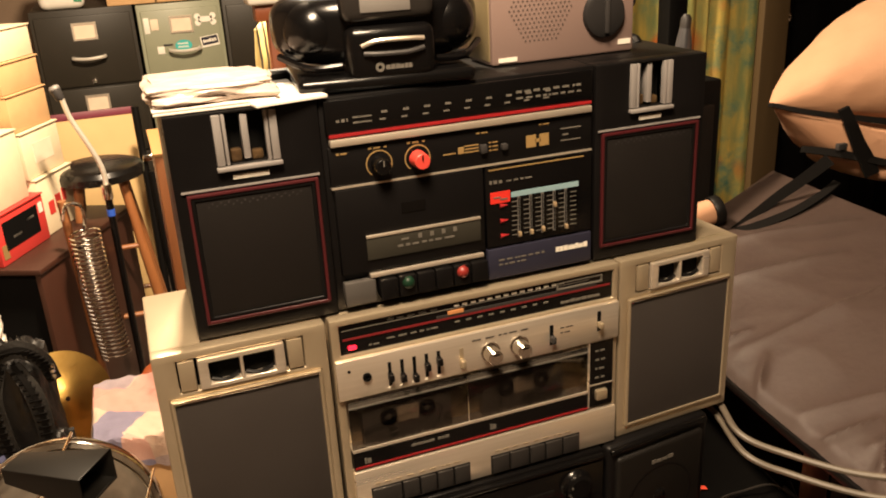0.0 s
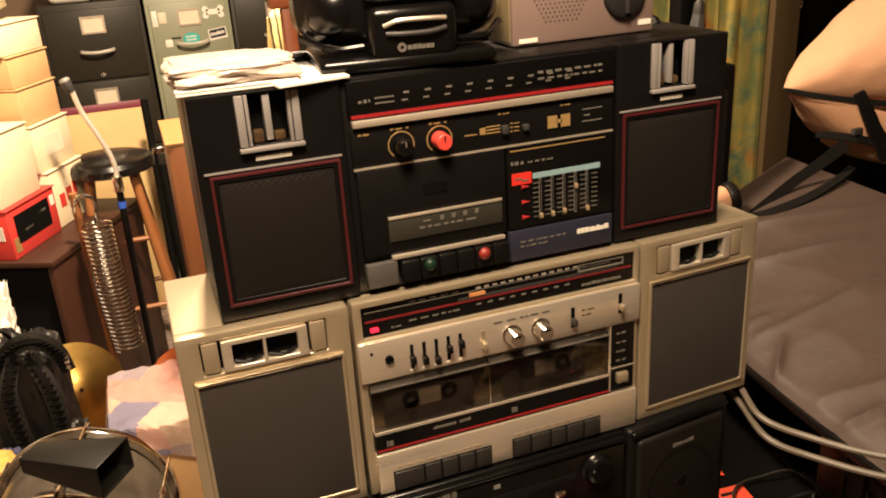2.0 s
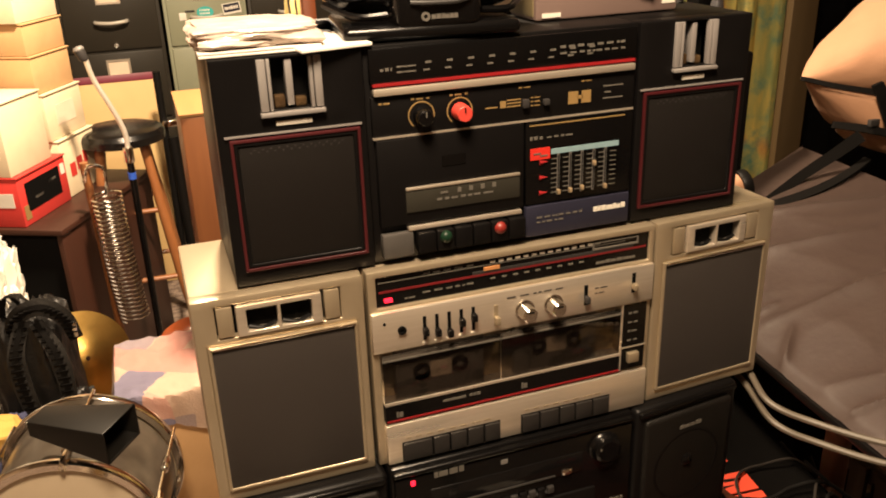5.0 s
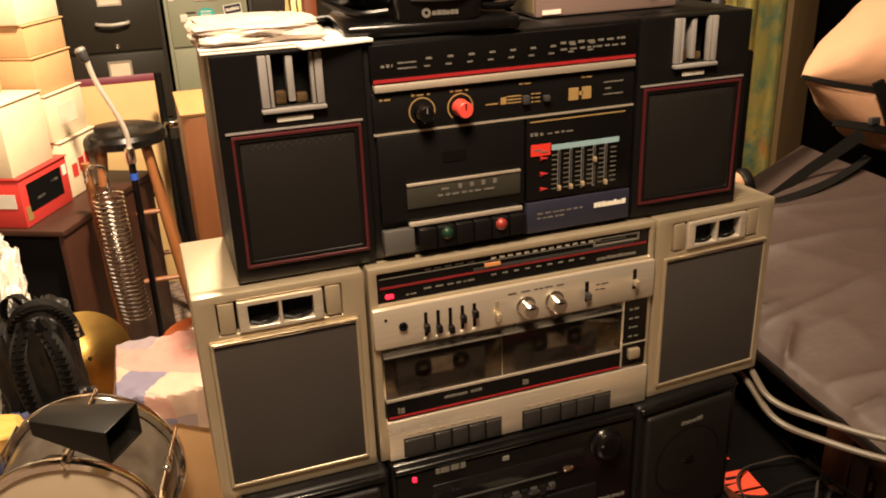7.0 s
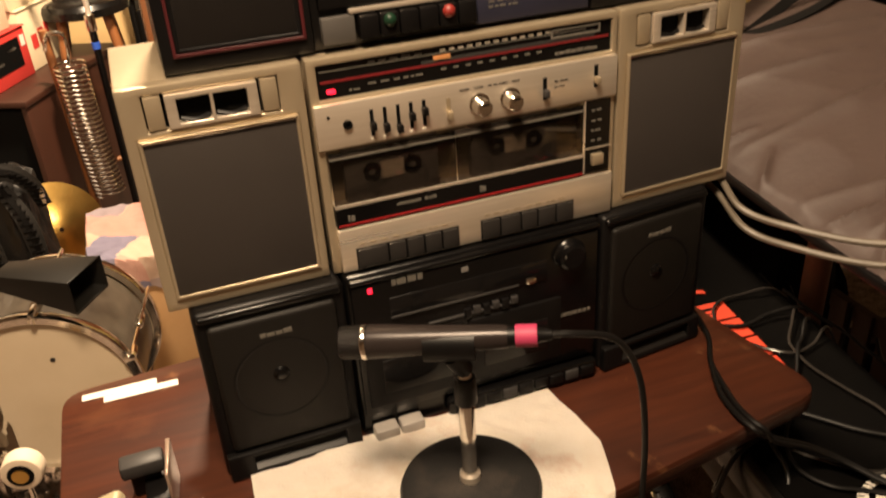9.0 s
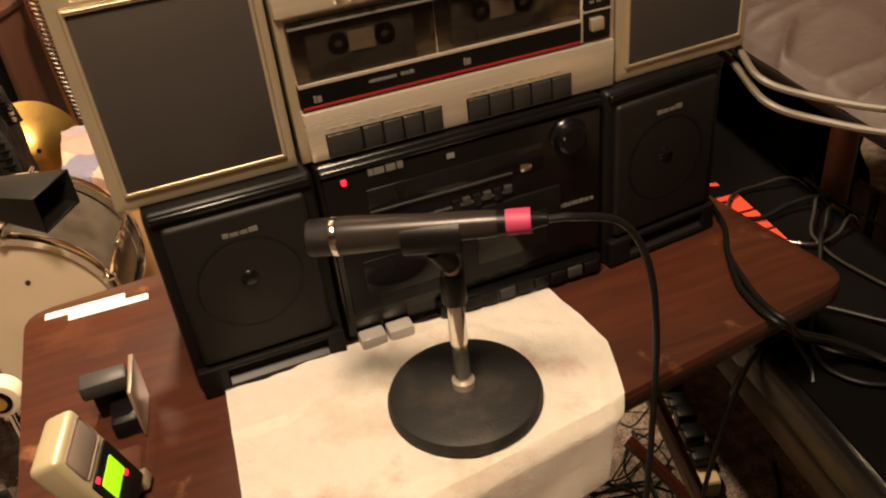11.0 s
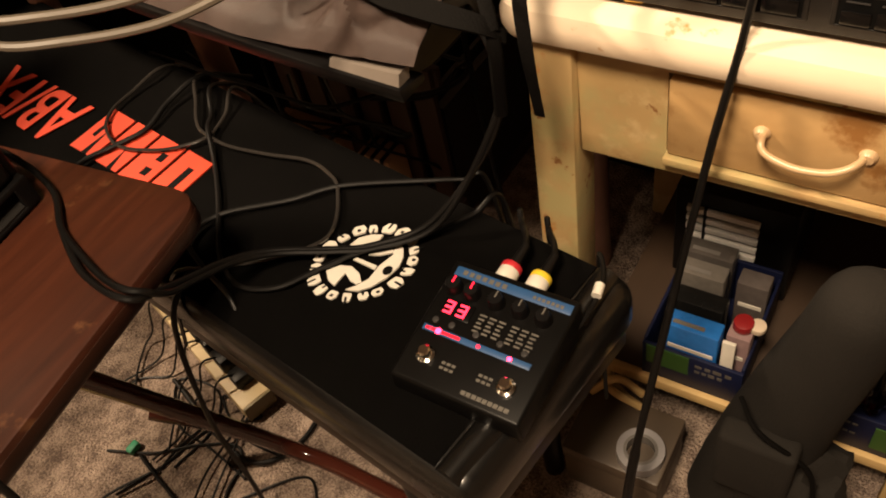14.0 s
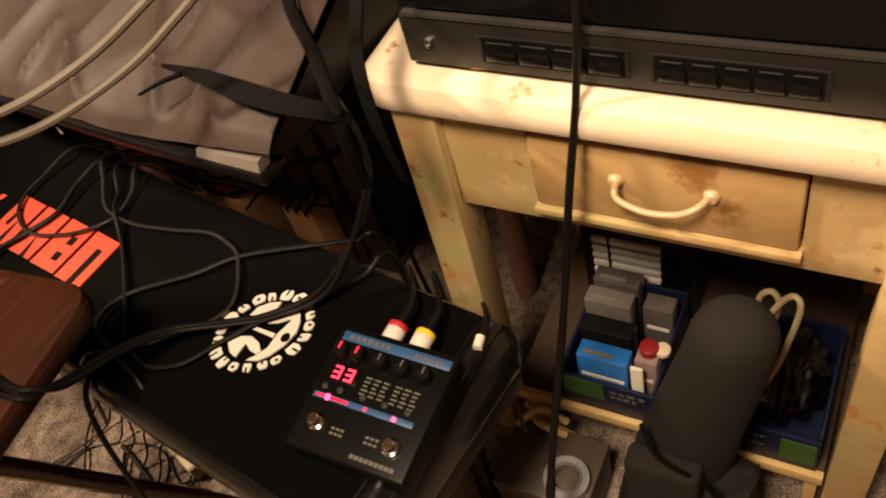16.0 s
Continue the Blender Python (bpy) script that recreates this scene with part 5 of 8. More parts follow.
        part("cable", tube([(x, 0.113, 0.022), (x - 0.004, 0.122, 0.019), (x - 0.012, 0.135, 0.012), (x - 0.022, 0.148, 0.0042), (x - 0.03, 0.158, 0.002), (x - 0.036, 0.168, -0.02), (x - 0.037, 0.172, -0.3)], 0.0032, 8), RUBBER, j)
    single("power_lead", tube([(0.058, 0.03, 0.012), (0.066, 0.07, 0.016), (0.062, 0.11, 0.008), (0.05, 0.137, 0.003), (0.04, 0.15, -0.004), (0.036, 0.158, -0.06), (0.036, 0.16, -0.3)], 0.0026, 8), RUBBER, "thin black power lead of the pedal", "cable")
    single("cable_tag", cyl((0.0656, 0.088, 0.0188), (0.0638, 0.101, 0.0196), 0.0048, seg=14), WHITE, "white tag wrapped round a thin lead", "cable tag")
    swap()


LED_HOT = glow("hot_red_indicator", (1.0, 0.02, 0.06), 14.0)
LED_SEG = glow("red_segments", (1.0, 0.02, 0.045), 5.0)
pedal()

# ---- cables over table and bench ----
def cable(points, r, material, label, n=8):
    return single("cable", tube(points, r, 8, n), material, label, "cable", "loose cables")


for dy, dz in ((0.0, 0.0), (0.012, 0.022)):
    cable([(0.69, 0.79, 0.845 + dz), (0.713, 0.735, 0.822 + dz), (0.713, 0.670 + dy, 0.797 + dz), (0.750, 0.625 + dy, 0.784 + dz), (0.802, 0.558 + dy, 0.783 + dz), (0.851, 0.495 + dy, 0.804 + dz), (0.894, 0.441 + dy, 0.836 + dz), (0.945, 0.385 + dy, 0.89 + dz * 0.5), (1.000, 0.371, 0.98), (1.104, 0.390, 0.9), (1.180, 0.413, 0.72)], 0.0042, GREYCABLE, "dull grey instrument cable hanging between stack and desk")
for o in (0.0, 0.0085):
    cable([(0.7, 0.84, 0.64), (0.702, 0.76, 0.645), (0.69, 0.69, 0.637), (0.659, 0.64, 0.6375), (0.634 + o, 0.589, 0.6375), (0.626 + o, 0.555, 0.638), (0.625 + o, 0.528, 0.6385), (0.634 + o, 0.514, 0.631), (0.660, 0.526 - o, 0.606), (0.694, 0.538 - o, 0.578), (0.740, 0.547 - o, 0.546), (0.779, 0.533 - o, 0.524), (0.814, 0.487 - o, 0.511), (0.839, 0.448 - o, 0.509), (0.882, 0.397 - o, 0.525), (0.932, 0.348, 0.605 + o), (0.960, 0.345, 0.665), (0.990, 0.391, 0.71), (1.040, 0.436, 0.6), (1.062, 0.429, 0.2)], 0.0033, RUBBER, "thick black speaker cable looping from stack to desk")
B = 0.5055
SHINY = mat("shiny_grey_cable", (0.025, 0.022, 0.02), rough=0.14, spec=1.0)
cable([(0.70, 0.52, 0.47), (0.722, 0.548, 0.503), (0.739, 0.6, B), (0.762, 0.645, B), (0.805, 0.639, B), (0.857, 0.575, B), (0.898, 0.533, B), (0.944, 0.444, B), (0.96, 0.41, B), (0.975, 0.39, 0.495), (0.99, 0.38, 0.3)], 0.003, RUBBER, "black cable lying loose on the bench")
cable([(1.05, 0.9, 0.45), (0.985, 0.9, 0.507), (0.926, 0.909, B), (0.889, 0.908, B), (0.859, 0.888, B), (0.841, 0.845, B), (0.853, 0.795, B), (0.875, 0.761, B), (0.901, 0.743, B), (0.94, 0.75, B), (0.985, 0.77, 0.508), (1.04, 0.77, 0.4)], 0.0025, SHINY, "glossy grey cable looped over the orange lettering")
cable([(1.05, 0.86, 0.45), (0.985, 0.84, 0.508), (0.94, 0.8, B + 0.004), (0.91, 0.77, B + 0.003), (0.9, 0.746, B + 0.003), (0.897, 0.705, B), (0.905, 0.647, B), (0.915, 0.599, B), (0.91, 0.565, B), (0.891, 0.533, B), (0.831, 0.502, B), (0.777, 0.545, B), (0.742, 0.598, B), (0.715, 0.63, 0.5), (0.69, 0.64, 0.4)], 0.0024, SHINY, "glossy grey cable lying loose on the bench")
cable([(1.04, 0.83, 0.45), (0.975, 0.805, 0.508), (0.933, 0.768, B), (0.907, 0.747, B + 0.006), (0.87, 0.705, B), (0.833, 0.666, B), (0.795, 0.63, B), (0.758, 0.594, B), (0.738, 0.55, B), (0.753, 0.51, B), (0.79, 0.484, B), (0.83, 0.455, B), (0.875, 0.41, B), (0.92, 0.375, B), (0.955, 0.36, 0.5), (0.975, 0.36, 0.3)], 0.003, RUBBER, "black cable lying loose on the bench")
cable([(1.05, 0.82, 0.46), (0.985, 0.83, 0.51), (0.928, 0.838, B + 0.004), (0.881, 0.833, B), (0.84, 0.85, B), (0.8, 0.87, B), (0.75, 0.86, 0.503), (0.72, 0.83, 0.4)], 0.0034, RUBBER, "black cable lying loose on the bench")
cable([(0.730, 0.614, B), (0.682, 0.611, 0.47), (0.652, 0.617, 0.3), (0.642, 0.652, 0.008), (0.570, 0.786, 0.007), (0.444, 0.897, 0.007)], 0.0034, RUBBER, "black cable dropping from bench to carpet")

# ---- on the carpet ----
rnd = random.Random(11)
for k in range(6):
    x, y, a = rnd.uniform(0.44, 0.69), rnd.uniform(0.7, 1.04), rnd.uniform(0, 6.3)
    pts, r = [], 0.0017 + 0.0008 * rnd.random()
    for j in range(7):
        pts.append((min(0.77, max(0.28, x)), y, r + 0.001 + 0.004 * (k % 4)))
        a += rnd.uniform(-0.9, 0.9)
        x, y = x + 0.085 * math.cos(a), y + 0.085 * math.sin(a)
        if not 0.38 < x < 0.75 or not 0.58 < y < 1.18:
            a += 2.4
    single("floor_cable", tube(pts, r, 7, 6), RUBBER, "thin black cable tangled on the carpet", "cable", "cables on the carpet")
for r, way in ((0.0042, ((0.75, 0.95), (0.738, 0.909), (0.707, 0.811), (0.696, 0.733), (0.724, 0.691), (0.788, 0.675), (0.87, 0.7), (0.899, 0.726), (0.93, 0.78))), (0.0024, ((0.6, 0.96), (0.634, 0.884), (0.675, 0.832), (0.707, 0.772), (0.69, 0.74), (0.654, 0.733), (0.595, 0.721), (0.52, 0.76))), (0.0022, ((0.42, 0.86), (0.463, 0.838), (0.518, 0.798), (0.592, 0.736), (0.66, 0.69), (0.72, 0.63), (0.68, 0.58)))):
    single("floor_cable", tube([(x, y, r + 0.0015) for x, y in way], r, 8, 8), RUBBER, "black cable looping over the carpet", "cable", "cables on the carpet")
for x, y in ((0.625, 0.919), (0.511, 0.791)):
    single("cable_tie", bx(x - 0.012, x + 0.01, y - 0.007, y + 0.007, 0.002, 0.016, 0.004), GREEN, "green tape tab on a floor cable", "cable tie", "green cable ties")


def outlet_strip():
    swap(Matrix.Translation((0.778, 0.770, 0)) @ Matrix.Rotation(radians(-16.6), 4, "Z"))
    st = thing("outlet_strip", (0, 0.16, 0), "cream power outlet strip full of black plugs on the carpet", "outlet strip")
    part("body", bx(-0.028, 0.028, 0, 0.34, 0.001, 0.04, 0.004), mat("cream_plastic", (0.66, 0.52, 0.3), rough=0.45), st)
    part("end_cap", bx(-0.027, 0.027, -0.004, 0.006, 0.003, 0.038, 0.003), mat("olive_cap", (0.2, 0.16, 0.08), rough=0.5), st)
    lead = random.Random(9)
    part("switch", bx(-0.008, 0.012, 0.3, 0.325, 0.038, 0.046, 0.002), REDLINE, st)
    for k in range(6):
        y = 0.03 + k * 0.043
        plug = part("plug", bx(-0.012, 0.024, y, y + 0.03 + 0.006 * (k % 2), 0.04, 0.066 + 0.008 * (k % 3), 0.005), WHITE if k == 5 else RUBBER, st)
        way, turn = lead.uniform(-0.9, 0.9), lead.uniform(-0.8, 0.8)
        pts, px, py = [(0.01, y + 0.015, 0.06), (-0.03, y + 0.02, 0.07 + 0.01 * (k % 3)), (-0.055, y + 0.02, 0.03)], -0.08, y + 0.02
        for j in range(3):
            pts.append((px, py, 0.004 + 0.003 * (k % 3)))
            px, py, way = px - 0.055 * math.cos(way), py + 0.055 * math.sin(way), way + turn
        part("plug_lead", tube(pts, 0.0019, 7, 7), RUBBER, plug)
    swap()


outlet_strip()


def duster():
    """Shaggy yellow duster head on the carpet under the table."""
    st = thing("duster", (0.416, 0.789, 0), "shaggy pale yellow duster lying on the carpet", "duster")
    rnd = random.Random(2)
    y = mat("yellow_cotton_strand", (0.68, 0.52, 0.24), (0.55, 0.4, 0.16), 0.95, scale=80)
    part("core", lathe([(0, 0.06), (0.05, 0.05), (0.085, 0.025), (0.09, 0.002), (0, 0.001)], (0.416, 0.789, 0), (0, 0, 1), 20), y, st)
    strands = []
    for k in range(300):
        a, r = rnd.uniform(0, 6.28), rnd.uniform(0.02, 0.1)
        p = Vector((0.416 + r * math.cos(a), 0.789 + r * math.sin(a), 0.055 - 0.45 * r))
        q = p + Vector((0.03 * math.cos(a + rnd.uniform(-0.6, 0.6)), 0.03 * math.sin(a), rnd.uniform(-0.006, 0.012)))
        q.z = max(q.z, 0.006)
        strands.append(tube([p, (p + q) / 2 + Vector((0, 0, 0.006)), q], 0.0036, 5, 2))
    tagged(part("cotton_pile", join(*strands), y, st), kind="stuff")


duster()

# ---- desk ----
DESK = Matrix(((0.037, 0.9993, 0, 1.004), (-0.9993, 0.037, 0, 0.4), (0, 0, 1, 0), (0, 0, 0, 1)))


def desk():
    swap(DESK)
    st = thing("desk", (0.3, 0.25, 0), "small old desk in worn cream paint with one drawer", "desk")
    part("top", prism([(0.021, 0), (0.595, 0), (0.595, 0.5), (0.021, 0.5)], 0.664, 0.706, 0.036, 0.015, 8), CREAMTOP, st, "thick rounded cream enamelled top")
    part("apron", plate(0.096, 0.513, 0.522, 0.665, 0.026, 0.044, [(0.186, 0.44, 0.55, 0.646)], 0.001), CREAMPAINT, st)
    part("side_rail", bx(0.055, 0.075, 0.066, 0.41, 0.53, 0.665, 0.002), CREAMPAINT, st)
    part("side_rail", bx(0.535, 0.555, 0.066, 0.41, 0.53, 0.665, 0.002), CREAMPAINT, st)
    part("drawer_runner", bx(0.186, 0.442, 0.014, 0.03, 0.541, 0.5505, 0.002), CREAMPAINT, st)
    # the browner base colour holds the shade under the top; the patches are wear
    d = part("drawer", bx(0.188, 0.438, 0.019, 0.036, 0.552, 0.644, 0.004), patched(mat("shaded_tan_paint", (0.46, 0.3, 0.135), (0.39, 0.235, 0.095), 0.45, scale=14, bump=0.0008, bscale=60, spread=0.3), (0.24, 0.11, 0.03), 11, 0.57, 0.66, 2.0), st, "drawer front in worn cream paint, browned for the shade on it")
    part("handle", tube([(0.277, 0.019, 0.609), (0.277, 0.006, 0.609), (0.281, 0.0, 0.604), (0.292, -0.003, 0.6), (0.311, -0.005, 0.5975), (0.333, -0.003, 0.598), (0.347, 0.001, 0.602), (0.356, 0.008, 0.606), (0.36, 0.019, 0.607)], 0.0034, 12, 6), mat("ivory_handle", (0.6, 0.45, 0.28), (0.4, 0.25, 0.12), 0.3), d, "curved ivory drawer handle")
    for x in (0.2745, 0.362):
        part("rosette", lathe([(0, 0.006), (0.005, 0.0055), (0.0075, 0.002), (0.008, 0)], (x, 0.0192, 0.607), (0, -1, 0), 18), bpy.data.materials["ivory_handle"], d)
    for x0, dx in ((0.047, -0.016), (0.511, -0.006)):
        for y0 in (0.014, 0.41):
            leg = bx(x0, x0 + 0.05, y0, y0 + 0.052, 0.001, 0.664, 0.0)
            for v in leg.verts:
                if v.co.z < 0.3:
                    v.co.x = x0 + 0.025 + (v.co.x - x0 - 0.025) * 0.94 + dx
            part("leg", soften(leg, 0.004, 2), CREAMPAINT, st)
    mat("pale_pine", (0.62, 0.44, 0.2), (0.5, 0.33, 0.13), 0.6, scale=50, stretch=(0.2, 1, 1))
    # shade under the desk is put into the board's colour; only the lip stays pine
    part("lower_shelf", bx(0.09, 0.505, 0.03, 0.405, 0.118, 0.13, 0.002), mat("shaded_shelf_board", (0.045, 0.025, 0.013), (0.028, 0.016, 0.009), 0.6, scale=50, stretch=(0.2, 1, 1)), st, "shelf board coloured dark brown for the shade under the desk")
    part("shelf_lip", bx(0.09, 0.505, 0.018, 0.0295, 0.11, 0.13, 0.002), bpy.data.materials["pale_pine"], st)
    for x in (0.1, 0.485):
        for y in (0.031, 0.388):
            part("shelf_post", bx(x, x + 0.016, y, y + 0.016, 0.001, 0.1185, 0.002), bpy.data.materials["pale_pine"], st)
    part("diagonal_brace", tube([(0.11, 0.012, 0.11), (0.15, 0.01, 0.07), (0.19, 0.008, 0.05)], 0.006, 6, 2), bpy.data.materials["pale_pine"], st)
    swap()


desk()


def cassette_recorder():
    swap(DESK @ Matrix.Translation((0.037, -0.02, 0.0)))
    st = thing("cassette_recorder", (0.3, 0.2, 0.707), "long black cassette recorder standing on the cream desk", "cassette recorder")
    y = 0.052
    part("body", bx(0.045, 0.6, y, 0.3, 0.712, 0.86, 0.003), BLACK, st)
    f = part("front_panel", bx(0.045, 0.6, y - 0.006, y + 0.004, 0.714, 0.765, 0.002), mat("charcoal_plastic", (0.012, 0.0105, 0.0095), rough=0.42, spec=0.3), st, "charcoal lower front panel")
    part("front_window", bx(0.06, 0.59, y - 0.005, y + 0.004, 0.775, 0.85, 0.002), GLOSS, st)
    part("trim_line", bx(0.05, 0.6, y - 0.0075, y, 0.7665, 0.77), GREY, st)
    part("jack", join(ring((0.07, 0.738), 0.003, 0.0055, y - 0.009, y - 0.005), ring((0.07, 0.738), 0, 0.0032, y - 0.0066, y - 0.005)), CHROME, f)
    for x0, w, n in ((0.125, 0.128, 4), (0.276, 0.128, 5)):
        part("key_well", bx(x0, x0 + w, y - 0.0068, y - 0.004, 0.7255, 0.7515), SOOT, f)
        part("well_frame", plate(x0 - 0.004, x0 + w + 0.003, 0.7235, 0.7535, y - 0.0075, y - 0.005, [(x0, x0 + w - 0.001, 0.7255, 0.7515)], 0.0006), bpy.data.materials["charcoal_plastic"], f)
        for k in range(n):
            part("tape_key", bx(x0 + 0.003 + k * (w - 0.004) / n, x0 + (k + 1) * (w - 0.004) / n, y - 0.0095, y - 0.006, 0.7275, 0.7395 + 0.002 * (k % 2), 0.0012), GLOSS, f)
            part("key_edge", bx(x0 + 0.005 + k * (w - 0.004) / n, x0 - 0.003 + (k + 1) * (w - 0.004) / n, y - 0.0078, y - 0.0064, 0.746, 0.7472), GREY, f)
    for x in (0.08, 0.56):
        part("foot", cyl((x, y + 0.03, 0.7055), (x, y + 0.03, 0.713), 0.012, seg=16), RUBBER, st)
        part("foot", cyl((x, 0.26, 0.7055), (x, 0.26, 0.713), 0.012, seg=16), RUBBER, st)
    swap()
    swap(DESK)
    pen = thing("pen", (0.14, 0.035, 0.706), "small black brass-tipped pen lying on the desk", "pen")
    part("barrel", cyl((0.11, 0.036, 0.7094), (0.142, 0.035, 0.7094), 0.0032, seg=12, bev=0.0006), BLACK, pen)
    part("tip", cyl((0.142, 0.035, 0.7094), (0.158, 0.0345, 0.7092), 0.003, 0.0014, 12), BRASS, pen)
    swap()


cassette_recorder()


def under_desk():
    swap(DESK @ Matrix.Translation((0.05, 0.0, -0.022)))
    NAVYBOX = mat("navy_card", (0.004, 0.007, 0.03), (0.006, 0.009, 0.034), 0.5, scale=30)
    GREENCARD = mat("green_card", (0.03, 0.09, 0.012), rough=0.5)
    S = 0.1525
    for x0, x1 in ((0.115, 0.245), (0.322, 0.445)):
        left = x0 < 0.2
        t = thing("card_tray", ((x0 + x1) / 2, 0.12, S), "open navy card tray with green corner label on the shelf", "tray", "card trays")
        part("front", bx(x0, x1, 0.026, 0.031, S, S + 0.07, 0.0008), NAVYBOX, t)
        part("back", bx(x0, x1, 0.185, 0.19, S, S + 0.085, 0.0008), NAVYBOX, t)
        part("side", bx(x0, x0 + 0.004, 0.031, 0.185, S, S + 0.075, 0.0008), NAVYBOX, t)
        part("side", bx(x1 - 0.004, x1, 0.031, 0.185, S, S + 0.075, 0.0008), NAVYBOX, t)
        part("bottom", bx(x0, x1, 0.026, 0.19, S - 0.0003, S + 0.002), NAVYBOX, t)
        part("corner_label", bx(x0 + 0.006, x0 + 0.062, 0.0245, 0.0265, S + 0.03, S + 0.068) if left else bx(x1 - 0.045, x1 - 0.004, 0.0245, 0.0265, S + 0.014, S + 0.06), GREENCARD, t, "green printed label")
        for k in range(2):
            part("label_lettering", bars(x0 + 0.07, x0 + 0.12 - 0.012 * k, S + 0.052 - 0.012 * k, S + 0.059 - 0.012 * k, 0.0262, 4, 0.3, 4) if left else bars(x0 + 0.014, x0 + 0.062, S + 0.05 - 0.02 * k, S + 0.055 - 0.02 * k, 0.0262, 6, 0.3, 5), PRINT, t)
    cases = (((0.09, 0.08, 0.074), "clear grey"), ((0.16, 0.145, 0.13), "clear silver"), ((0.02, 0.15, 0.5), "bright blue"), ((0.008, 0.008, 0.008), "black"), ((0.1, 0.085, 0.08), "smoky grey"), ((0.3, 0.2, 0.2), "pale pink"))
    spots = ((0.123, 0.187, 0.155, 0.268), (0.123, 0.187, 0.118, 0.27), (0.14, 0.208, 0.036, 0.264), (0.13, 0.2, 0.078, 0.262), (0.2, 0.24, 0.13, 0.265), (0.213, 0.242, 0.05, 0.262))
    for k, ((c, word), (x0, x1, y0, z1)) in enumerate(zip(cases, spots)):
        b = single("cassette_case", bx(x0, x1, y0, y0 + 0.027, S + 0.0022, z1, 0.002), mat("cassette_case_%d" % k, c, tuple(v * 0.6 for v in c), 0.25, scale=90), word + " cassette case standing in a card tray", "cassette case", "cassette cases")
        part("spine_label", bx(x0 + 0.005, x1 - 0.005, y0 - 0.0008, y0 + 0.0004, z1 - 0.045, z1 - 0.038), WHITE, b)
        if k < 3:
            part("top_label", bx(x0 + 0.008, x1 - 0.02, y0 + 0.006, y0 + 0.012, z1 - 0.0004, z1 + 0.0008), MIDGREY if k < 2 else PRINT, b)
    single("red_reel", cyl((0.228, 0.068, 0.2624), (0.228, 0.068, 0.276), 0.0125, seg=22, bev=0.002), REDLINE, "small red reel lying on a cassette case", "reel")
    single("white_reel", cyl((0.244, 0.072, 0.2624), (0.244, 0.072, 0.272), 0.0105, seg=22, bev=0.002), LABEL, "small white reel lying on a cassette case", "reel")
    single("white_card", bx(0.213, 0.229, 0.034, 0.039, S + 0.0025, 0.268, 0.001), WHITE, "small white card standing in a tray", "card")
    rk = thing("cassette_rack", (0.18, 0.27, S), "black cassette rack with pale ribbed front", "rack")
    part("body", bx(0.09, 0.25, 0.205, 0.36, S + 0.0003, 0.33, 0.004), BLACK, rk)
    for k in range(5):
        part("pale_slat", bx(0.108, 0.204, 0.1985, 0.206, 0.226 + k * 0.017, 0.235 + k * 0.017, 0.001), mat("pale_slat", (0.85, 0.83, 0.8), rough=0.3) if k == 0 else bpy.data.materials["pale_slat"], rk)
    part("slat_divider", bx(0.131, 0.135, 0.1975, 0.206, 0.222, 0.308, 0.001), BLACK, rk)
    part("maker_mark", bars(0.13, 0.168, 0.17, 0.179, 0.205, 3, 0.2, 2), WHITE, rk)
    bag = thing("plastic_bag", (0.38, 0.11, S), "clear plastic bag of small parts in a card tray", "bag")
    bm = bmesh.new()
    bmesh.ops.create_icosphere(bm, subdivisions=4, radius=1)
    for v in bm.verts:
        a = math.atan2(v.co.y, v.co.x)
        w = 1 + 0.13 * math.sin(13 * a + 2 * noise.noise(v.co * 2)) + 0.12 * noise.noise(v.co * 3)
        v.co = Vector((0.381 + v.co.x * 0.052 * w, 0.11 + v.co.y * 0.062 * w, 0.228 + v.co.z * 0.066))
    part("film", bm, pane("bag_film", (0.62, 0.62, 0.64), 0.05), bag)
    for k in range(7):
        x = 0.345 + k * 0.011
        part("bit", bx(x, x + 0.005, 0.085 + 0.012 * (k % 3), 0.1 + 0.012 * (k % 3), S + 0.013, 0.24 + 0.01 * (k % 4), 0.001), (GREY, WALNUT, MIDGREY, bpy.data.materials["red_trim"])[k % 4], bag)
    CORD = mat("cream_cord", (0.42, 0.34, 0.2), rough=0.5)
    single("cream_cord", tube([(0.33, 0.03, 0.226), (0.34, 0.035, 0.24), (0.375, 0.06, 0.29), (0.39, 0.08, 0.36), (0.394, 0.08, 0.41), (0.385, 0.085, 0.42), (0.37, 0.09, 0.39), (0.355, 0.09, 0.34), (0.352, 0.09, 0.3), (0.364, 0.1, 0.33), (0.37, 0.1, 0.38), (0.36, 0.1, 0.4), (0.348, 0.1, 0.38), (0.345, 0.095, 0.32), (0.352, 0.095, 0.286)], 0.0036, 8), CORD, "cream cord looped above the tray", "cord")
    swap(DESK @ Matrix.Translation((0.05, 0.0, 0.0)))
    # padded dark case leaning in front of the shelf
    cs = thing("padded_case", (0.27, -0.03, 0), "charcoal padded tube-shaped case standing on the carpet", "case")
    FELT = mat("charcoal_felt", (0.0121, 0.01045, 0.0088), (0.0165, 0.0143, 0.0121), 0.9, scale=30, bump=0.0008, bscale=300)
    body = lathe([(0, 0.512), (0.009, 0.5115), (0.018, 0.509), (0.026, 0.5045), (0.033, 0.498), (0.038, 0.49), (0.0415, 0.48), (0.0435, 0.465), (0.046, 0.42), (0.052, 0.3), (0.058, 0.2), (0.06, 0.1), (0.058, 0.012), (0, 0.01)], (0.262, -0.035, 0), (0.185, 0.02, 1), 36)
    for v in body.verts:
        v.co += 0.005 * noise.noise_vector(v.co * 9)
        v.co.z = max(v.co.z, 0.001)
    part("tube_body", body, FELT, cs)
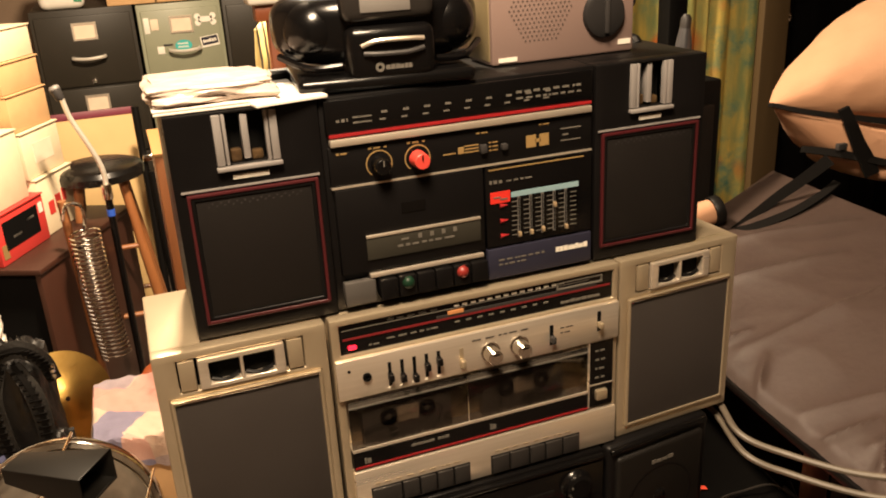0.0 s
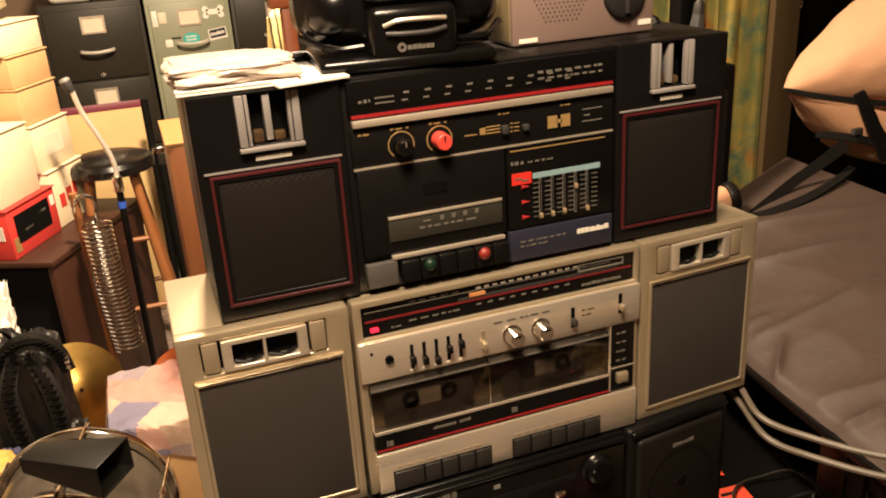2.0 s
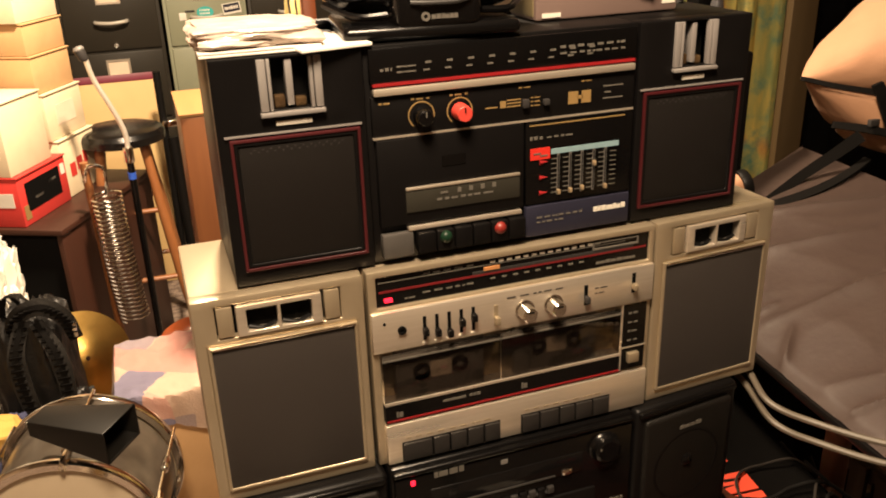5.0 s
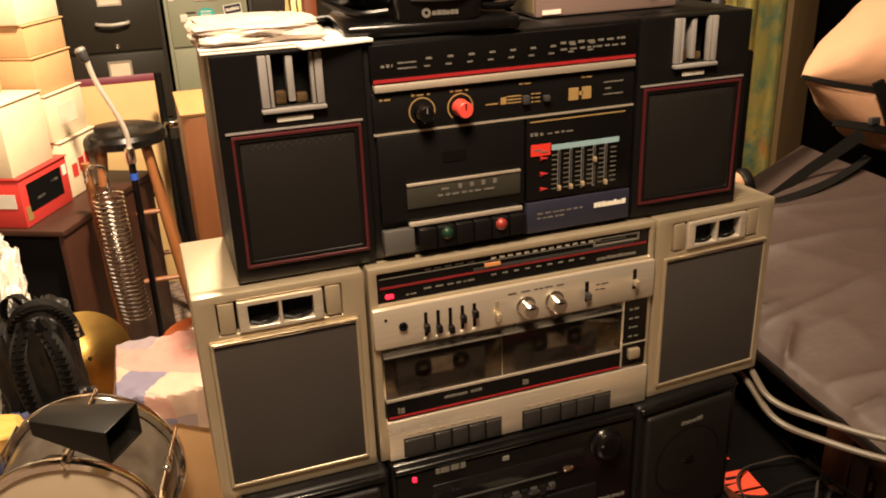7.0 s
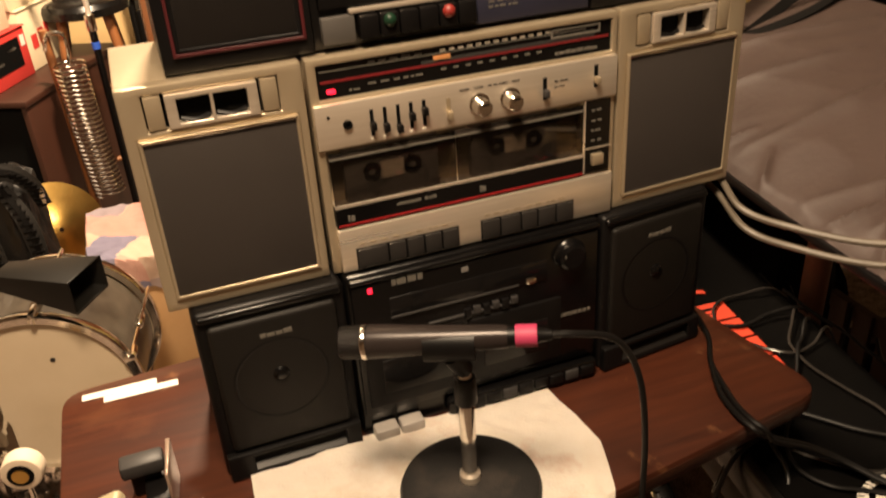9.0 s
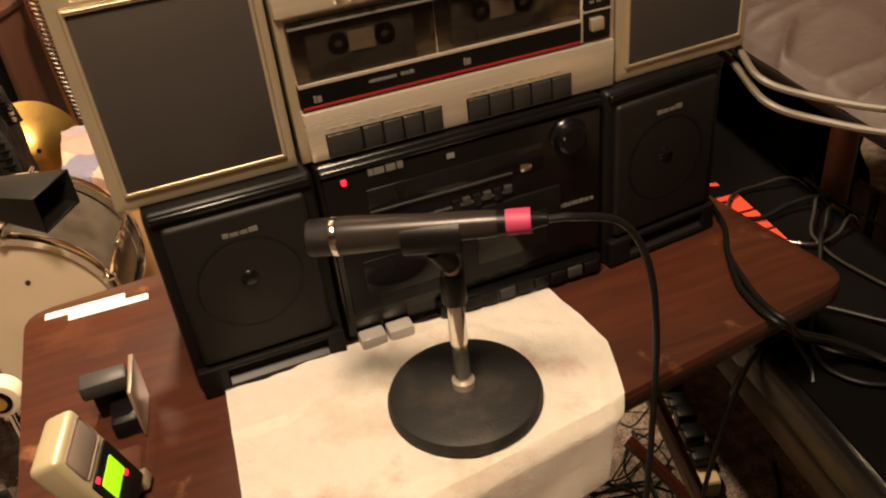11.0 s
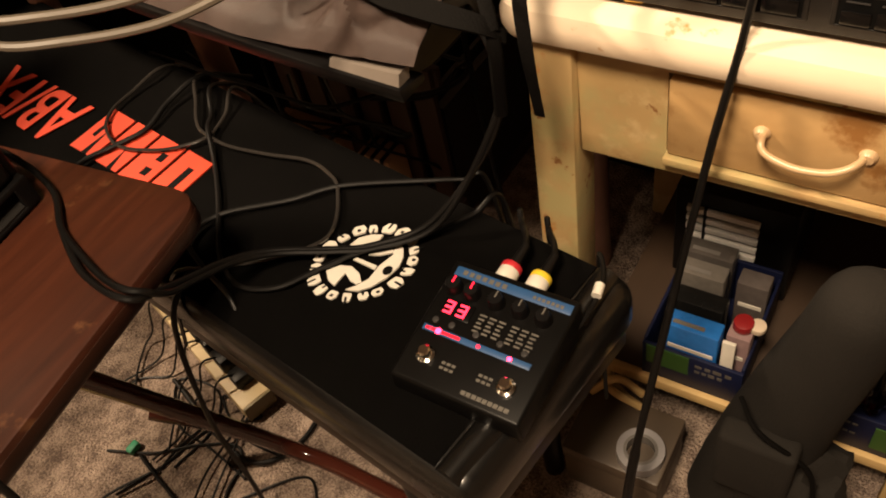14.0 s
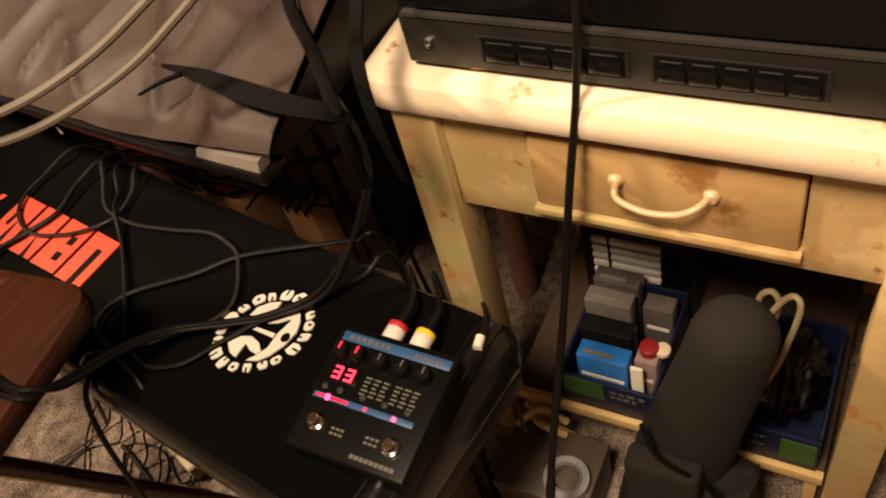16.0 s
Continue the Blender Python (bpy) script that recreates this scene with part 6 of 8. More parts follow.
    part("pocket", bx(0.25, 0.334, -0.108, -0.075, 0.17, 0.285, 0.008, 3), FELT, cs)
    part("lower_pouch", lump((0.33, -0.055, 0.1), (0.055, 0.045, 0.097), 3.0), FELT, cs)
    part("strap", tube([(0.262, -0.07, 0.315), (0.29, -0.1, 0.31), (0.345, -0.095, 0.26), (0.36, -0.1, 0.2), (0.37, -0.1, 0.12)], 0.003, 6), WEB, cs)
    sb = thing("shoebox", (0.12, -0.06, 0), "dull brown card box on the carpet by the desk", "box")
    part("body", bx(0.057, 0.188, -0.108, -0.007, 0.001, 0.074, 0.003), mat("brown_grey_card", (0.085, 0.062, 0.042), (0.055, 0.04, 0.028), 0.5, scale=20), sb)
    part("lid", bx(0.055, 0.19, -0.11, -0.005, 0.074, 0.1, 0.004), bpy.data.materials["brown_grey_card"], sb)
    roll = thing("tape_roll", (0.155, -0.079, 0.1), "roll of pale printed tape lying on a card box", "tape roll")
    part("core", lathe([(0.018, 0.0005), (0.022, 0.0005), (0.022, 0.018), (0.018, 0.018), (0.018, 0.0005)], (0.1545, -0.0785, 0.1002), (0, 0, 1), 30), MIDGREY, roll)
    part("tape", lathe([(0.0222, 0.0005), (0.031, 0.0005), (0.031, 0.018), (0.0222, 0.018), (0.0222, 0.0005)], (0.1545, -0.0785, 0.1002), (0, 0, 1), 30), mat("pale_tape", (0.3, 0.29, 0.3), rough=0.35), roll)
    PINE = bpy.data.materials["pale_pine"]
    for k, p in enumerate((((0.075, 0.0, 0.1015), (0.1, -0.02, 0.125), (0.13, -0.015, 0.106)), ((0.06, -0.02, 0.106), (0.09, 0.0, 0.13), (0.125, 0.004, 0.106)))):
        single("yellow_rope_end", tube(p, 0.0055, 8, 6), PINE, "short pale yellow rope end lying on a card box", "rope end")
    # upright lead in front of the desk, tied with a blue strap
    swap()
    single("hanging_lead", tube([(1.06, 0.13, 1.25), (1.034, 0.142, 0.85), (1.019, 0.147, 0.729), (1.0, 0.16, 0.605), (0.967, 0.17, 0.455), (0.895, 0.172, 0.3), (0.862, 0.174, 0.2), (0.845, 0.175, 0.1), (0.845, 0.178, 0.004)], [0.0034, 0.0036, 0.004, 0.0045, 0.006, 0.007], 10, 8), RUBBER, "thick dark lead hanging down before the desk", "cable")
    t = thing("cable_strap", (0.847, 0.174, 0.1), "bright blue strap tied round a hanging lead", "strap")
    part("band", cyl((0.8455, 0.174, 0.108), (0.8475, 0.174, 0.128), 0.013, seg=16, bev=0.002), mat("bright_blue_strap", (0.02, 0.03, 0.5), rough=0.5), t)
    part("tail", tube([(0.848, 0.163, 0.118), (0.862, 0.153, 0.1), (0.867, 0.147, 0.07)], 0.006, 8, 4, 0.4), bpy.data.materials["bright_blue_strap"], t)


under_desk()


# ---- covered mixer on its stand, with the bag on it ----
def covered_mixer():
    st = thing("covered_mixer", (1.1, 0.8, 0), "sloping mixing desk under a creased grey nylon dust cover", "mixer")
    bm, rows, n, m = bmesh.new(), [], 200, 90
    near = lambda v: Vector((0.866 + 0.082 * max(v, 0) ** 1.8, 0.378 + 0.952 * v, 0.722 + 0.012 * v))
    hem = lambda v: near(v) + Vector((0.004, -0.016, 0.022)) * max(0, 1 - v / 0.2) ** 1.3
    # long creases: where each starts and ends over the cover (across, along), height and width
    creases = [(0.02, 0.10, 0.5, 0.02, 0.007, 0.012), (0.03, 0.14, 0.3, 0.2, 0.005, 0.01), (0.0, 0.05, 0.12, 0.1, 0.009, 0.012), (0.1, 0.3, 0.9, 0.08, 0.008, 0.018), (0.15, 0.16, 0.45, 0.12, -0.006, 0.012), (0.05, 0.42, 0.7, 0.25, 0.006, 0.02), (0.3, 0.02, 0.85, 0.16, 0.007, 0.016), (0.1, 0.6, 0.9, 0.5, 0.006, 0.02), (0.2, 0.8, 0.7, 0.66, 0.007, 0.02), (0.5, 0.35, 0.95, 0.6, -0.006, 0.02), (0.0, 0.24, 0.16, 0.3, 0.007, 0.01), (0.0, 0.36, 0.2, 0.33, 0.006, 0.01), (0.0, 0.5, 0.14, 0.56, 0.007, 0.011), (0.0, 0.66, 0.18, 0.63, 0.006, 0.01), (0.0, 0.8, 0.15, 0.86, 0.007, 0.011), (0.4, 0.9, 0.9, 0.72, 0.006, 0.02)]

    def crease(u, v):
        h = 0.0
        for u0, v0, u1, v1, a, w in creases:
            du, dv, pu, pv = (u1 - u0) * 0.44, (v1 - v0) * 0.95, (u - u0) * 0.44, (v - v0) * 0.95
            ll = du * du + dv * dv
            f = min(1, max(0, (pu * du + pv * dv) / ll))
            d = math.hypot(pu - f * du, pv - f * dv)
            if d < 0.08:
                h += 1.5 * a * math.exp(-d / (0.62 * w)) * (0.35 + 0.65 * math.sin(math.pi * (0.08 + 0.84 * f)))
        return h

    far = lambda v: Vector((1.275 + 0.037 * v, 0.364 + 0.961 * v, 0.885 + 0.022 * v))
    ridge = lambda x, y, z: 1 - 2 * abs(noise.noise((x, y, z)))
    for j in range(n + 1):
        v = j / n
        row = []
        for k in range(m + 1):
            u = k / m
            p = hem(v).lerp(far(v), u)
            edge = min(1, 8 * (1 - u), 10 * v, 10 * (1 - v))
            big = 0.5 * noise.noise((p.x * 5, p.y * 3.4, 2)) + 0.55 * max(0, ridge(p.x * 3.2 + p.y * 1.6, p.y * 2.1, 4)) ** 3
            fine = 0.35 * max(0, ridge(p.x * 7, p.y * 6 + p.x * 3, 9)) ** 2 + 0.2 * noise.noise((p.x * 16, p.y * 12, 7))
            pleat = math.exp(-u / 0.16) * (0.5 * ridge(p.x * 3, p.y * 14, 1.5) + 0.35 * ridge(p.x * 5, p.y * 31, 3.5))
            corner = math.exp(-((v / 0.2) ** 2)) * ridge(p.x * 5 + p.y * 7, p.x * 6 - p.y * 3, 6.5) * 0.5
            p.z += (0.009 * big + 0.005 * fine + 0.016 * corner) * edge * min(1, 0.25 + 6 * u) + 0.004 * pleat * min(1, 0.3 + 5 * u) + 0.008 * math.sin(math.pi * u) + crease(u, v) * min(1, 0.3 + 14 * u)
            if u < 0.03:
                p.z -= 0.006 * (1 - u / 0.03)
            row.append(bm.verts.new(p))
        rows.append(row)
    for a, b in zip(rows, rows[1:]):
        for k in range(m):
            bm.faces.new((a[k], a[k + 1], b[k + 1], b[k]))
    bmesh.ops.solidify(bm, geom=bm.faces[:], thickness=0.003)
    part("cover_top", done(bm), NYLON, st, "creased grey nylon cover")
    bar = bmesh.new()
    loops = [[bar.verts.new(near(v) + Vector(o)) for o in ((-0.004, 0, -0.02), (0.03, 0, -0.02), (0.03, 0, -0.012), (-0.006, 0, -0.004))] for v in np.linspace(-0.004, 1.004, 13)]
    for a, b in zip(loops, loops[1:]):
        for k in range(4):
            bar.faces.new((a[k], a[(k + 1) % 4], b[(k + 1) % 4], b[k]))
    bar.faces.new(loops[0])
    bar.faces.new(list(reversed(loops[-1])))
    part("front_rail", soften(done(bar), 0.003, 2), BLACK, st, "straight black front edge of the mixer")
    rim = [near(1).lerp(far(1), k / 6) + Vector((0, 0.003, -0.004)) for k in range(7)]
    part("end_hem", tube(rim, 0.006, 8, 3), NYLON, st)
    bm = bmesh.new()
    ends = [near(0).lerp(far(0), u) for u in (0, 1)] + [near(1).lerp(far(1), u) for u in (1, 0)]
    top = [bm.verts.new(p + Vector((0.012 if k in (0, 3) else -0.012, 0.01 if k < 2 else -0.01, -0.014))) for k, p in enumerate(ends)]
    low = [bm.verts.new((p.co.x + (0.045 if k in (0, 3) else 0), p.co.y, 0.694 if k in (0, 3) else 0.7)) for k, p in enumerate(top)]
    bm.faces.new(top)
    bm.faces.new(list(reversed(low)))
    for k in range(4):
        bm.faces.new((low[k - 1], low[k], top[k], top[k - 1]))
    part("mixer_body", done(bm), BLACK, st)
    side = bmesh.new()
    loops = [[side.verts.new(near(v) + Vector(o)) for o in ((-0.002, 0, -0.006), (0.014, 0, -0.006), (0.018, 0, 0.001 + 0.005 * (1 - v / 0.078)), (0.002, 0, 0.001 + 0.005 * (1 - v / 0.078)))] for v in np.linspace(0.0, 0.078, 5)]
    for a, b in zip(loops, loops[1:]):
        for k in range(4):
            side.faces.new((a[k], a[(k + 1) % 4], b[(k + 1) % 4], b[k]))
    side.faces.new(loops[0])
    side.faces.new(list(reversed(loops[-1])))
    part("pale_front_strip", done(side), mat("grey_paper", (0.15, 0.125, 0.105), rough=0.6), st, "pale strip of the mixer's edge under the cover")
    for x, y in ((1.04, 0.865), (1.27, 1.24), (1.05, 1.26), (1.28, 0.42)):
        part("leg", cyl((x, y, 0.002), (x, y, 0.696), 0.021, seg=18), mat("dull_pink_wood", (0.24, 0.12, 0.085), rough=0.5) if "dull_pink_wood" not in bpy.data.materials else bpy.data.materials["dull_pink_wood"], st)
    # black straps lying over the near corner of the cover
    up = (-0.43, -0.03, 0.9)
    part("strap", ribbon([(0.914, 0.5, 0.775), (0.908, 0.446, 0.777), (0.899, 0.394, 0.777), (0.897, 0.345, 0.774), (0.905, 0.314, 0.765), (0.918, 0.303, 0.748)], [0.003, 0.013, 0.02, 0.018, 0.015, 0.012], up, 8), WEB, st, "black webbing strap")
    part("strap", tube([(1.04, 0.43, 0.83), (0.982, 0.387, 0.803), (0.947, 0.346, 0.788), (0.917, 0.316, 0.77), (0.906, 0.307, 0.74), (0.92, 0.32, 0.66)], 0.006, 8, 6, 0.5), WEB, st, "black webbing strap")
    part("strap", ribbon([(1.06, 0.35, 0.84), (1.0, 0.33, 0.8), (0.955, 0.31, 0.775), (0.94, 0.3, 0.72), (0.95, 0.3, 0.64)], [0.01, 0.012, 0.012, 0.012, 0.01], up, 8), WEB, st, "black webbing strap")
    part("strap", ribbon([(0.907, 0.47, 0.776), (0.897, 0.49, 0.771), (0.884, 0.512, 0.763)], [0.004, 0.003, 0.001], up, 6), WEB, st, "thin black strap")


covered_mixer()


def duffel():
    st = thing("duffel_bag", (1.4, 1.2, 0.93), "tan canvas duffel bag with black piping and straps", "bag")

    def body(stations, seed):
        """stations: x, low z, high z, half depth."""
        bm, last = bmesh.new(), None
        path = [Vector(p[:3]) for p in stations]
        half = [p[3] for p in stations]
        n = 8
        fine = spline(path, n)
        for k, p in enumerate(fine):
            f = k * (len(half) - 1) / (len(fine) - 1)
            d = half[int(f)] + (f - int(f)) * (half[min(int(f) + 1, len(half) - 1)] - half[int(f)])
            mid, hh = (p.y + p.z) / 2, (p.z - p.y) / 2
            loop = []
            for j in range(28):
                a = 2 * math.pi * j / 28
                c, s = math.cos(a), math.sin(a)
                w = 1 + 0.06 * noise.noise((p.x * 9, c * 1.5 + seed, s * 1.5)) + 0.05 * (1 - 2 * abs(noise.noise((p.x * 15, c * 3, s * 3 + seed))))
                loop.append(bm.verts.new((p.x, 1.25 - 0.3 * (p.x - 1.3) - d * w * math.copysign(abs(c) ** 0.75, c), mid + hh * w * math.copysign(abs(s) ** 0.8, s))))
            if last:
                for j in range(28):
                    bm.faces.new((last[j], last[(j + 1) % 28], loop[(j + 1) % 28], loop[j]))
            else:
                bm.faces.new(loop)
            last = loop
        bm.faces.new(list(reversed(last)))
        return done(bm)

    front = lambda x, z, d: (x, 1.25 - 0.3 * (x - 1.3) - d, z)
    part("upper_body", body([(1.235, 1.066, 1.07, 0.006), (1.27, 1.058, 1.112, 0.04), (1.33, 1.048, 1.165, 0.08), (1.42, 1.035, 1.232, 0.12), (1.55, 1.01, 1.29, 0.14), (1.75, 1.0, 1.27, 0.12), (1.85, 1.03, 1.2, 0.03)], 1), CANVAS, st)
    part("lower_body", body([(1.245, 1.056, 1.066, 0.006), (1.28, 1.02, 1.06, 0.04), (1.315, 0.98, 1.054, 0.07), (1.36, 0.95, 1.048, 0.1), (1.44, 0.93, 1.04, 0.13), (1.6, 0.92, 1.02, 0.14), (1.8, 0.93, 1.02, 0.06)], 5), CANVAS, st)
    part("base_panel", body([(1.345, 0.952, 0.968, 0.02), (1.37, 0.93, 0.972, 0.08), (1.42, 0.915, 0.97, 0.12), (1.6, 0.905, 0.96, 0.14), (1.8, 0.91, 0.95, 0.06)], 9), CANVAS, st)
    part("piping", ribbon([front(1.228, 1.07, 0.01), front(1.27, 1.06, 0.048), front(1.33, 1.052, 0.088), front(1.42, 1.04, 0.13), front(1.55, 1.018, 0.152)], [0.008, 0.01, 0.011, 0.013, 0.014], (0, -1, 0.1), 8, 0.012), WEB, st, "black piping")
    part("strap", ribbon([front(1.312, 1.07, 0.082), front(1.322, 1.04, 0.092), front(1.335, 1.005, 0.098), front(1.35, 0.975, 0.102), front(1.36, 0.945, 0.108)], [0.02, 0.022, 0.025, 0.028, 0.028], (-0.2, -1, 0), 6, 0.008), WEB, st, "black webbing strap")
    part("strap", ribbon([front(1.43, 1.21, 0.125), front(1.45, 1.12, 0.14), front(1.46, 1.04, 0.142), front(1.48, 0.94, 0.14)], [0.026] * 4, (0, -1, 0), 6, 0.008), WEB, st, "black webbing strap")
    part("flap_edge", ribbon([front(1.275, 0.985, 0.04), front(1.315, 0.982, 0.075), front(1.37, 0.97, 0.112), front(1.44, 0.955, 0.14), front(1.55, 0.94, 0.148)], [0.013, 0.015, 0.013, 0.012, 0.012], (0, -1, 0.3), 8, 0.008), WEB, st, "black edge of a flap")
    part("buckle", bx(1.306, 1.328, 1.158, 1.168, 0.99, 1.003, 0.002), GREY, st)
    part("shoulder_strap", ribbon([(1.3, 1.17, 0.972), (1.27, 1.2, 0.93), (1.235, 1.225, 0.893), (1.185, 1.235, 0.857), (1.14, 1.235, 0.833)], [0.024, 0.022, 0.02, 0.018, 0.016], (-0.5, -0.75, 0.5), 8, 0.004), WEB, st, "black webbing shoulder strap")
    part("shoulder_strap", ribbon([(1.137, 1.226, 0.836), (1.165, 1.2, 0.85), (1.225, 1.175, 0.876), (1.28, 1.165, 0.903), (1.32, 1.165, 0.925)], [0.024, 0.026, 0.024, 0.02, 0.018], (-0.43, -0.03, 0.9), 8, 0.004), WEB, st, "black webbing shoulder strap")


duffel()

# ---- under and behind the mixer ----
def record_crate():
    CRATE = mat("raw_brown_wood", (0.05, 0.024, 0.013), (0.03, 0.014, 0.008), 0.65, scale=40, stretch=(1, 1, 0.2))
    st = thing("record_crate", (1.4, 0.85, 0), "open slatted wooden crate filled with upright record sleeves", "crate")
    part("bottom", bx(1.235, 1.6, 0.66, 1.02, 0.002, 0.014), CRATE, st)
    for k in range(6):
        y = 0.665 + k * 0.06
        part("slat", bx(1.235, 1.247, y, y + 0.04, 0.014, 0.37, 0.002), CRATE, st)
    for z in (0.04, 0.33):
        part("rail", bx(1.247, 1.26, 0.66, 1.02, z, z + 0.035, 0.002), CRATE, st)
    for k in range(12):
        y = 0.675 + k * 0.028
        part("record_sleeve", bx(1.265, 1.56, y, y + 0.008 + 0.008 * (k % 3 == 0), 0.0145, 0.27 + 0.02 * ((k * 7) % 5) / 4), (GREY, BLACK, WALNUT, GREY, BLACK)[(k * 3) % 5], st)
    # stretched along y as a dark backdrop that hides lit carpet under the desk
    sc = thing("speaker_cabinet", (1.67, 0.23, 0), "dark brown veneered cabinet behind the desk, a backdrop for the dark under it", "cabinet")
    part("box", bx(1.49, 1.85, -0.12, 0.58, 0.03, 0.505, 0.004), mat("brown_black_veneer", (0.03, 0.018, 0.011), (0.02, 0.012, 0.008), 0.5, scale=40, stretch=(1, 1, 0.1)), sc)
    part("top", bx(1.487, 1.853, -0.123, 0.583, 0.505, 0.52, 0.004), bpy.data.materials["brown_black_veneer"], sc)
    part("plinth", bx(1.502, 1.84, -0.11, 0.57, 0.001, 0.03, 0.002), BLACK, sc)
    part("edge_bead", bx(1.4885, 1.491, 0.55, 0.575, 0.03, 0.505, 0.001), WALNUT, sc)
    cb = thing("open_carton", (1.19, 0.93, 0), "small open tan carton with cables hanging into it", "carton")
    KRAFT = mat("tan_kraft_card", (0.42, 0.24, 0.13), (0.33, 0.18, 0.09), 0.75, scale=20)
    for a in (bx(1.15, 1.156, 0.87, 1.01, 0.006, 0.2, 0.001), bx(1.224, 1.23, 0.87, 1.01, 0.006, 0.2, 0.001), bx(1.156, 1.224, 0.87, 0.875, 0.006, 0.196, 0.001), bx(1.156, 1.224, 1.005, 1.01, 0.006, 0.196, 0.001)):
        part("side", a, KRAFT, cb)
    part("bottom", bx(1.15, 1.23, 0.87, 1.01, 0.002, 0.006), KRAFT, cb)
    part("flap", prism([(1.152, 0.873), (1.226, 0.88), (1.222, 0.985), (1.154, 1.0)], 0.2, 0.203), KRAFT, cb)
    sb = thing("small_carton", (1.2, 0.78, 0), "small tan carton with dark printed bars under the mixer", "carton")
    part("body", bx(1.18, 1.228, 0.745, 0.81, 0.002, 0.2, 0.002), KRAFT, sb)
    for k in range(3):
        part("printed_bar", bx(1.1795, 1.2285, 0.755 + k * 0.02, 0.763 + k * 0.02, 0.19, 0.2006), SOOT, sb)
    for k in range(4):
        cable([(1.0 + 0.02 * k, 0.95 - 0.05 * k, 0.505), (1.08, 0.93 - 0.04 * k, 0.4 - 0.02 * k), (1.15 + 0.02 * k, 0.9 - 0.03 * k, 0.24), (1.19, 0.88 - 0.04 * k, 0.212 + 0.003 * k), (1.24, 0.86 - 0.06 * k, 0.15), (1.26, 0.84 - 0.05 * k, 0.01)], 0.0028, RUBBER, "thin black cable hanging behind the bench")
    # bundle enlarged to cover a lit patch of carpet and keep the gap black
    single("gap_darkening_cloth", lump((1.32, 1.29, 0.23), (0.1, 0.15, 0.225), 4.0), WEB, "black cloth bundle enlarged to hide lit carpet under the mixer", "cloth bundle")
    single("manila_card", bx(1.5, 1.507, 0.36, 0.46, 0.5205, 0.63, 0.001), LABEL, "manila card propped on a cabinet behind the desk", "card")
    rnd = random.Random(21)
    for k in range(6):
        x, y, a = rnd.uniform(1.02, 1.08), rnd.uniform(0.58, 0.78), rnd.uniform(0, 6.3)
        pts = []
        for q in range(6):
            pts.append((min(1.12, max(0.99, x)), min(0.88, max(0.5, y)), 0.507 + 0.005 * (k % 4) + 0.004 * (q % 2)))
            a += rnd.uniform(-0.8, 0.8)
            x, y = x + 0.07 * math.cos(a), y + 0.07 * math.sin(a)
        single("cable", tube(pts, 0.0028, 7, 6), RUBBER, "black cable in a tangle on the bench", "cable", "loose cables")


record_crate()


# ---- behind the stack, right ----
def folds(x0, x1, y, z0, z1, depth, waves, material, name, label, category):
    bm, n = bmesh.new(), int(waves * 14)
    rows = []
    for k in range(n + 1):
        u = k / n
        ph = waves * u + 0.9 * noise.noise((u * 3, 7, y)) + 0.4 * noise.noise((u * 9, 2, y))
        row = []
        for j in range(13):
            h = j / 12
            p = 2 * math.pi * (ph + 0.12 * noise.noise((u * 4, h * 2, 5)))
            d = depth * (math.sin(p) + 0.8 * noise.noise((u * waves * 1.3, h * 1.5, 1)))
            row.append(bm.verts.new((x0 + (x1 - x0) * u + 0.3 * depth * math.cos(p), y + d * (1 - 0.2 * h), z0 + (z1 - z0) * h)))
        rows.append(row)
    for a, b in zip(rows, rows[1:]):
        for j in range(12):
            bm.faces.new((a[j], b[j], b[j + 1], a[j + 1]))
    bmesh.ops.solidify(bm, geom=bm.faces[:], thickness=0.003)
    return single(name, done(bm), material, label, category)


def painted_cloth():
    m = mat("dyed_curtain", (0.8, 0.6, 0.14), (0.3, 0.38, 0.16), 0.8, scale=26, stretch=(1.5, 1, 0.35), spread=0.26)
    patched(m, (0.13, 0.3, 0.22), 9, 0.5, 0.64, 4.0)
    t = m.node_tree
    p = t.nodes["Principled BSDF"]
    old = p.inputs["Base Color"].links[0].from_socket
    co, nz, rg, mix = (t.nodes.new("ShaderNode" + k) for k in ("TexCoord", "TexNoise", "MapRange", "Mix"))
    mix.data_type = "RGBA"
    nz.inputs["Scale"].default_value = 4.5
    rg.inputs["From Min"].default_value, rg.inputs["From Max"].default_value = 0.58, 0.66
    t.links.new(co.outputs["Object"], nz.inputs["Vector"])
    t.links.new(nz.outputs["Fac"], rg.inputs["Value"])
    t.links.new(rg.outputs["Result"], mix.inputs["Factor"])
    t.links.new(old, mix.inputs["A"])
    mix.inputs["B"].default_value = (0.7, 0.16, 0.02, 1)
    t.links.new(mix.outputs["Result"], p.inputs["Base Color"])
    return m


folds(1.2, 1.745, 1.93, 0.01, 2.3, 0.011, 7, painted_cloth(), "curtain", "tie-dyed yellow and green curtain with orange blotches", "curtain")
# flat slab stands in for folded olive brown fabric at the curtain's edge
single("curtain_edge_fold", bx(1.745, 1.832, 1.9, 1.95, 0.001, 2.32, 0.003), mat("dull_ochre_edge", (0.085, 0.052, 0.018), (0.055, 0.034, 0.012), 0.6, scale=20, stretch=(1, 1, 0.1)), "flat upright slab in place of the curtain's folded olive brown edge", "board")
folds(1.84, 2.7, 2.02, 0.01, 2.3, 0.02, 7, mat("black_drape", (0.0033, 0.00275, 0.00275), rough=0.95, spec=0.1), "drape", "heavy black drape hanging beside the curtain", "drape")
single("dark_post", bx(1.365, 1.42, 1.8, 1.85, 0.001, 2.3, 0.004), SOOT, "dark upright post in front of the curtain", "post")
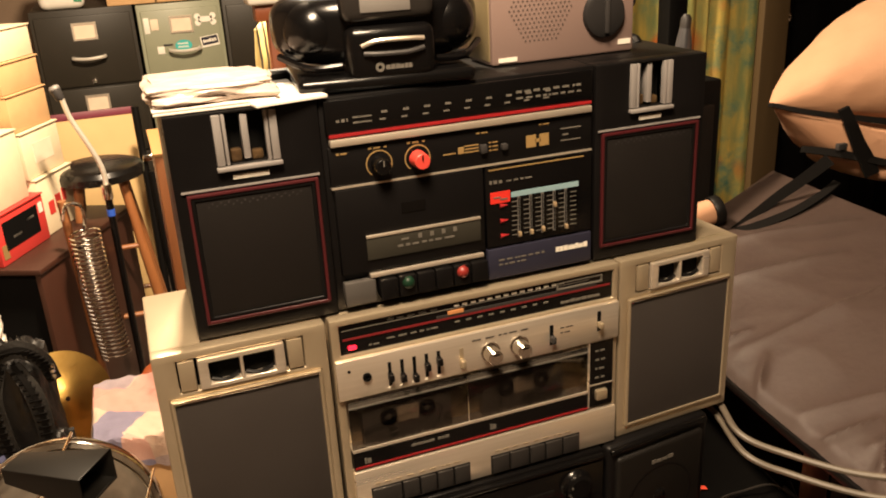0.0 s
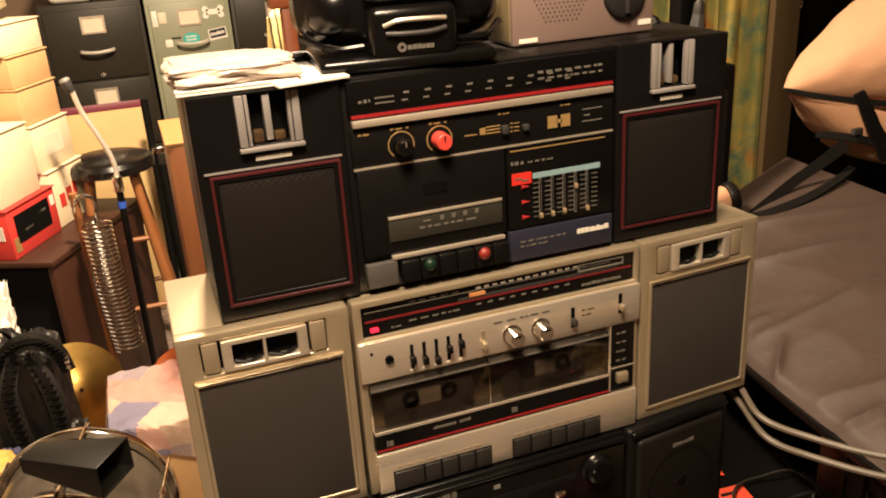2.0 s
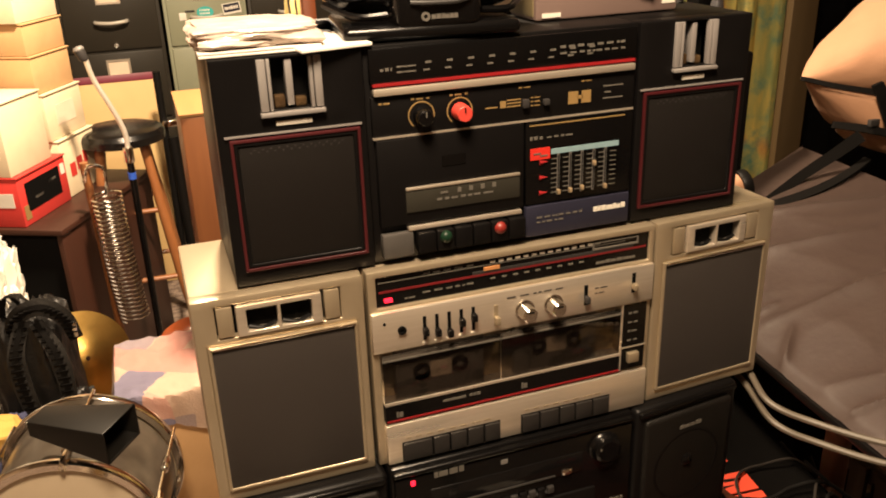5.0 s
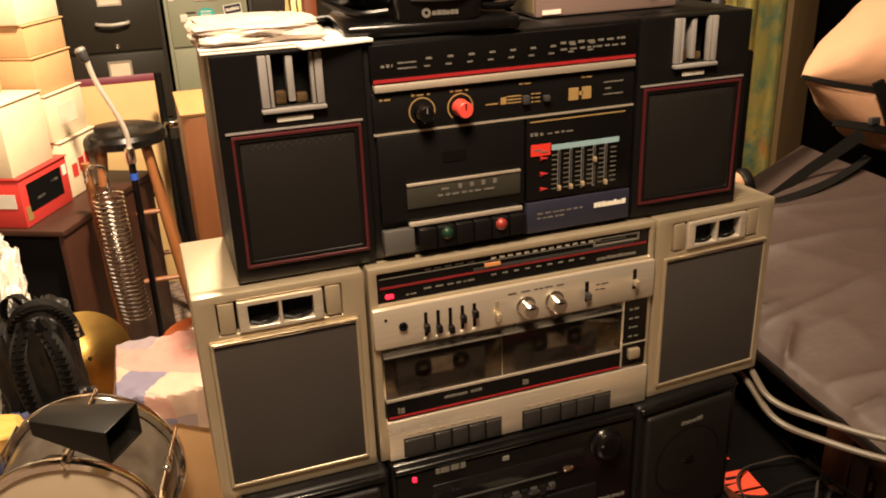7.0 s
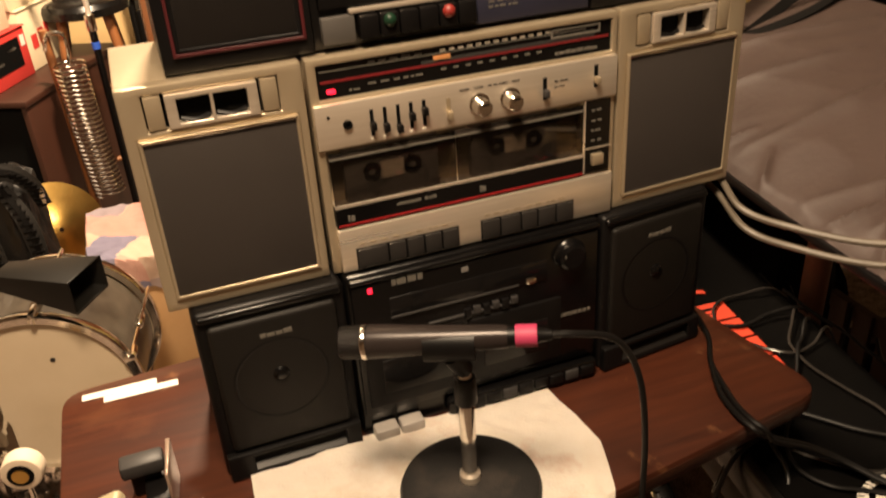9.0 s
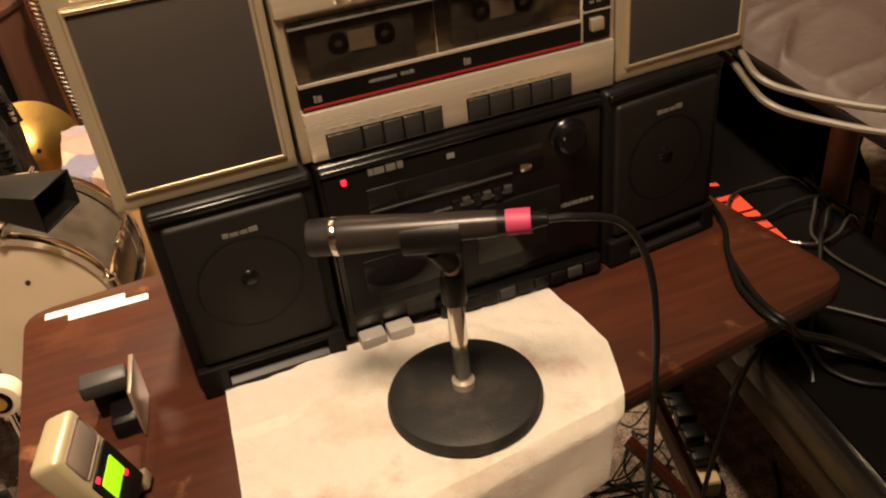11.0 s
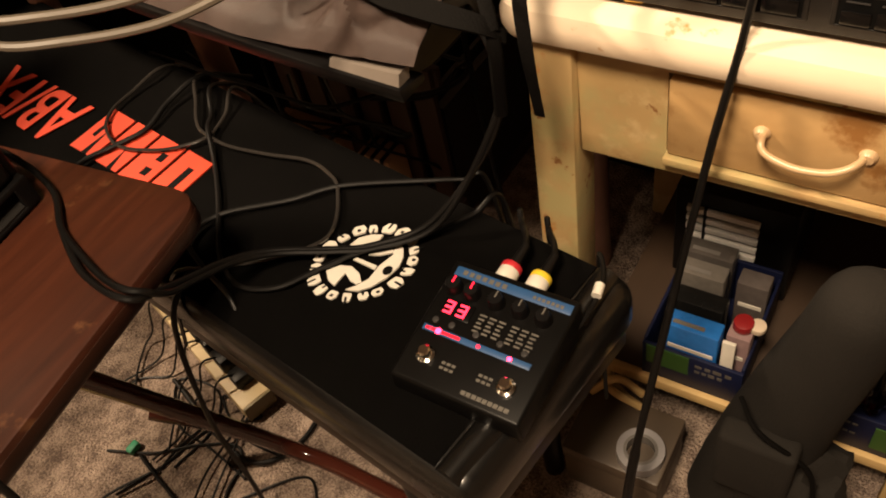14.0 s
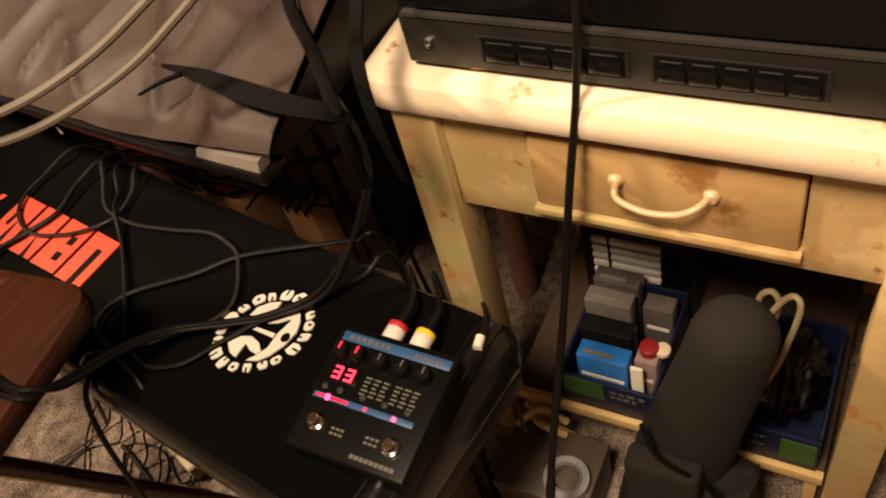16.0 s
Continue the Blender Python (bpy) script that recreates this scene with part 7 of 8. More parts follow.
single("coat_hook", tube([(1.86, 1.99, 1.11), (1.862, 1.95, 1.11), (1.862, 1.935, 1.125), (1.862, 1.945, 1.14)], 0.007, 8, 4), CHROME, "small chrome hook on the black drape", "hook")
pa = thing("loudspeaker", (1.0, 1.5, 0), "tall black loudspeaker box standing behind the stack", "loudspeaker")
part("box", bx(0.85, 1.198, 1.37, 1.66, 0.001, 1.108, 0.006), SOOT, pa)
part("grille", bx(0.87, 1.178, 1.362, 1.372, 0.05, 1.06, 0.004), GRILLE, pa)
bt = thing("spray_bottle", (1.176, 1.48, 1.108), "dark grey tapered bottle standing on a loudspeaker", "bottle")
part("body", lathe([(0, 0), (0.018, 0.001), (0.0185, 0.03), (0.0165, 0.06), (0.0115, 0.09)], (1.176, 1.48, 1.1085), (0.06, 0, 1), 20), mat("blue_grey_plastic", (0.05, 0.05, 0.055), rough=0.35), bt)
part("cap", lathe([(0.0115, 0.088), (0.011, 0.11), (0.006, 0.118), (0, 0.119)], (1.176, 1.48, 1.1085), (0.06, 0, 1), 20), GREY, bt)
rl = thing("paper_roll", (1.1, 1.3, 0.83), "tan roll with black end cap on the mixer cover", "roll")
part("roll", cyl((1.0, 1.29, 0.845), (1.115, 1.275, 0.866), 0.026, seg=24, bev=0.003), CANVAS, rl)
part("end_cap", cyl((1.115, 1.275, 0.866), (1.135, 1.272, 0.87), 0.03, seg=24, bev=0.004), RUBBER, rl)
part("clip", bx(1.0, 1.02, 1.27, 1.3, 0.79, 0.83, 0.003), RUBBER, rl)


def chair():
    RUST = mat("rust_brown_wood", (0.24, 0.07, 0.025), (0.17, 0.045, 0.016), 0.4, scale=40, stretch=(1, 1, 0.15))
    st = thing("wooden_chair", (0.47, 1.6, 0), "rust brown wooden chair turned away from the stack", "chair")
    for x in (0.305, 0.6):
        part("back_post", bx(x, x + 0.022, 1.39, 1.415, 0.001, 1.3, 0.003), RUST, st)
        part("front_leg", bx(x, x + 0.028, 1.75, 1.778, 0.001, 0.45, 0.003), RUST, st)
    part("top_rail", bx(0.286, 0.642, 1.386, 1.419, 1.296, 1.322, 0.004), RUST, st)
    for k in range(2):
        part("back_slat", bx(0.327, 0.6, 1.395, 1.41, 0.75 + k * 0.25, 0.8 + k * 0.25, 0.003), RUST, st)
    part("seat", bx(0.295, 0.632, 1.39, 1.79, 0.45, 0.475, 0.006), RUST, st)
    part("back_pad", bx(0.585, 0.69, 1.375, 1.388, 1.1, 1.21, 0.004), mat("turquoise_cloth", (0.02, 0.42, 0.36), rough=0.8), st, "turquoise cloth pad")
    single("folded_cloth", bx(0.275, 0.5, 1.375, 1.43, 1.3225, 1.34, 0.006, 3), WHITE, "white folded cloth on the chair's top rail", "cloth")
    m = mat("striped_cloth", (0.7, 0.56, 0.22), (0.62, 0.48, 0.18), 0.85)
    t = m.node_tree
    p = t.nodes["Principled BSDF"]
    old = p.inputs["Base Color"].links[0].from_socket
    co, wv, rg, mix = (t.nodes.new("ShaderNode" + k) for k in ("TexCoord", "TexWave", "MapRange", "Mix"))
    mix.data_type = "RGBA"
    wv.inputs["Scale"].default_value, wv.inputs["Distortion"].default_value = 28, 1.5
    rg.inputs["From Min"].default_value, rg.inputs["From Max"].default_value = 0.72, 0.8
    t.links.new(co.outputs["Object"], wv.inputs["Vector"])
    t.links.new(wv.outputs["Fac"], rg.inputs["Value"])
    t.links.new(rg.outputs["Result"], mix.inputs["Factor"])
    t.links.new(old, mix.inputs["A"])
    mix.inputs["B"].default_value = (0.04, 0.03, 0.015, 1)
    t.links.new(mix.outputs["Result"], p.inputs["Base Color"])
    bm = lathe([(0, 0.33), (0.02, 0.32), (0.035, 0.26), (0.06, 0.17), (0.085, 0.08), (0.1, 0.0), (0, 0)], (0.34, 1.62, 0.476), (0, 0, 1), 26)
    for v in bm.verts:
        v.co.z = 0.476 + (v.co.z - 0.476) * 2.45
        v.co.x += 0.012 * noise.noise(v.co * 9)
    single("striped_cushion", bm, m, "yellow cloth bundle with wavy black stripes on a chair", "cushion")


chair()
ws = thing("wooden_speaker", (0.23, 1.95, 0), "tall speaker cabinet in warm brown wood veneer", "speaker")
part("box", bx(0.101, 0.38, 1.8, 2.06, 0.001, 1.0, 0.003), mat("warm_veneer", (0.2, 0.075, 0.024), (0.13, 0.042, 0.013), 0.45, scale=45, stretch=(1, 1, 0.1), spread=0.35), ws)
part("top_panel", bx(0.099, 0.382, 1.798, 2.062, 1.0005, 1.006), mat("pale_top_veneer", (0.26, 0.14, 0.05), (0.2, 0.1, 0.035), 0.5, scale=40, stretch=(1, 0.1, 1)), ws)


# ---- back left ----
def filing_cabinet(x0, x1, y, z1, colour, group_label, stickers=()):
    st = thing("filing_cabinet", ((x0 + x1) / 2, y + 0.25, 0), group_label, "filing cabinet", "filing cabinets")
    part("carcass", bx(x0, x1, y + 0.012, y + 0.55, 0.001, z1, 0.004), colour, st)
    h = 0.285
    for k in range(4):
        b = z1 - 0.02 - (k + 1) * h
        if b < 0:
            break
        d = part("drawer", bx(x0 + 0.014, x1 - 0.014, y, y + 0.02, b + 0.006, b + h - 0.004, 0.004), colour, st)
        xm, zl = (x0 + x1) / 2, b + h - 0.065
        part("label_holder", plate(xm - 0.046, xm + 0.046, zl - 0.034, zl + 0.034, y - 0.005, y + 0.001, [(xm - 0.038, xm + 0.038, zl - 0.026, zl + 0.026)]), BRUSHED, d)
        part("label_card", bx(xm - 0.04, xm + 0.04, y - 0.002, y + 0.001, zl - 0.028, zl + 0.028), LABEL, d)
        part("handle", tube([(xm - 0.06, y, zl - 0.1), (xm - 0.055, y - 0.03, zl - 0.1), (xm, y - 0.04, zl - 0.104), (xm + 0.055, y - 0.03, zl - 0.1), (xm + 0.06, y, zl - 0.1)], 0.0068, 8, 4), mat("polished_handle", (0.7, 0.66, 0.58), rough=0.3, metal=0.4) if "polished_handle" not in bpy.data.materials else bpy.data.materials["polished_handle"], d, "polished metal bow handle")
        part("lock", cyl((xm + 0.004, y - 0.008, zl - 0.195), (xm + 0.004, y, zl - 0.195), 0.009, seg=14), CHROME, d)
    for a, b, c, e, mtl in stickers:
        part("sticker", bx(a, b, y - 0.0018, y + 0.0005, c, e, 0.0005), mtl, st)
    return st


BLACKENAMEL = mat("dark_olive_black_enamel", (0.01925, 0.0165, 0.0121), (0.02475, 0.0209, 0.0154), 0.45, scale=10)
GREENENAMEL = mat("grey_green_enamel", (0.22, 0.23, 0.16), (0.18, 0.19, 0.13), 0.45, scale=10)
TEAL = mat("teal_sticker", (0.03, 0.36, 0.34), rough=0.6)
filing_cabinet(-0.235, 0.152, 3.7, 1.172, BLACKENAMEL, "black steel filing cabinet with chrome handles")
green_cabinet = filing_cabinet(0.163, 0.497, 3.7, 1.168, GREENENAMEL, "grey green steel filing cabinet covered with stickers", ((0.184, 0.205, 1.055, 1.117, WHITE), (0.21, 0.24, 1.066, 1.11, LABEL), (0.222, 0.25, 0.97, 1.0, WHITE), (0.247, 0.285, 1.0, 1.008, GREY)))
bone = [bx(0.4, 0.456, 3.6982, 3.7, 1.084, 1.106)] + [ring((a, b), 0, 0.0125, 3.6982, 3.7, seg=18) for a in (0.397, 0.459) for b in (1.082, 1.107)]
part("bone_sticker", join(*bone), WHITE, green_cabinet, "white bone-shaped sticker")
oval = lathe([(0, 0.0018), (0.034, 0.0018), (0.034, 0), (0, 0)], (0, 0, 0), (0, -1, 0), 28)
oval.transform(Matrix.Translation((0.327, 3.7, 0.997)) @ Matrix.Diagonal((1, 1, 0.68, 1)))
part("oval_sticker", oval, TEAL, green_cabinet, "teal oval sticker")
part("oval_lettering", join(*[bx(0.305 + k * 0.006, 0.309 + k * 0.006, 3.6975, 3.6985, z - 0.003, z + 0.004) for z in (0.992, 1.005) for k in range(7)]), WHITE, green_cabinet)
swap(Matrix.Translation((0.435, 3.7, 1.006)) @ Matrix.Rotation(radians(-7), 4, "Y"))
part("name_sticker", bx(-0.037, 0.037, -0.0018, 0.0, -0.022, 0.022), WHITE, green_cabinet, "white-edged navy sticker")
part("name_sticker_field", bx(-0.033, 0.033, -0.0024, -0.001, -0.014, 0.019), NAVY, green_cabinet)
part("name_lettering", bars(-0.028, 0.028, -0.004, 0.01, -0.0024, 7, 0.25, 3), WHITE, green_cabinet)
swap()
filing_cabinet(0.503, 0.88, 3.7, 1.165, BLACKENAMEL, "black steel filing cabinet partly hidden behind the stack")
TANBOX = mat("tan_cardboard", (0.5, 0.31, 0.15), (0.42, 0.25, 0.11), 0.8, scale=25, bump=0.0004, bscale=60)
WHITECARD = mat("cream_cardboard", (0.64, 0.54, 0.38), (0.54, 0.44, 0.29), 0.75, scale=20)
REDCARD = mat("red_carton", (0.5, 0.035, 0.03), (0.42, 0.03, 0.025), 0.5, scale=20)


def carton(x0, x1, y0, y1, z0, z1, material, label, bands=()):
    st = thing("carton", ((x0 + x1) / 2, (y0 + y1) / 2, z0), label, "box", "stacked cartons")
    part("body", bx(x0, x1, y0, y1, z0 + 0.0005, z1 - 0.004, 0.003), material, st)
    part("flap", bx(x0 - 0.003, (x0 + x1) / 2 - 0.001, y0 - 0.003, y1 + 0.002, z1 - 0.004, z1, 0.0008), material, st)
    part("flap", bx((x0 + x1) / 2 + 0.001, x1 + 0.004, y0 - 0.002, y1 + 0.003, z1 - 0.004, z1, 0.0008), material, st)
    for face, a, b, c, e, mtl in bands:
        part("printed_band", bx(a, b, y0 - 0.0012, y0 + 0.0004, c, e) if face == "front" else bx(x1 - 0.0004, x1 + 0.0012, a, b, c, e), mtl, st)


for k, (a, b) in enumerate(((0.06, 0.245), (0.25, 0.435), (0.46, 0.7), (0.72, 1.05))):
    carton(a, b, 3.72, 4.1, 1.1725, 1.36, TANBOX, "tan card box with a green label on a filing cabinet", (("front", a + 0.03, a + 0.12, 1.2, 1.235, mat("lime_label", (0.3, 0.5, 0.08), rough=0.6) if k == 0 else bpy.data.materials["lime_label"]),))
wb = single("white_carrier_bag", bx(-0.19, -0.02, 3.72, 3.86, 1.1725, 1.4, 0.03, 4), WHITE, "white printed carrier bag on a filing cabinet", "bag")
part("bag_lettering", bars(-0.17, -0.06, 1.25, 1.3, 3.72, 4, 0.25, 3), SOOT, wb)
part("bag_motif", bx(-0.06, -0.03, 3.7185, 3.7205, 1.2, 1.3), GREEN, wb)
pn = thing("leaning_panel", (-0.05, 3.3, 0), "tan board with a maroon top strip leaning on the cabinets", "board")
swap(Matrix.Translation((0, 3.3, 0)) @ Matrix.Rotation(radians(-8), 4, "X"))
part("board", bx(-0.3, 0.085, 0, 0.012, 0.003, 0.82, 0.002), mat("tan_board", (0.55, 0.38, 0.17), (0.47, 0.31, 0.13), 0.7, scale=9), pn)
part("top_strip", bx(-0.3, 0.085, -0.003, 0.014, 0.805, 0.832, 0.002), mat("maroon_strip", (0.16, 0.02, 0.04), rough=0.5), pn)
swap()
pole = thing("light_stand", (0.1, 3.2, 0), "black folded stand with a chrome clamp", "stand")
part("pole", cyl((0.085, 3.2, 0.002), (0.09, 3.2, 0.86), 0.014, seg=12), RUBBER, pole)
part("pole", cyl((0.125, 3.18, 0.002), (0.112, 3.19, 0.62), 0.02, seg=12), RUBBER, pole)
part("clamp", bx(0.085, 0.15, 3.17, 3.21, 0.66, 0.685, 0.005), CHROME, pole)


def stool():
    c, z = Vector((-0.055, 2.82, 0)), 0.762
    OAK = mat("golden_oak", (0.27, 0.11, 0.038), (0.17, 0.06, 0.02), 0.35, scale=60, stretch=(1, 1, 0.2))
    st = thing("bar_stool", c, "wooden bar stool with round black padded seat", "stool")
    part("seat", lathe([(0, z), (0.11, z), (0.13, z - 0.006), (0.139, z - 0.02), (0.137, z - 0.042), (0.12, z - 0.048), (0, z - 0.048)], c, (0, 0, 1), 40), VINYL, st, "round black padded seat")
    feet = []
    for sx, sy in ((-1, -1), (1, -1), (1, 1), (-1, 1)):
        a, b = c + Vector((sx * 0.066, sy * 0.066, z - 0.05)), c + Vector((sx * 0.15, sy * 0.15, 0.002))
        feet.append((a, b))
        part("leg", tube([a, a.lerp(b, 0.5), b], [0.015, 0.0175, 0.013], 12, 3), OAK, st)
    for k in range(4):
        for h in (0.36 if k % 2 else 0.3, 0.66 if k % 2 else 0.62):
            (a0, b0), (a1, b1) = feet[k], feet[(k + 1) % 4]
            part("rung", tube([a0.lerp(b0, h), a1.lerp(b1, h)], 0.0085, 10, 1), OAK, st)


stool()
ms = thing("gooseneck_stand", (-0.034, 2.55, 0), "black microphone stand with chrome gooseneck arm", "microphone stand")
part("gooseneck", tube([(-0.103, 2.55, 1.035), (-0.09, 2.55, 0.967), (-0.06, 2.55, 0.891), (-0.038, 2.55, 0.83), (-0.031, 2.55, 0.79), (-0.032, 2.55, 0.755)], 0.0074, 12), mat("satin_gooseneck", (0.74, 0.69, 0.6), rough=0.3, metal=0.55), ms, "chrome gooseneck")
part("microphone_head", cyl((-0.103, 2.55, 1.018), (-0.113, 2.55, 1.048), 0.012, 0.0155, 20, 0.004), GREY, ms)
part("head_grille", lathe([(0.0155, 0), (0.016, 0.004), (0.012, 0.01), (0, 0.012)], (-0.113, 2.55, 1.048), (-0.35, 0, 0.94), 20), MIDGREY, ms)
part("collar", cyl((-0.0325, 2.55, 0.715), (-0.032, 2.55, 0.762), 0.0145, seg=16, bev=0.003), CHROME, ms)
part("pole", cyl((-0.034, 2.55, 0.05), (-0.0325, 2.55, 0.72), 0.0105, seg=14), GLOSS, ms)
part("blue_tape", cyl((-0.033, 2.55, 0.665), (-0.033, 2.55, 0.685), 0.012, seg=14), mat("blue_tape", (0.02, 0.08, 0.45), rough=0.5), ms)
part("base", lathe([(0, 0.05), (0.03, 0.045), (0.1, 0.02), (0.115, 0.001), (0, 0.001)], (-0.034, 2.55, 0), (0, 0, 1), 28), RUBBER, ms)
cs = thing("wire_coil", (-0.09, 2.4, 0.28), "long loose coil of bright wire hanging from a hook", "wire coil")
pts = [(-0.106 + 0.017 * (k / 900) ** 2 + 0.041 * math.cos(k * 0.2), 2.4 + 0.041 * math.sin(k * 0.2), 0.672 - 0.385 * k / 900) for k in range(901)]
part("coil", tube(pts, 0.0028, 6, 0), CHROME, cs)
part("hook", tube([(-0.106, 2.4, 0.67), (-0.099, 2.4, 0.71), (-0.1, 2.4, 0.745), (-0.118, 2.4, 0.76), (-0.142, 2.4, 0.752), (-0.155, 2.4, 0.715)], 0.0048, 8), CHROME, cs)
part("stand_rod", cyl((-0.135, 2.46, 0.002), (-0.15, 2.44, 0.76), 0.012, seg=12), bpy.data.materials["golden_oak"], cs)
part("crossbar", cyl((-0.152, 2.44, 0.752), (-0.1, 2.4, 0.752), 0.005, seg=10), CHROME, cs)
part("foot", bx(-0.2, -0.02, 2.36, 2.5, 0.001, 0.02, 0.003), bpy.data.materials["golden_oak"], cs)

# low dark cabinet with cartons
CAB = turn_about(-0.25, 2.36, -27)
swap(CAB)
lc = thing("low_cabinet", (-0.5, 2.6, 0), "low cabinet with black front and red brown side", "cabinet")
part("body", bx(-0.85, -0.252, 2.38, 2.9, 0.001, 0.585, 0.003), SOOT, lc)
part("side_panel", bx(-0.2515, -0.236, 2.365, 2.91, 0.001, 0.585, 0.002), mat("red_brown_panel", (0.04, 0.013, 0.007), (0.026, 0.009, 0.005), 0.45, scale=30, stretch=(1, 1, 0.15)), lc)
part("top", bx(-0.87, -0.23, 2.36, 2.92, 0.585, 0.602, 0.003), bpy.data.materials["red_brown_panel"], lc)
swap(Matrix.Translation((-0.1, 0.0, 0)) @ CAB)
carton(-0.7, -0.252, 2.42, 2.66, 0.6025, 0.745, REDCARD, "bright red printed carton with dark side panel", (("side", 2.45, 2.62, 0.64, 0.72, SOOT), ("front", -0.66, -0.4, 0.64, 0.67, WHITE), ("front", -0.66, -0.5, 0.69, 0.71, PRINT), ("front", -0.33, -0.27, 0.66, 0.7, WHITE), ("side", 2.43, 2.455, 0.62, 0.66, GOLD), ("side", 2.63, 2.65, 0.69, 0.72, WHITE), ("side", 2.49, 2.53, 0.665, 0.672, PRINT), ("side", 2.56, 2.6, 0.69, 0.697, PRINT)))
carton(-0.68, -0.262, 2.42, 2.62, 0.7455, 0.945, WHITECARD, "cream carton with a small printed mark", (("front", -0.36, -0.33, 0.86, 0.89, GREY),))
carton(-0.55, -0.262, 2.66, 2.86, 0.6025, 0.78, WHITECARD, "cream carton with faint red print", (("side", 2.7, 2.73, 0.66, 0.7, REDCARD), ("side", 2.74, 2.77, 0.67, 0.71, REDCARD), ("side", 2.78, 2.8, 0.68, 0.72, REDCARD)))
carton(-0.56, -0.272, 2.65, 2.85, 0.7805, 0.92, WHITECARD, "cream carton with faint red print", (("side", 2.7, 2.8, 0.82, 0.88, LABEL),))
carton(-0.6, -0.28, 2.64, 2.84, 0.9205, 1.03, TANBOX, "open tan cardboard box in the stack")
carton(-0.6, -0.285, 2.64, 2.84, 1.0305, 1.12, TANBOX, "plain tan cardboard box in the stack")
carton(-0.62, -0.29, 2.63, 2.84, 1.1205, 1.21, WHITECARD, "cream and tan carton near the top of the stack", (("front", -0.4, -0.38, 1.14, 1.19, ORANGE),))
carton(-0.7, -0.36, 2.43, 2.6, 0.9455, 1.06, TANBOX, "tan carton with printed words and open flaps", (("front", -0.44, -0.42, 0.985, 1.01, GREY), ("front", -0.475, -0.45, 0.982, 1.007, GREY), ("front", -0.515, -0.485, 0.979, 1.004, GREY), ("front", -0.555, -0.525, 0.976, 1.001, GREY), ("side", 2.46, 2.57, 1.0, 1.02, SOOT)))
bm = bmesh.new()
bmesh.ops.create_icosphere(bm, subdivisions=3, radius=1)
for v in bm.verts:
    w = 1 + 0.3 * noise.noise(v.co * 2)
    v.co = Vector((-0.43 + v.co.x * 0.13 * w, 2.74 + v.co.y * 0.09 * w, 1.29 + v.co.z * 0.08 * w))
single("crumpled_bag", bm, WHITE, "crumpled white plastic bag on top of cartons", "bag")
swap()


def backpack():
    swap(Matrix.Translation((-0.045, 0, 0)))
    st = thing("backpack", (-0.26, 1.93, 0), "black backpack with webbing straps standing on the carpet", "backpack")
    PACK = mat("black_pack_nylon", (0.00385, 0.003575, 0.0033), (0.0077, 0.0066, 0.00605), 0.5, scale=60, bump=0.002, bscale=60, spec=0.35)
    part("body", lump((-0.255, 1.95, 0.29), (0.085, 0.085, 0.255), 2.0, 0.16, 24, 0.5), PACK, st)
    part("front_pocket", lump((-0.2, 1.88, 0.2), (0.06, 0.05, 0.15), 5.0, 0.15, 20, 0.5), PACK, st)
    PAD = mat("charcoal_webbing", (0.0088, 0.007975, 0.00715), (0.0143, 0.01265, 0.011), 0.8, scale=90, bump=0.0015, bscale=160)
    for k, pts in enumerate((((-0.29, 1.9, 0.5), (-0.26, 1.87, 0.58), (-0.205, 1.86, 0.6), (-0.165, 1.87, 0.56), (-0.15, 1.88, 0.5)), ((-0.25, 1.87, 0.57), (-0.275, 1.845, 0.5), (-0.275, 1.84, 0.42), (-0.262, 1.84, 0.34), (-0.24, 1.845, 0.26)), ((-0.225, 1.87, 0.56), (-0.195, 1.84, 0.5), (-0.185, 1.83, 0.42), (-0.19, 1.83, 0.33)))):
        sp = part("shoulder_strap", ribbon(pts, [0.03, 0.036, 0.04, 0.036, 0.03], (0.1, -0.9, 0.35), 6, 0.016), PAD, st, "padded shoulder strap")
        for q in spline([Vector(p) for p in pts], 5)[1:-1]:
            part("stitch", bx(q.x - 0.013, q.x + 0.013, q.y - 0.0145, q.y - 0.005, q.z - 0.0022, q.z + 0.0022, 0.0008), WEB, sp)
        part("strap_web", ribbon([Vector(p) + Vector((0.001, -0.011, 0.005)) for p in pts], [0.012] * 5, (0.1, -0.9, 0.35), 6, 0.004), WEB, sp)
    part("handle", tube([(-0.3, 1.93, 0.53), (-0.29, 1.9, 0.6), (-0.27, 1.9, 0.62), (-0.25, 1.93, 0.57)], 0.009, 8, 6, 0.4), WEB, st)
    part("buckle", bx(-0.155, -0.143, 1.862, 1.872, 0.51, 0.55, 0.003), CHROME, st)
    part("zip", tube([(-0.25, 1.845, 0.13), (-0.255, 1.84, 0.24), (-0.23, 1.825, 0.33), (-0.19, 1.82, 0.345), (-0.15, 1.83, 0.3), (-0.145, 1.84, 0.18)], 0.003, 6), GREY, st)
    swap()


backpack()
cy = thing("cymbal", (-0.2, 2.1, 0), "brass cymbal standing on edge behind the backpack", "cymbal")
part("plate", lathe([(0.006, 0.02), (0.03, 0.017), (0.045, 0.008), (0.08, 0.003), (0.124, -0.005), (0.124, -0.006), (0.08, 0.0015), (0.045, 0.006), (0.006, 0.018)], (-0.208, 2.06, 0.352), (0.42, -0.8, 0.42), 64), BRASS, cy)
part("stand", cyl((-0.22, 2.09, 0.001), (-0.222, 2.08, 0.35), 0.009, seg=12), RUBBER, cy)
part("foot", lathe([(0, 0.02), (0.06, 0.014), (0.08, 0.001), (0, 0.001)], (-0.22, 2.09, 0), (0, 0, 1), 24), RUBBER, cy)

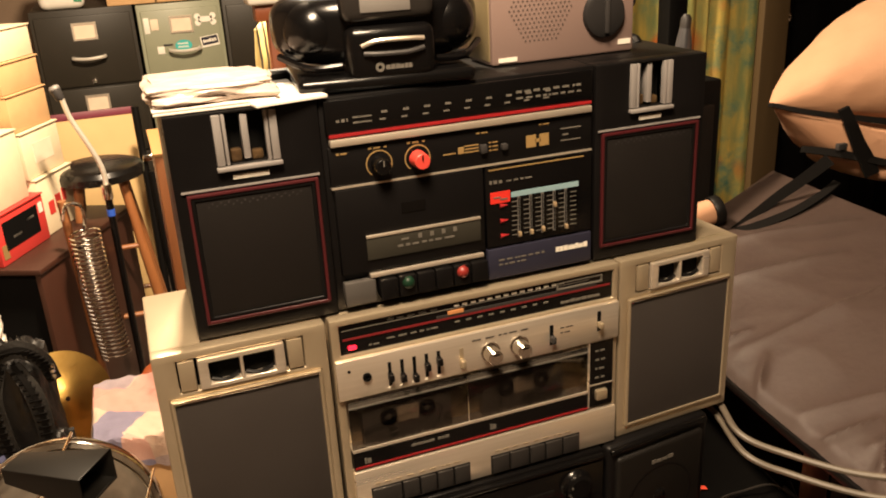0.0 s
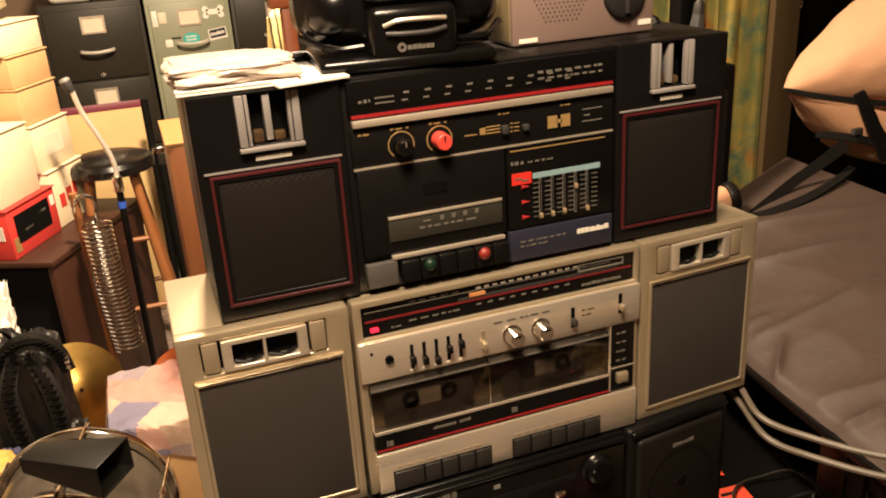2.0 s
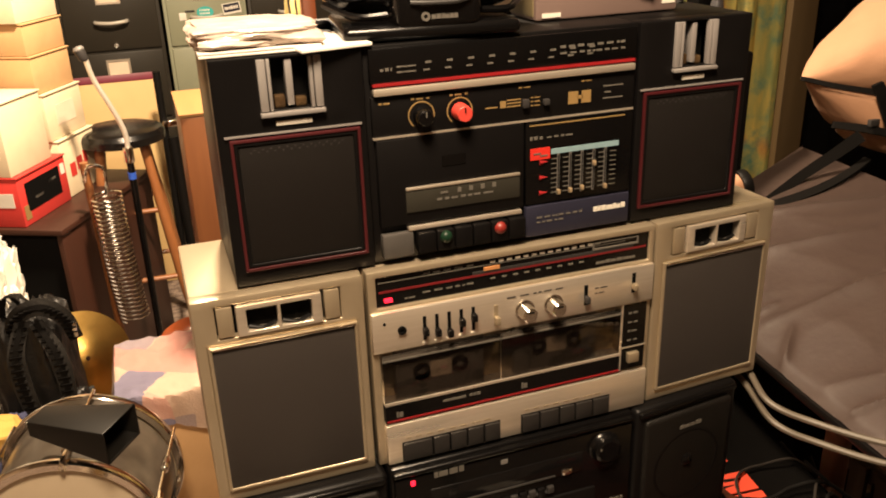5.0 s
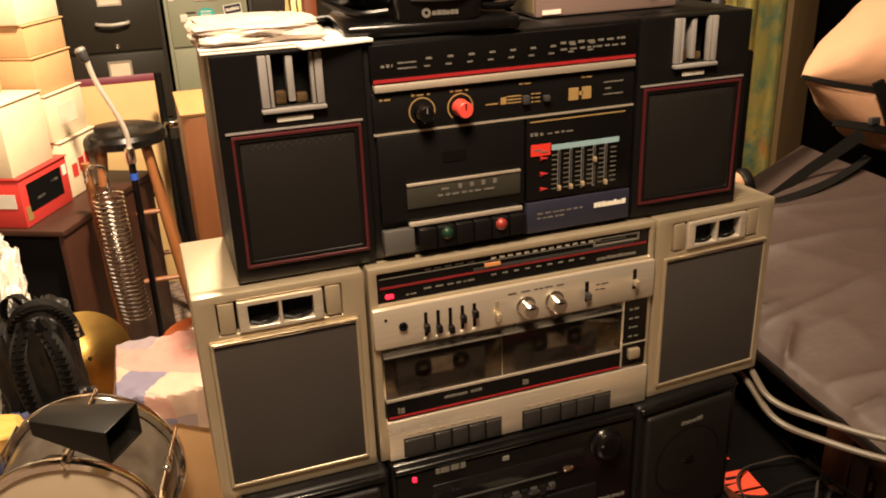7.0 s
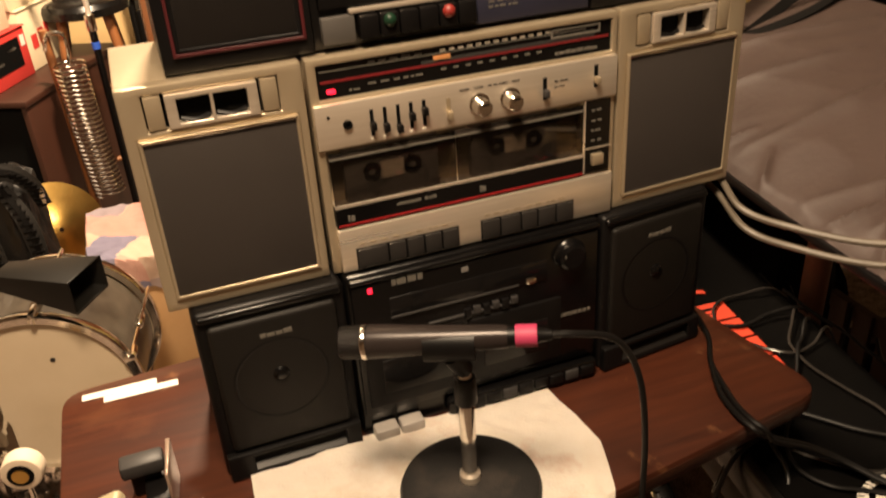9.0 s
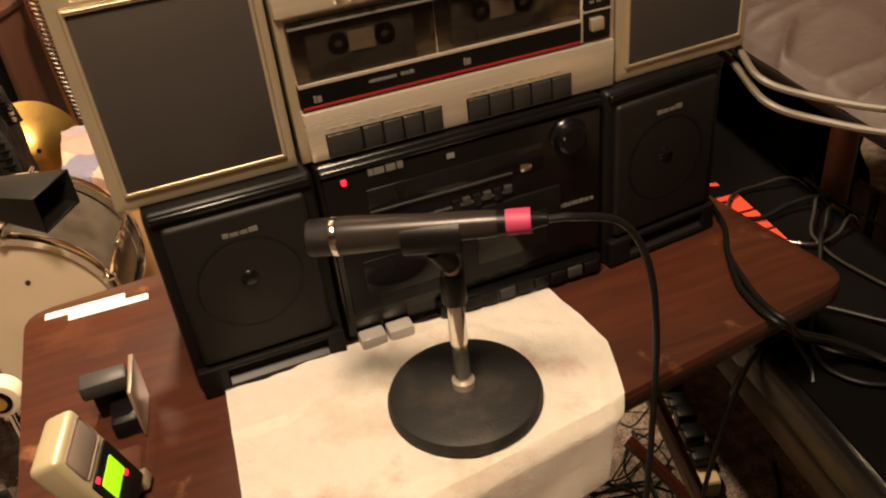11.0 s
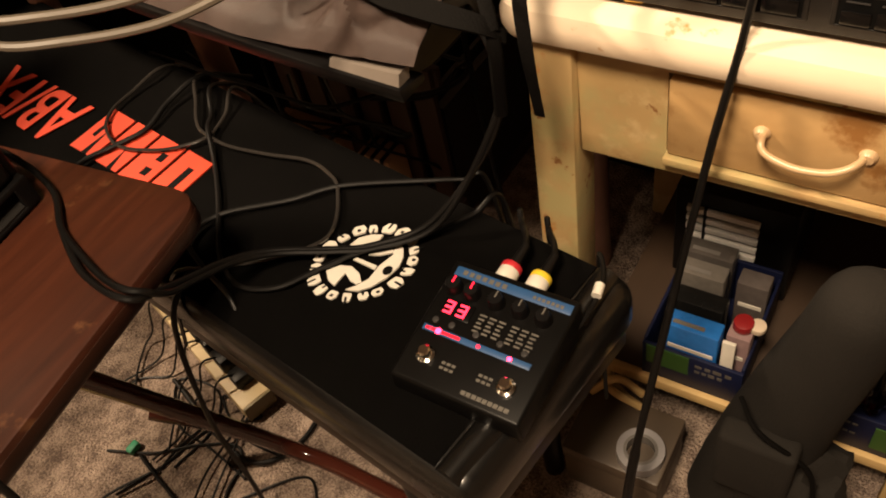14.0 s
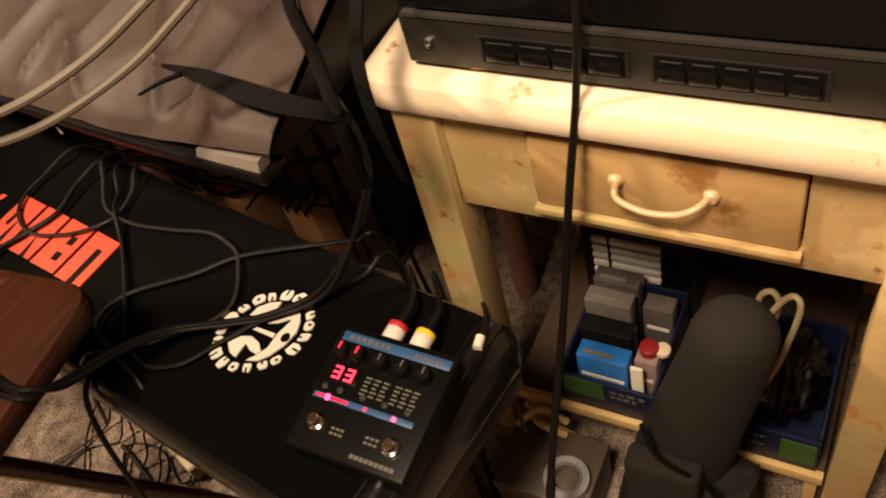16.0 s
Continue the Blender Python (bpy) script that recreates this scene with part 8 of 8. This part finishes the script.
# heap of pale things beside the backpack
single("crumpled_paper", lump((-0.42, 2.05, 0.3), (0.085, 0.1, 0.29), 7.0, 0.3, 26, 0.55, 0.26, 7.0), WHITE, "heap of crumpled white paper standing beside the backpack", "paper")
single("plush_toy", lump((-0.4, 2.08, 0.655), (0.055, 0.05, 0.058), 3.0, 0.2, 14, 0.1, 0.16), mat("grey_white_plush", (0.5, 0.46, 0.42), (0.36, 0.33, 0.3), 0.95, scale=120, bump=0.004, bscale=150), "grubby white plush lying on a paper heap", "plush")
single("yellow_pouch", lump((-0.39, 1.73, 0.37), (0.06, 0.05, 0.03), 1.0), mat("yellow_fabric", (0.45, 0.27, 0.06), (0.36, 0.2, 0.04), 0.8), "yellow cloth pouch on a folded jacket", "pouch")
single("blue_jacket", lump((-0.38, 1.75, 0.17), (0.085, 0.08, 0.168), 6.0, 0.25, 12, 0.4, 0.12), mat("navy_cloth", (0.015, 0.022, 0.06), (0.03, 0.03, 0.07), 0.85, scale=20), "dark blue folded jacket on the carpet", "jacket")
single("plastic_wrapping", lump((-0.37, 1.44, 0.2), (0.075, 0.08, 0.21), 9.0, 0.3, 14, 0.3, 0.2), pane("wrapping_film", (0.8, 0.77, 0.74), 0.14), "crumpled clear plastic wrapping beside the drum", "wrapping")
single("board_offcut", prism([(-0.12, 2.12), (-0.02, 2.2), (0.02, 2.16), (-0.08, 2.09)], 0.001, 0.18, 0.004), mat("pale_offcut", (0.6, 0.44, 0.22), (0.5, 0.35, 0.16), 0.6, scale=30), "pale wooden offcut behind the blanket", "offcut")
single("guitar_body", lump((0.06, 2.14, 0.17), (0.1, 0.04, 0.17), 2.0, 0.05, 10, 0.1, 0.0), mat("sunburst_lacquer", (0.32, 0.08, 0.025), (0.2, 0.04, 0.012), 0.2, scale=8, coat=0.5), "red brown lacquered guitar body behind the blanket", "guitar")


def bass_drum():
    a, ax, r = Vector((-0.214, 1.343, 0.36)), Vector((0.191, 0.9816, 0)), 0.164
    st = thing("bass_drum", (-0.15, 1.45, 0), "bass drum with worn grey brown shell and chrome hoops", "drum")
    L = 0.21
    part("shell", lathe([(r - 0.006, 0.015), (r - 0.006, L - 0.015), (r - 0.012, L - 0.015), (r - 0.012, 0.015), (r - 0.006, 0.015)], a, ax, 64), mat("marbled_grey_wrap", (0.07, 0.057, 0.043), (0.018, 0.0145, 0.011), 0.35, scale=26, spread=0.3, coat=0.2), st, "worn grey brown drum shell")
    for h in (0.0, L):
        part("hoop", lathe([(r - 0.004, h - 0.011), (r + 0.008, h - 0.011), (r + 0.01, h - 0.008), (r + 0.01, h + 0.008), (r + 0.008, h + 0.011), (r - 0.004, h + 0.011), (r - 0.004, h - 0.011)], a, ax, 64), CHROME, st, "chrome hoop")
        part("drum_head", lathe([(0, h), (r - 0.004, h), (r - 0.004, h + 0.004), (0, h + 0.004)], a, ax, 64), mat("worn_white_head", (0.66, 0.56, 0.42), (0.5, 0.4, 0.27), 0.5, scale=5, spread=0.3) if h == 0 else bpy.data.materials["worn_white_head"], st, "worn cream drum head")
    side = Vector((0.9816, -0.191, 0))
    for k in range(6):
        t = radians(22 + k * 60)
        d = side * math.cos(t) + Vector((0, 0, 1)) * math.sin(t)
        p = a + d * (r + 0.012)
        lug = part("tension_rod", tube([p + ax * -0.018, p + ax * (L + 0.018)], 0.003, 8, 1), CHROME, st)
        part("claw", tube([p + ax * -0.014 - d * 0.01, p + ax * -0.016 + d * 0.005, p + ax * 0.016 + d * 0.003], 0.006, 8, 3), CHROME, lug)
        part("lug", cyl(p + ax * (L / 2 - 0.02), p + ax * (L / 2 + 0.02), 0.008, seg=12, bev=0.003), CHROME, lug)
    part("head_mark", cyl(a + side * 0.03 - ax * 0.002 + Vector((0, 0, 0.075)), a + side * 0.03 + Vector((0, 0, 0.075)), 0.0045, seg=12), GREY, st)
    for s in (-1, 1):
        b = a + side * s * 0.13 + ax * 0.1
        part("spur", tube([b + Vector((0, 0, -0.08)), b + side * s * 0.04 + Vector((0, 0, -0.2)), b + side * s * 0.05 + Vector((0, 0, -0.358))], 0.007, 8, 1), CHROME, st)
    cb = thing("cowbell", (-0.12, 1.4, 0.55), "matt black cowbell mounted on the bass drum hoop", "cowbell")
    m, d = Vector((-0.097, 1.303, 0.587)), Vector((-0.126, 0.08, 0.006)).normalized()
    w, u = Vector((0.55, 0.84, 0)).normalized(), Vector((0, 0, 1))
    bm = bmesh.new()
    loops = []
    for t, hw, hh in ((-0.012, 0.047, 0.031), (0.15, 0.026, 0.015), (0.145, 0.023, 0.012), (-0.012, 0.0445, 0.0285)):
        loops.append([bm.verts.new(m + d * t + w * (sx * hw) + u * (sz * hh)) for sx, sz in ((-1, -1), (1, -1), (1, 1), (-1, 1))])
    for p, q in zip(loops, loops[1:] + loops[:1]):
        for k in range(4):
            bm.faces.new((p[k], p[(k + 1) % 4], q[(k + 1) % 4], q[k]))
    bm.faces.new(loops[1])
    part("bell", soften(done(bm), 0.0025, 2, 60), mat("matt_black_steel", (0.0066, 0.00605, 0.005225), rough=0.42), cb)
    part("mount_rod", tube([m + d * 0.075 - u * 0.013, m + d * 0.08 - u * 0.03, a + Vector((0.02, 0.03, r + 0.004))], 0.006, 8, 4), CHROME, cb)
    pd = thing("drum_pedal", (-0.25, 1.1, 0), "black drum pedal with round cream felt beater", "drum pedal")
    bt = Vector((-0.238, 1.13, 0.38))
    part("base_plate", bx(-0.33, -0.14, 0.95, 1.22, 0.001, 0.012, 0.003), RUBBER, pd)
    part("beater", cyl(bt - ax * 0.016, bt + ax * 0.016, 0.032, seg=28, bev=0.006), LABEL, pd, "round cream felt beater")
    part("beater_ring", cyl(bt - ax * 0.018, bt + ax * 0.017, 0.02, seg=22), SOOT, pd)
    part("beater_hub", cyl(bt - ax * 0.02, bt + ax * 0.018, 0.013, seg=18), BRASS, pd)
    part("beater_rod", tube([bt, (-0.235, 1.11, 0.2), (-0.232, 1.09, 0.12)], 0.004, 8, 3), CHROME, pd)
    for x in (-0.3, -0.16):
        part("post", bx(x - 0.014, x + 0.014, 1.075, 1.11, 0.012, 0.36 if x > -0.2 else 0.22, 0.004), RUBBER, pd)
    part("cam", cyl((-0.3, 1.092, 0.12), (-0.15, 1.092, 0.12), 0.012, seg=14), CHROME, pd)
    part("footboard", prism([(-0.27, 0.82), (-0.2, 0.82), (-0.2, 1.07), (-0.27, 1.07)], 0.05, 0.062, 0.01, 0.002), BRUSHED, pd)
    part("footboard_post", bx(-0.26, -0.21, 0.83, 0.86, 0.001, 0.052, 0.002), RUBBER, pd)


bass_drum()


def draped_cloth():
    st = single("covered_carton", bx(-0.12, 0.12, 1.66, 1.95, 0.001, 0.43, 0.005), TANBOX, "tan carton under a printed cloth beside the drum", "box")
    bm, rows = bmesh.new(), []
    for j in range(41):
        row = []
        for k in range(41):
            u, v = k / 40, j / 40
            x, s = -0.17 + 0.31 * u, 0.3 * v + 0.12 * v * u
            y, z = 1.94 - s, 0.441
            if y < 1.65:
                z -= (1.65 - y) * 1.0
                y = 1.65 - 0.12 * (1.65 - y)
            if x < -0.125:
                z -= (-0.125 - x) * 1.3
                x = -0.125 - 0.3 * (-0.125 - x)
            n = noise.noise((u * 5, v * 5, 1))
            z += 0.016 * max(-0.1, n) + 0.006 * noise.noise((u * 14, v * 14, 2))
            row.append(bm.verts.new((x, y - 0.02 * max(0, noise.noise((u * 7, 9, z * 5))), z)))
        rows.append(row)
    for a, b in zip(rows, rows[1:]):
        for k in range(40):
            bm.faces.new((a[k], a[k + 1], b[k + 1], b[k]))
    bmesh.ops.solidify(bm, geom=bm.faces[:], thickness=0.003)
    m = mat("faded_quilt", (0.64, 0.5, 0.4), (0.57, 0.42, 0.32), 0.9, scale=14, bump=0.001, bscale=200)
    t = m.node_tree
    p = t.nodes["Principled BSDF"]
    co = t.nodes.new("ShaderNodeTexCoord")
    for colour, off, lo in (((0.6, 0.33, 0.28, 1), 3.0, 0.6), ((0.24, 0.22, 0.31, 1), 9.0, 0.62)):
        old = p.inputs["Base Color"].links[0].from_socket
        mp, nz, rg, mix = (t.nodes.new("ShaderNode" + k) for k in ("Mapping", "TexVoronoi", "MapRange", "Mix"))
        mp.inputs["Location"].default_value = (off, off, off)
        nz.inputs["Scale"].default_value, nz.inputs["Randomness"].default_value = 10.5, 0.12
        mp.inputs["Rotation"].default_value = (0.0, 0.0, 0.5)
        nz.distance = "CHEBYCHEV"
        sep = t.nodes.new("ShaderNodeSeparateColor")
        mix.data_type = "RGBA"
        t.links.new(co.outputs["Object"], mp.inputs["Vector"])
        t.links.new(mp.outputs["Vector"], nz.inputs["Vector"])
        t.links.new(nz.outputs["Color"], sep.inputs[0])
        rg.inputs["From Min"].default_value, rg.inputs["From Max"].default_value = 0.76, 0.8
        t.links.new(sep.outputs[0], rg.inputs["Value"])
        t.links.new(rg.outputs["Result"], mix.inputs["Factor"])
        t.links.new(old, mix.inputs["A"])
        mix.inputs["B"].default_value = colour
        t.links.new(mix.outputs["Result"], p.inputs["Base Color"])
    single("printed_blanket", done(bm), m, "faded pink, cream and blue blanket draped over a carton", "blanket")


draped_cloth()
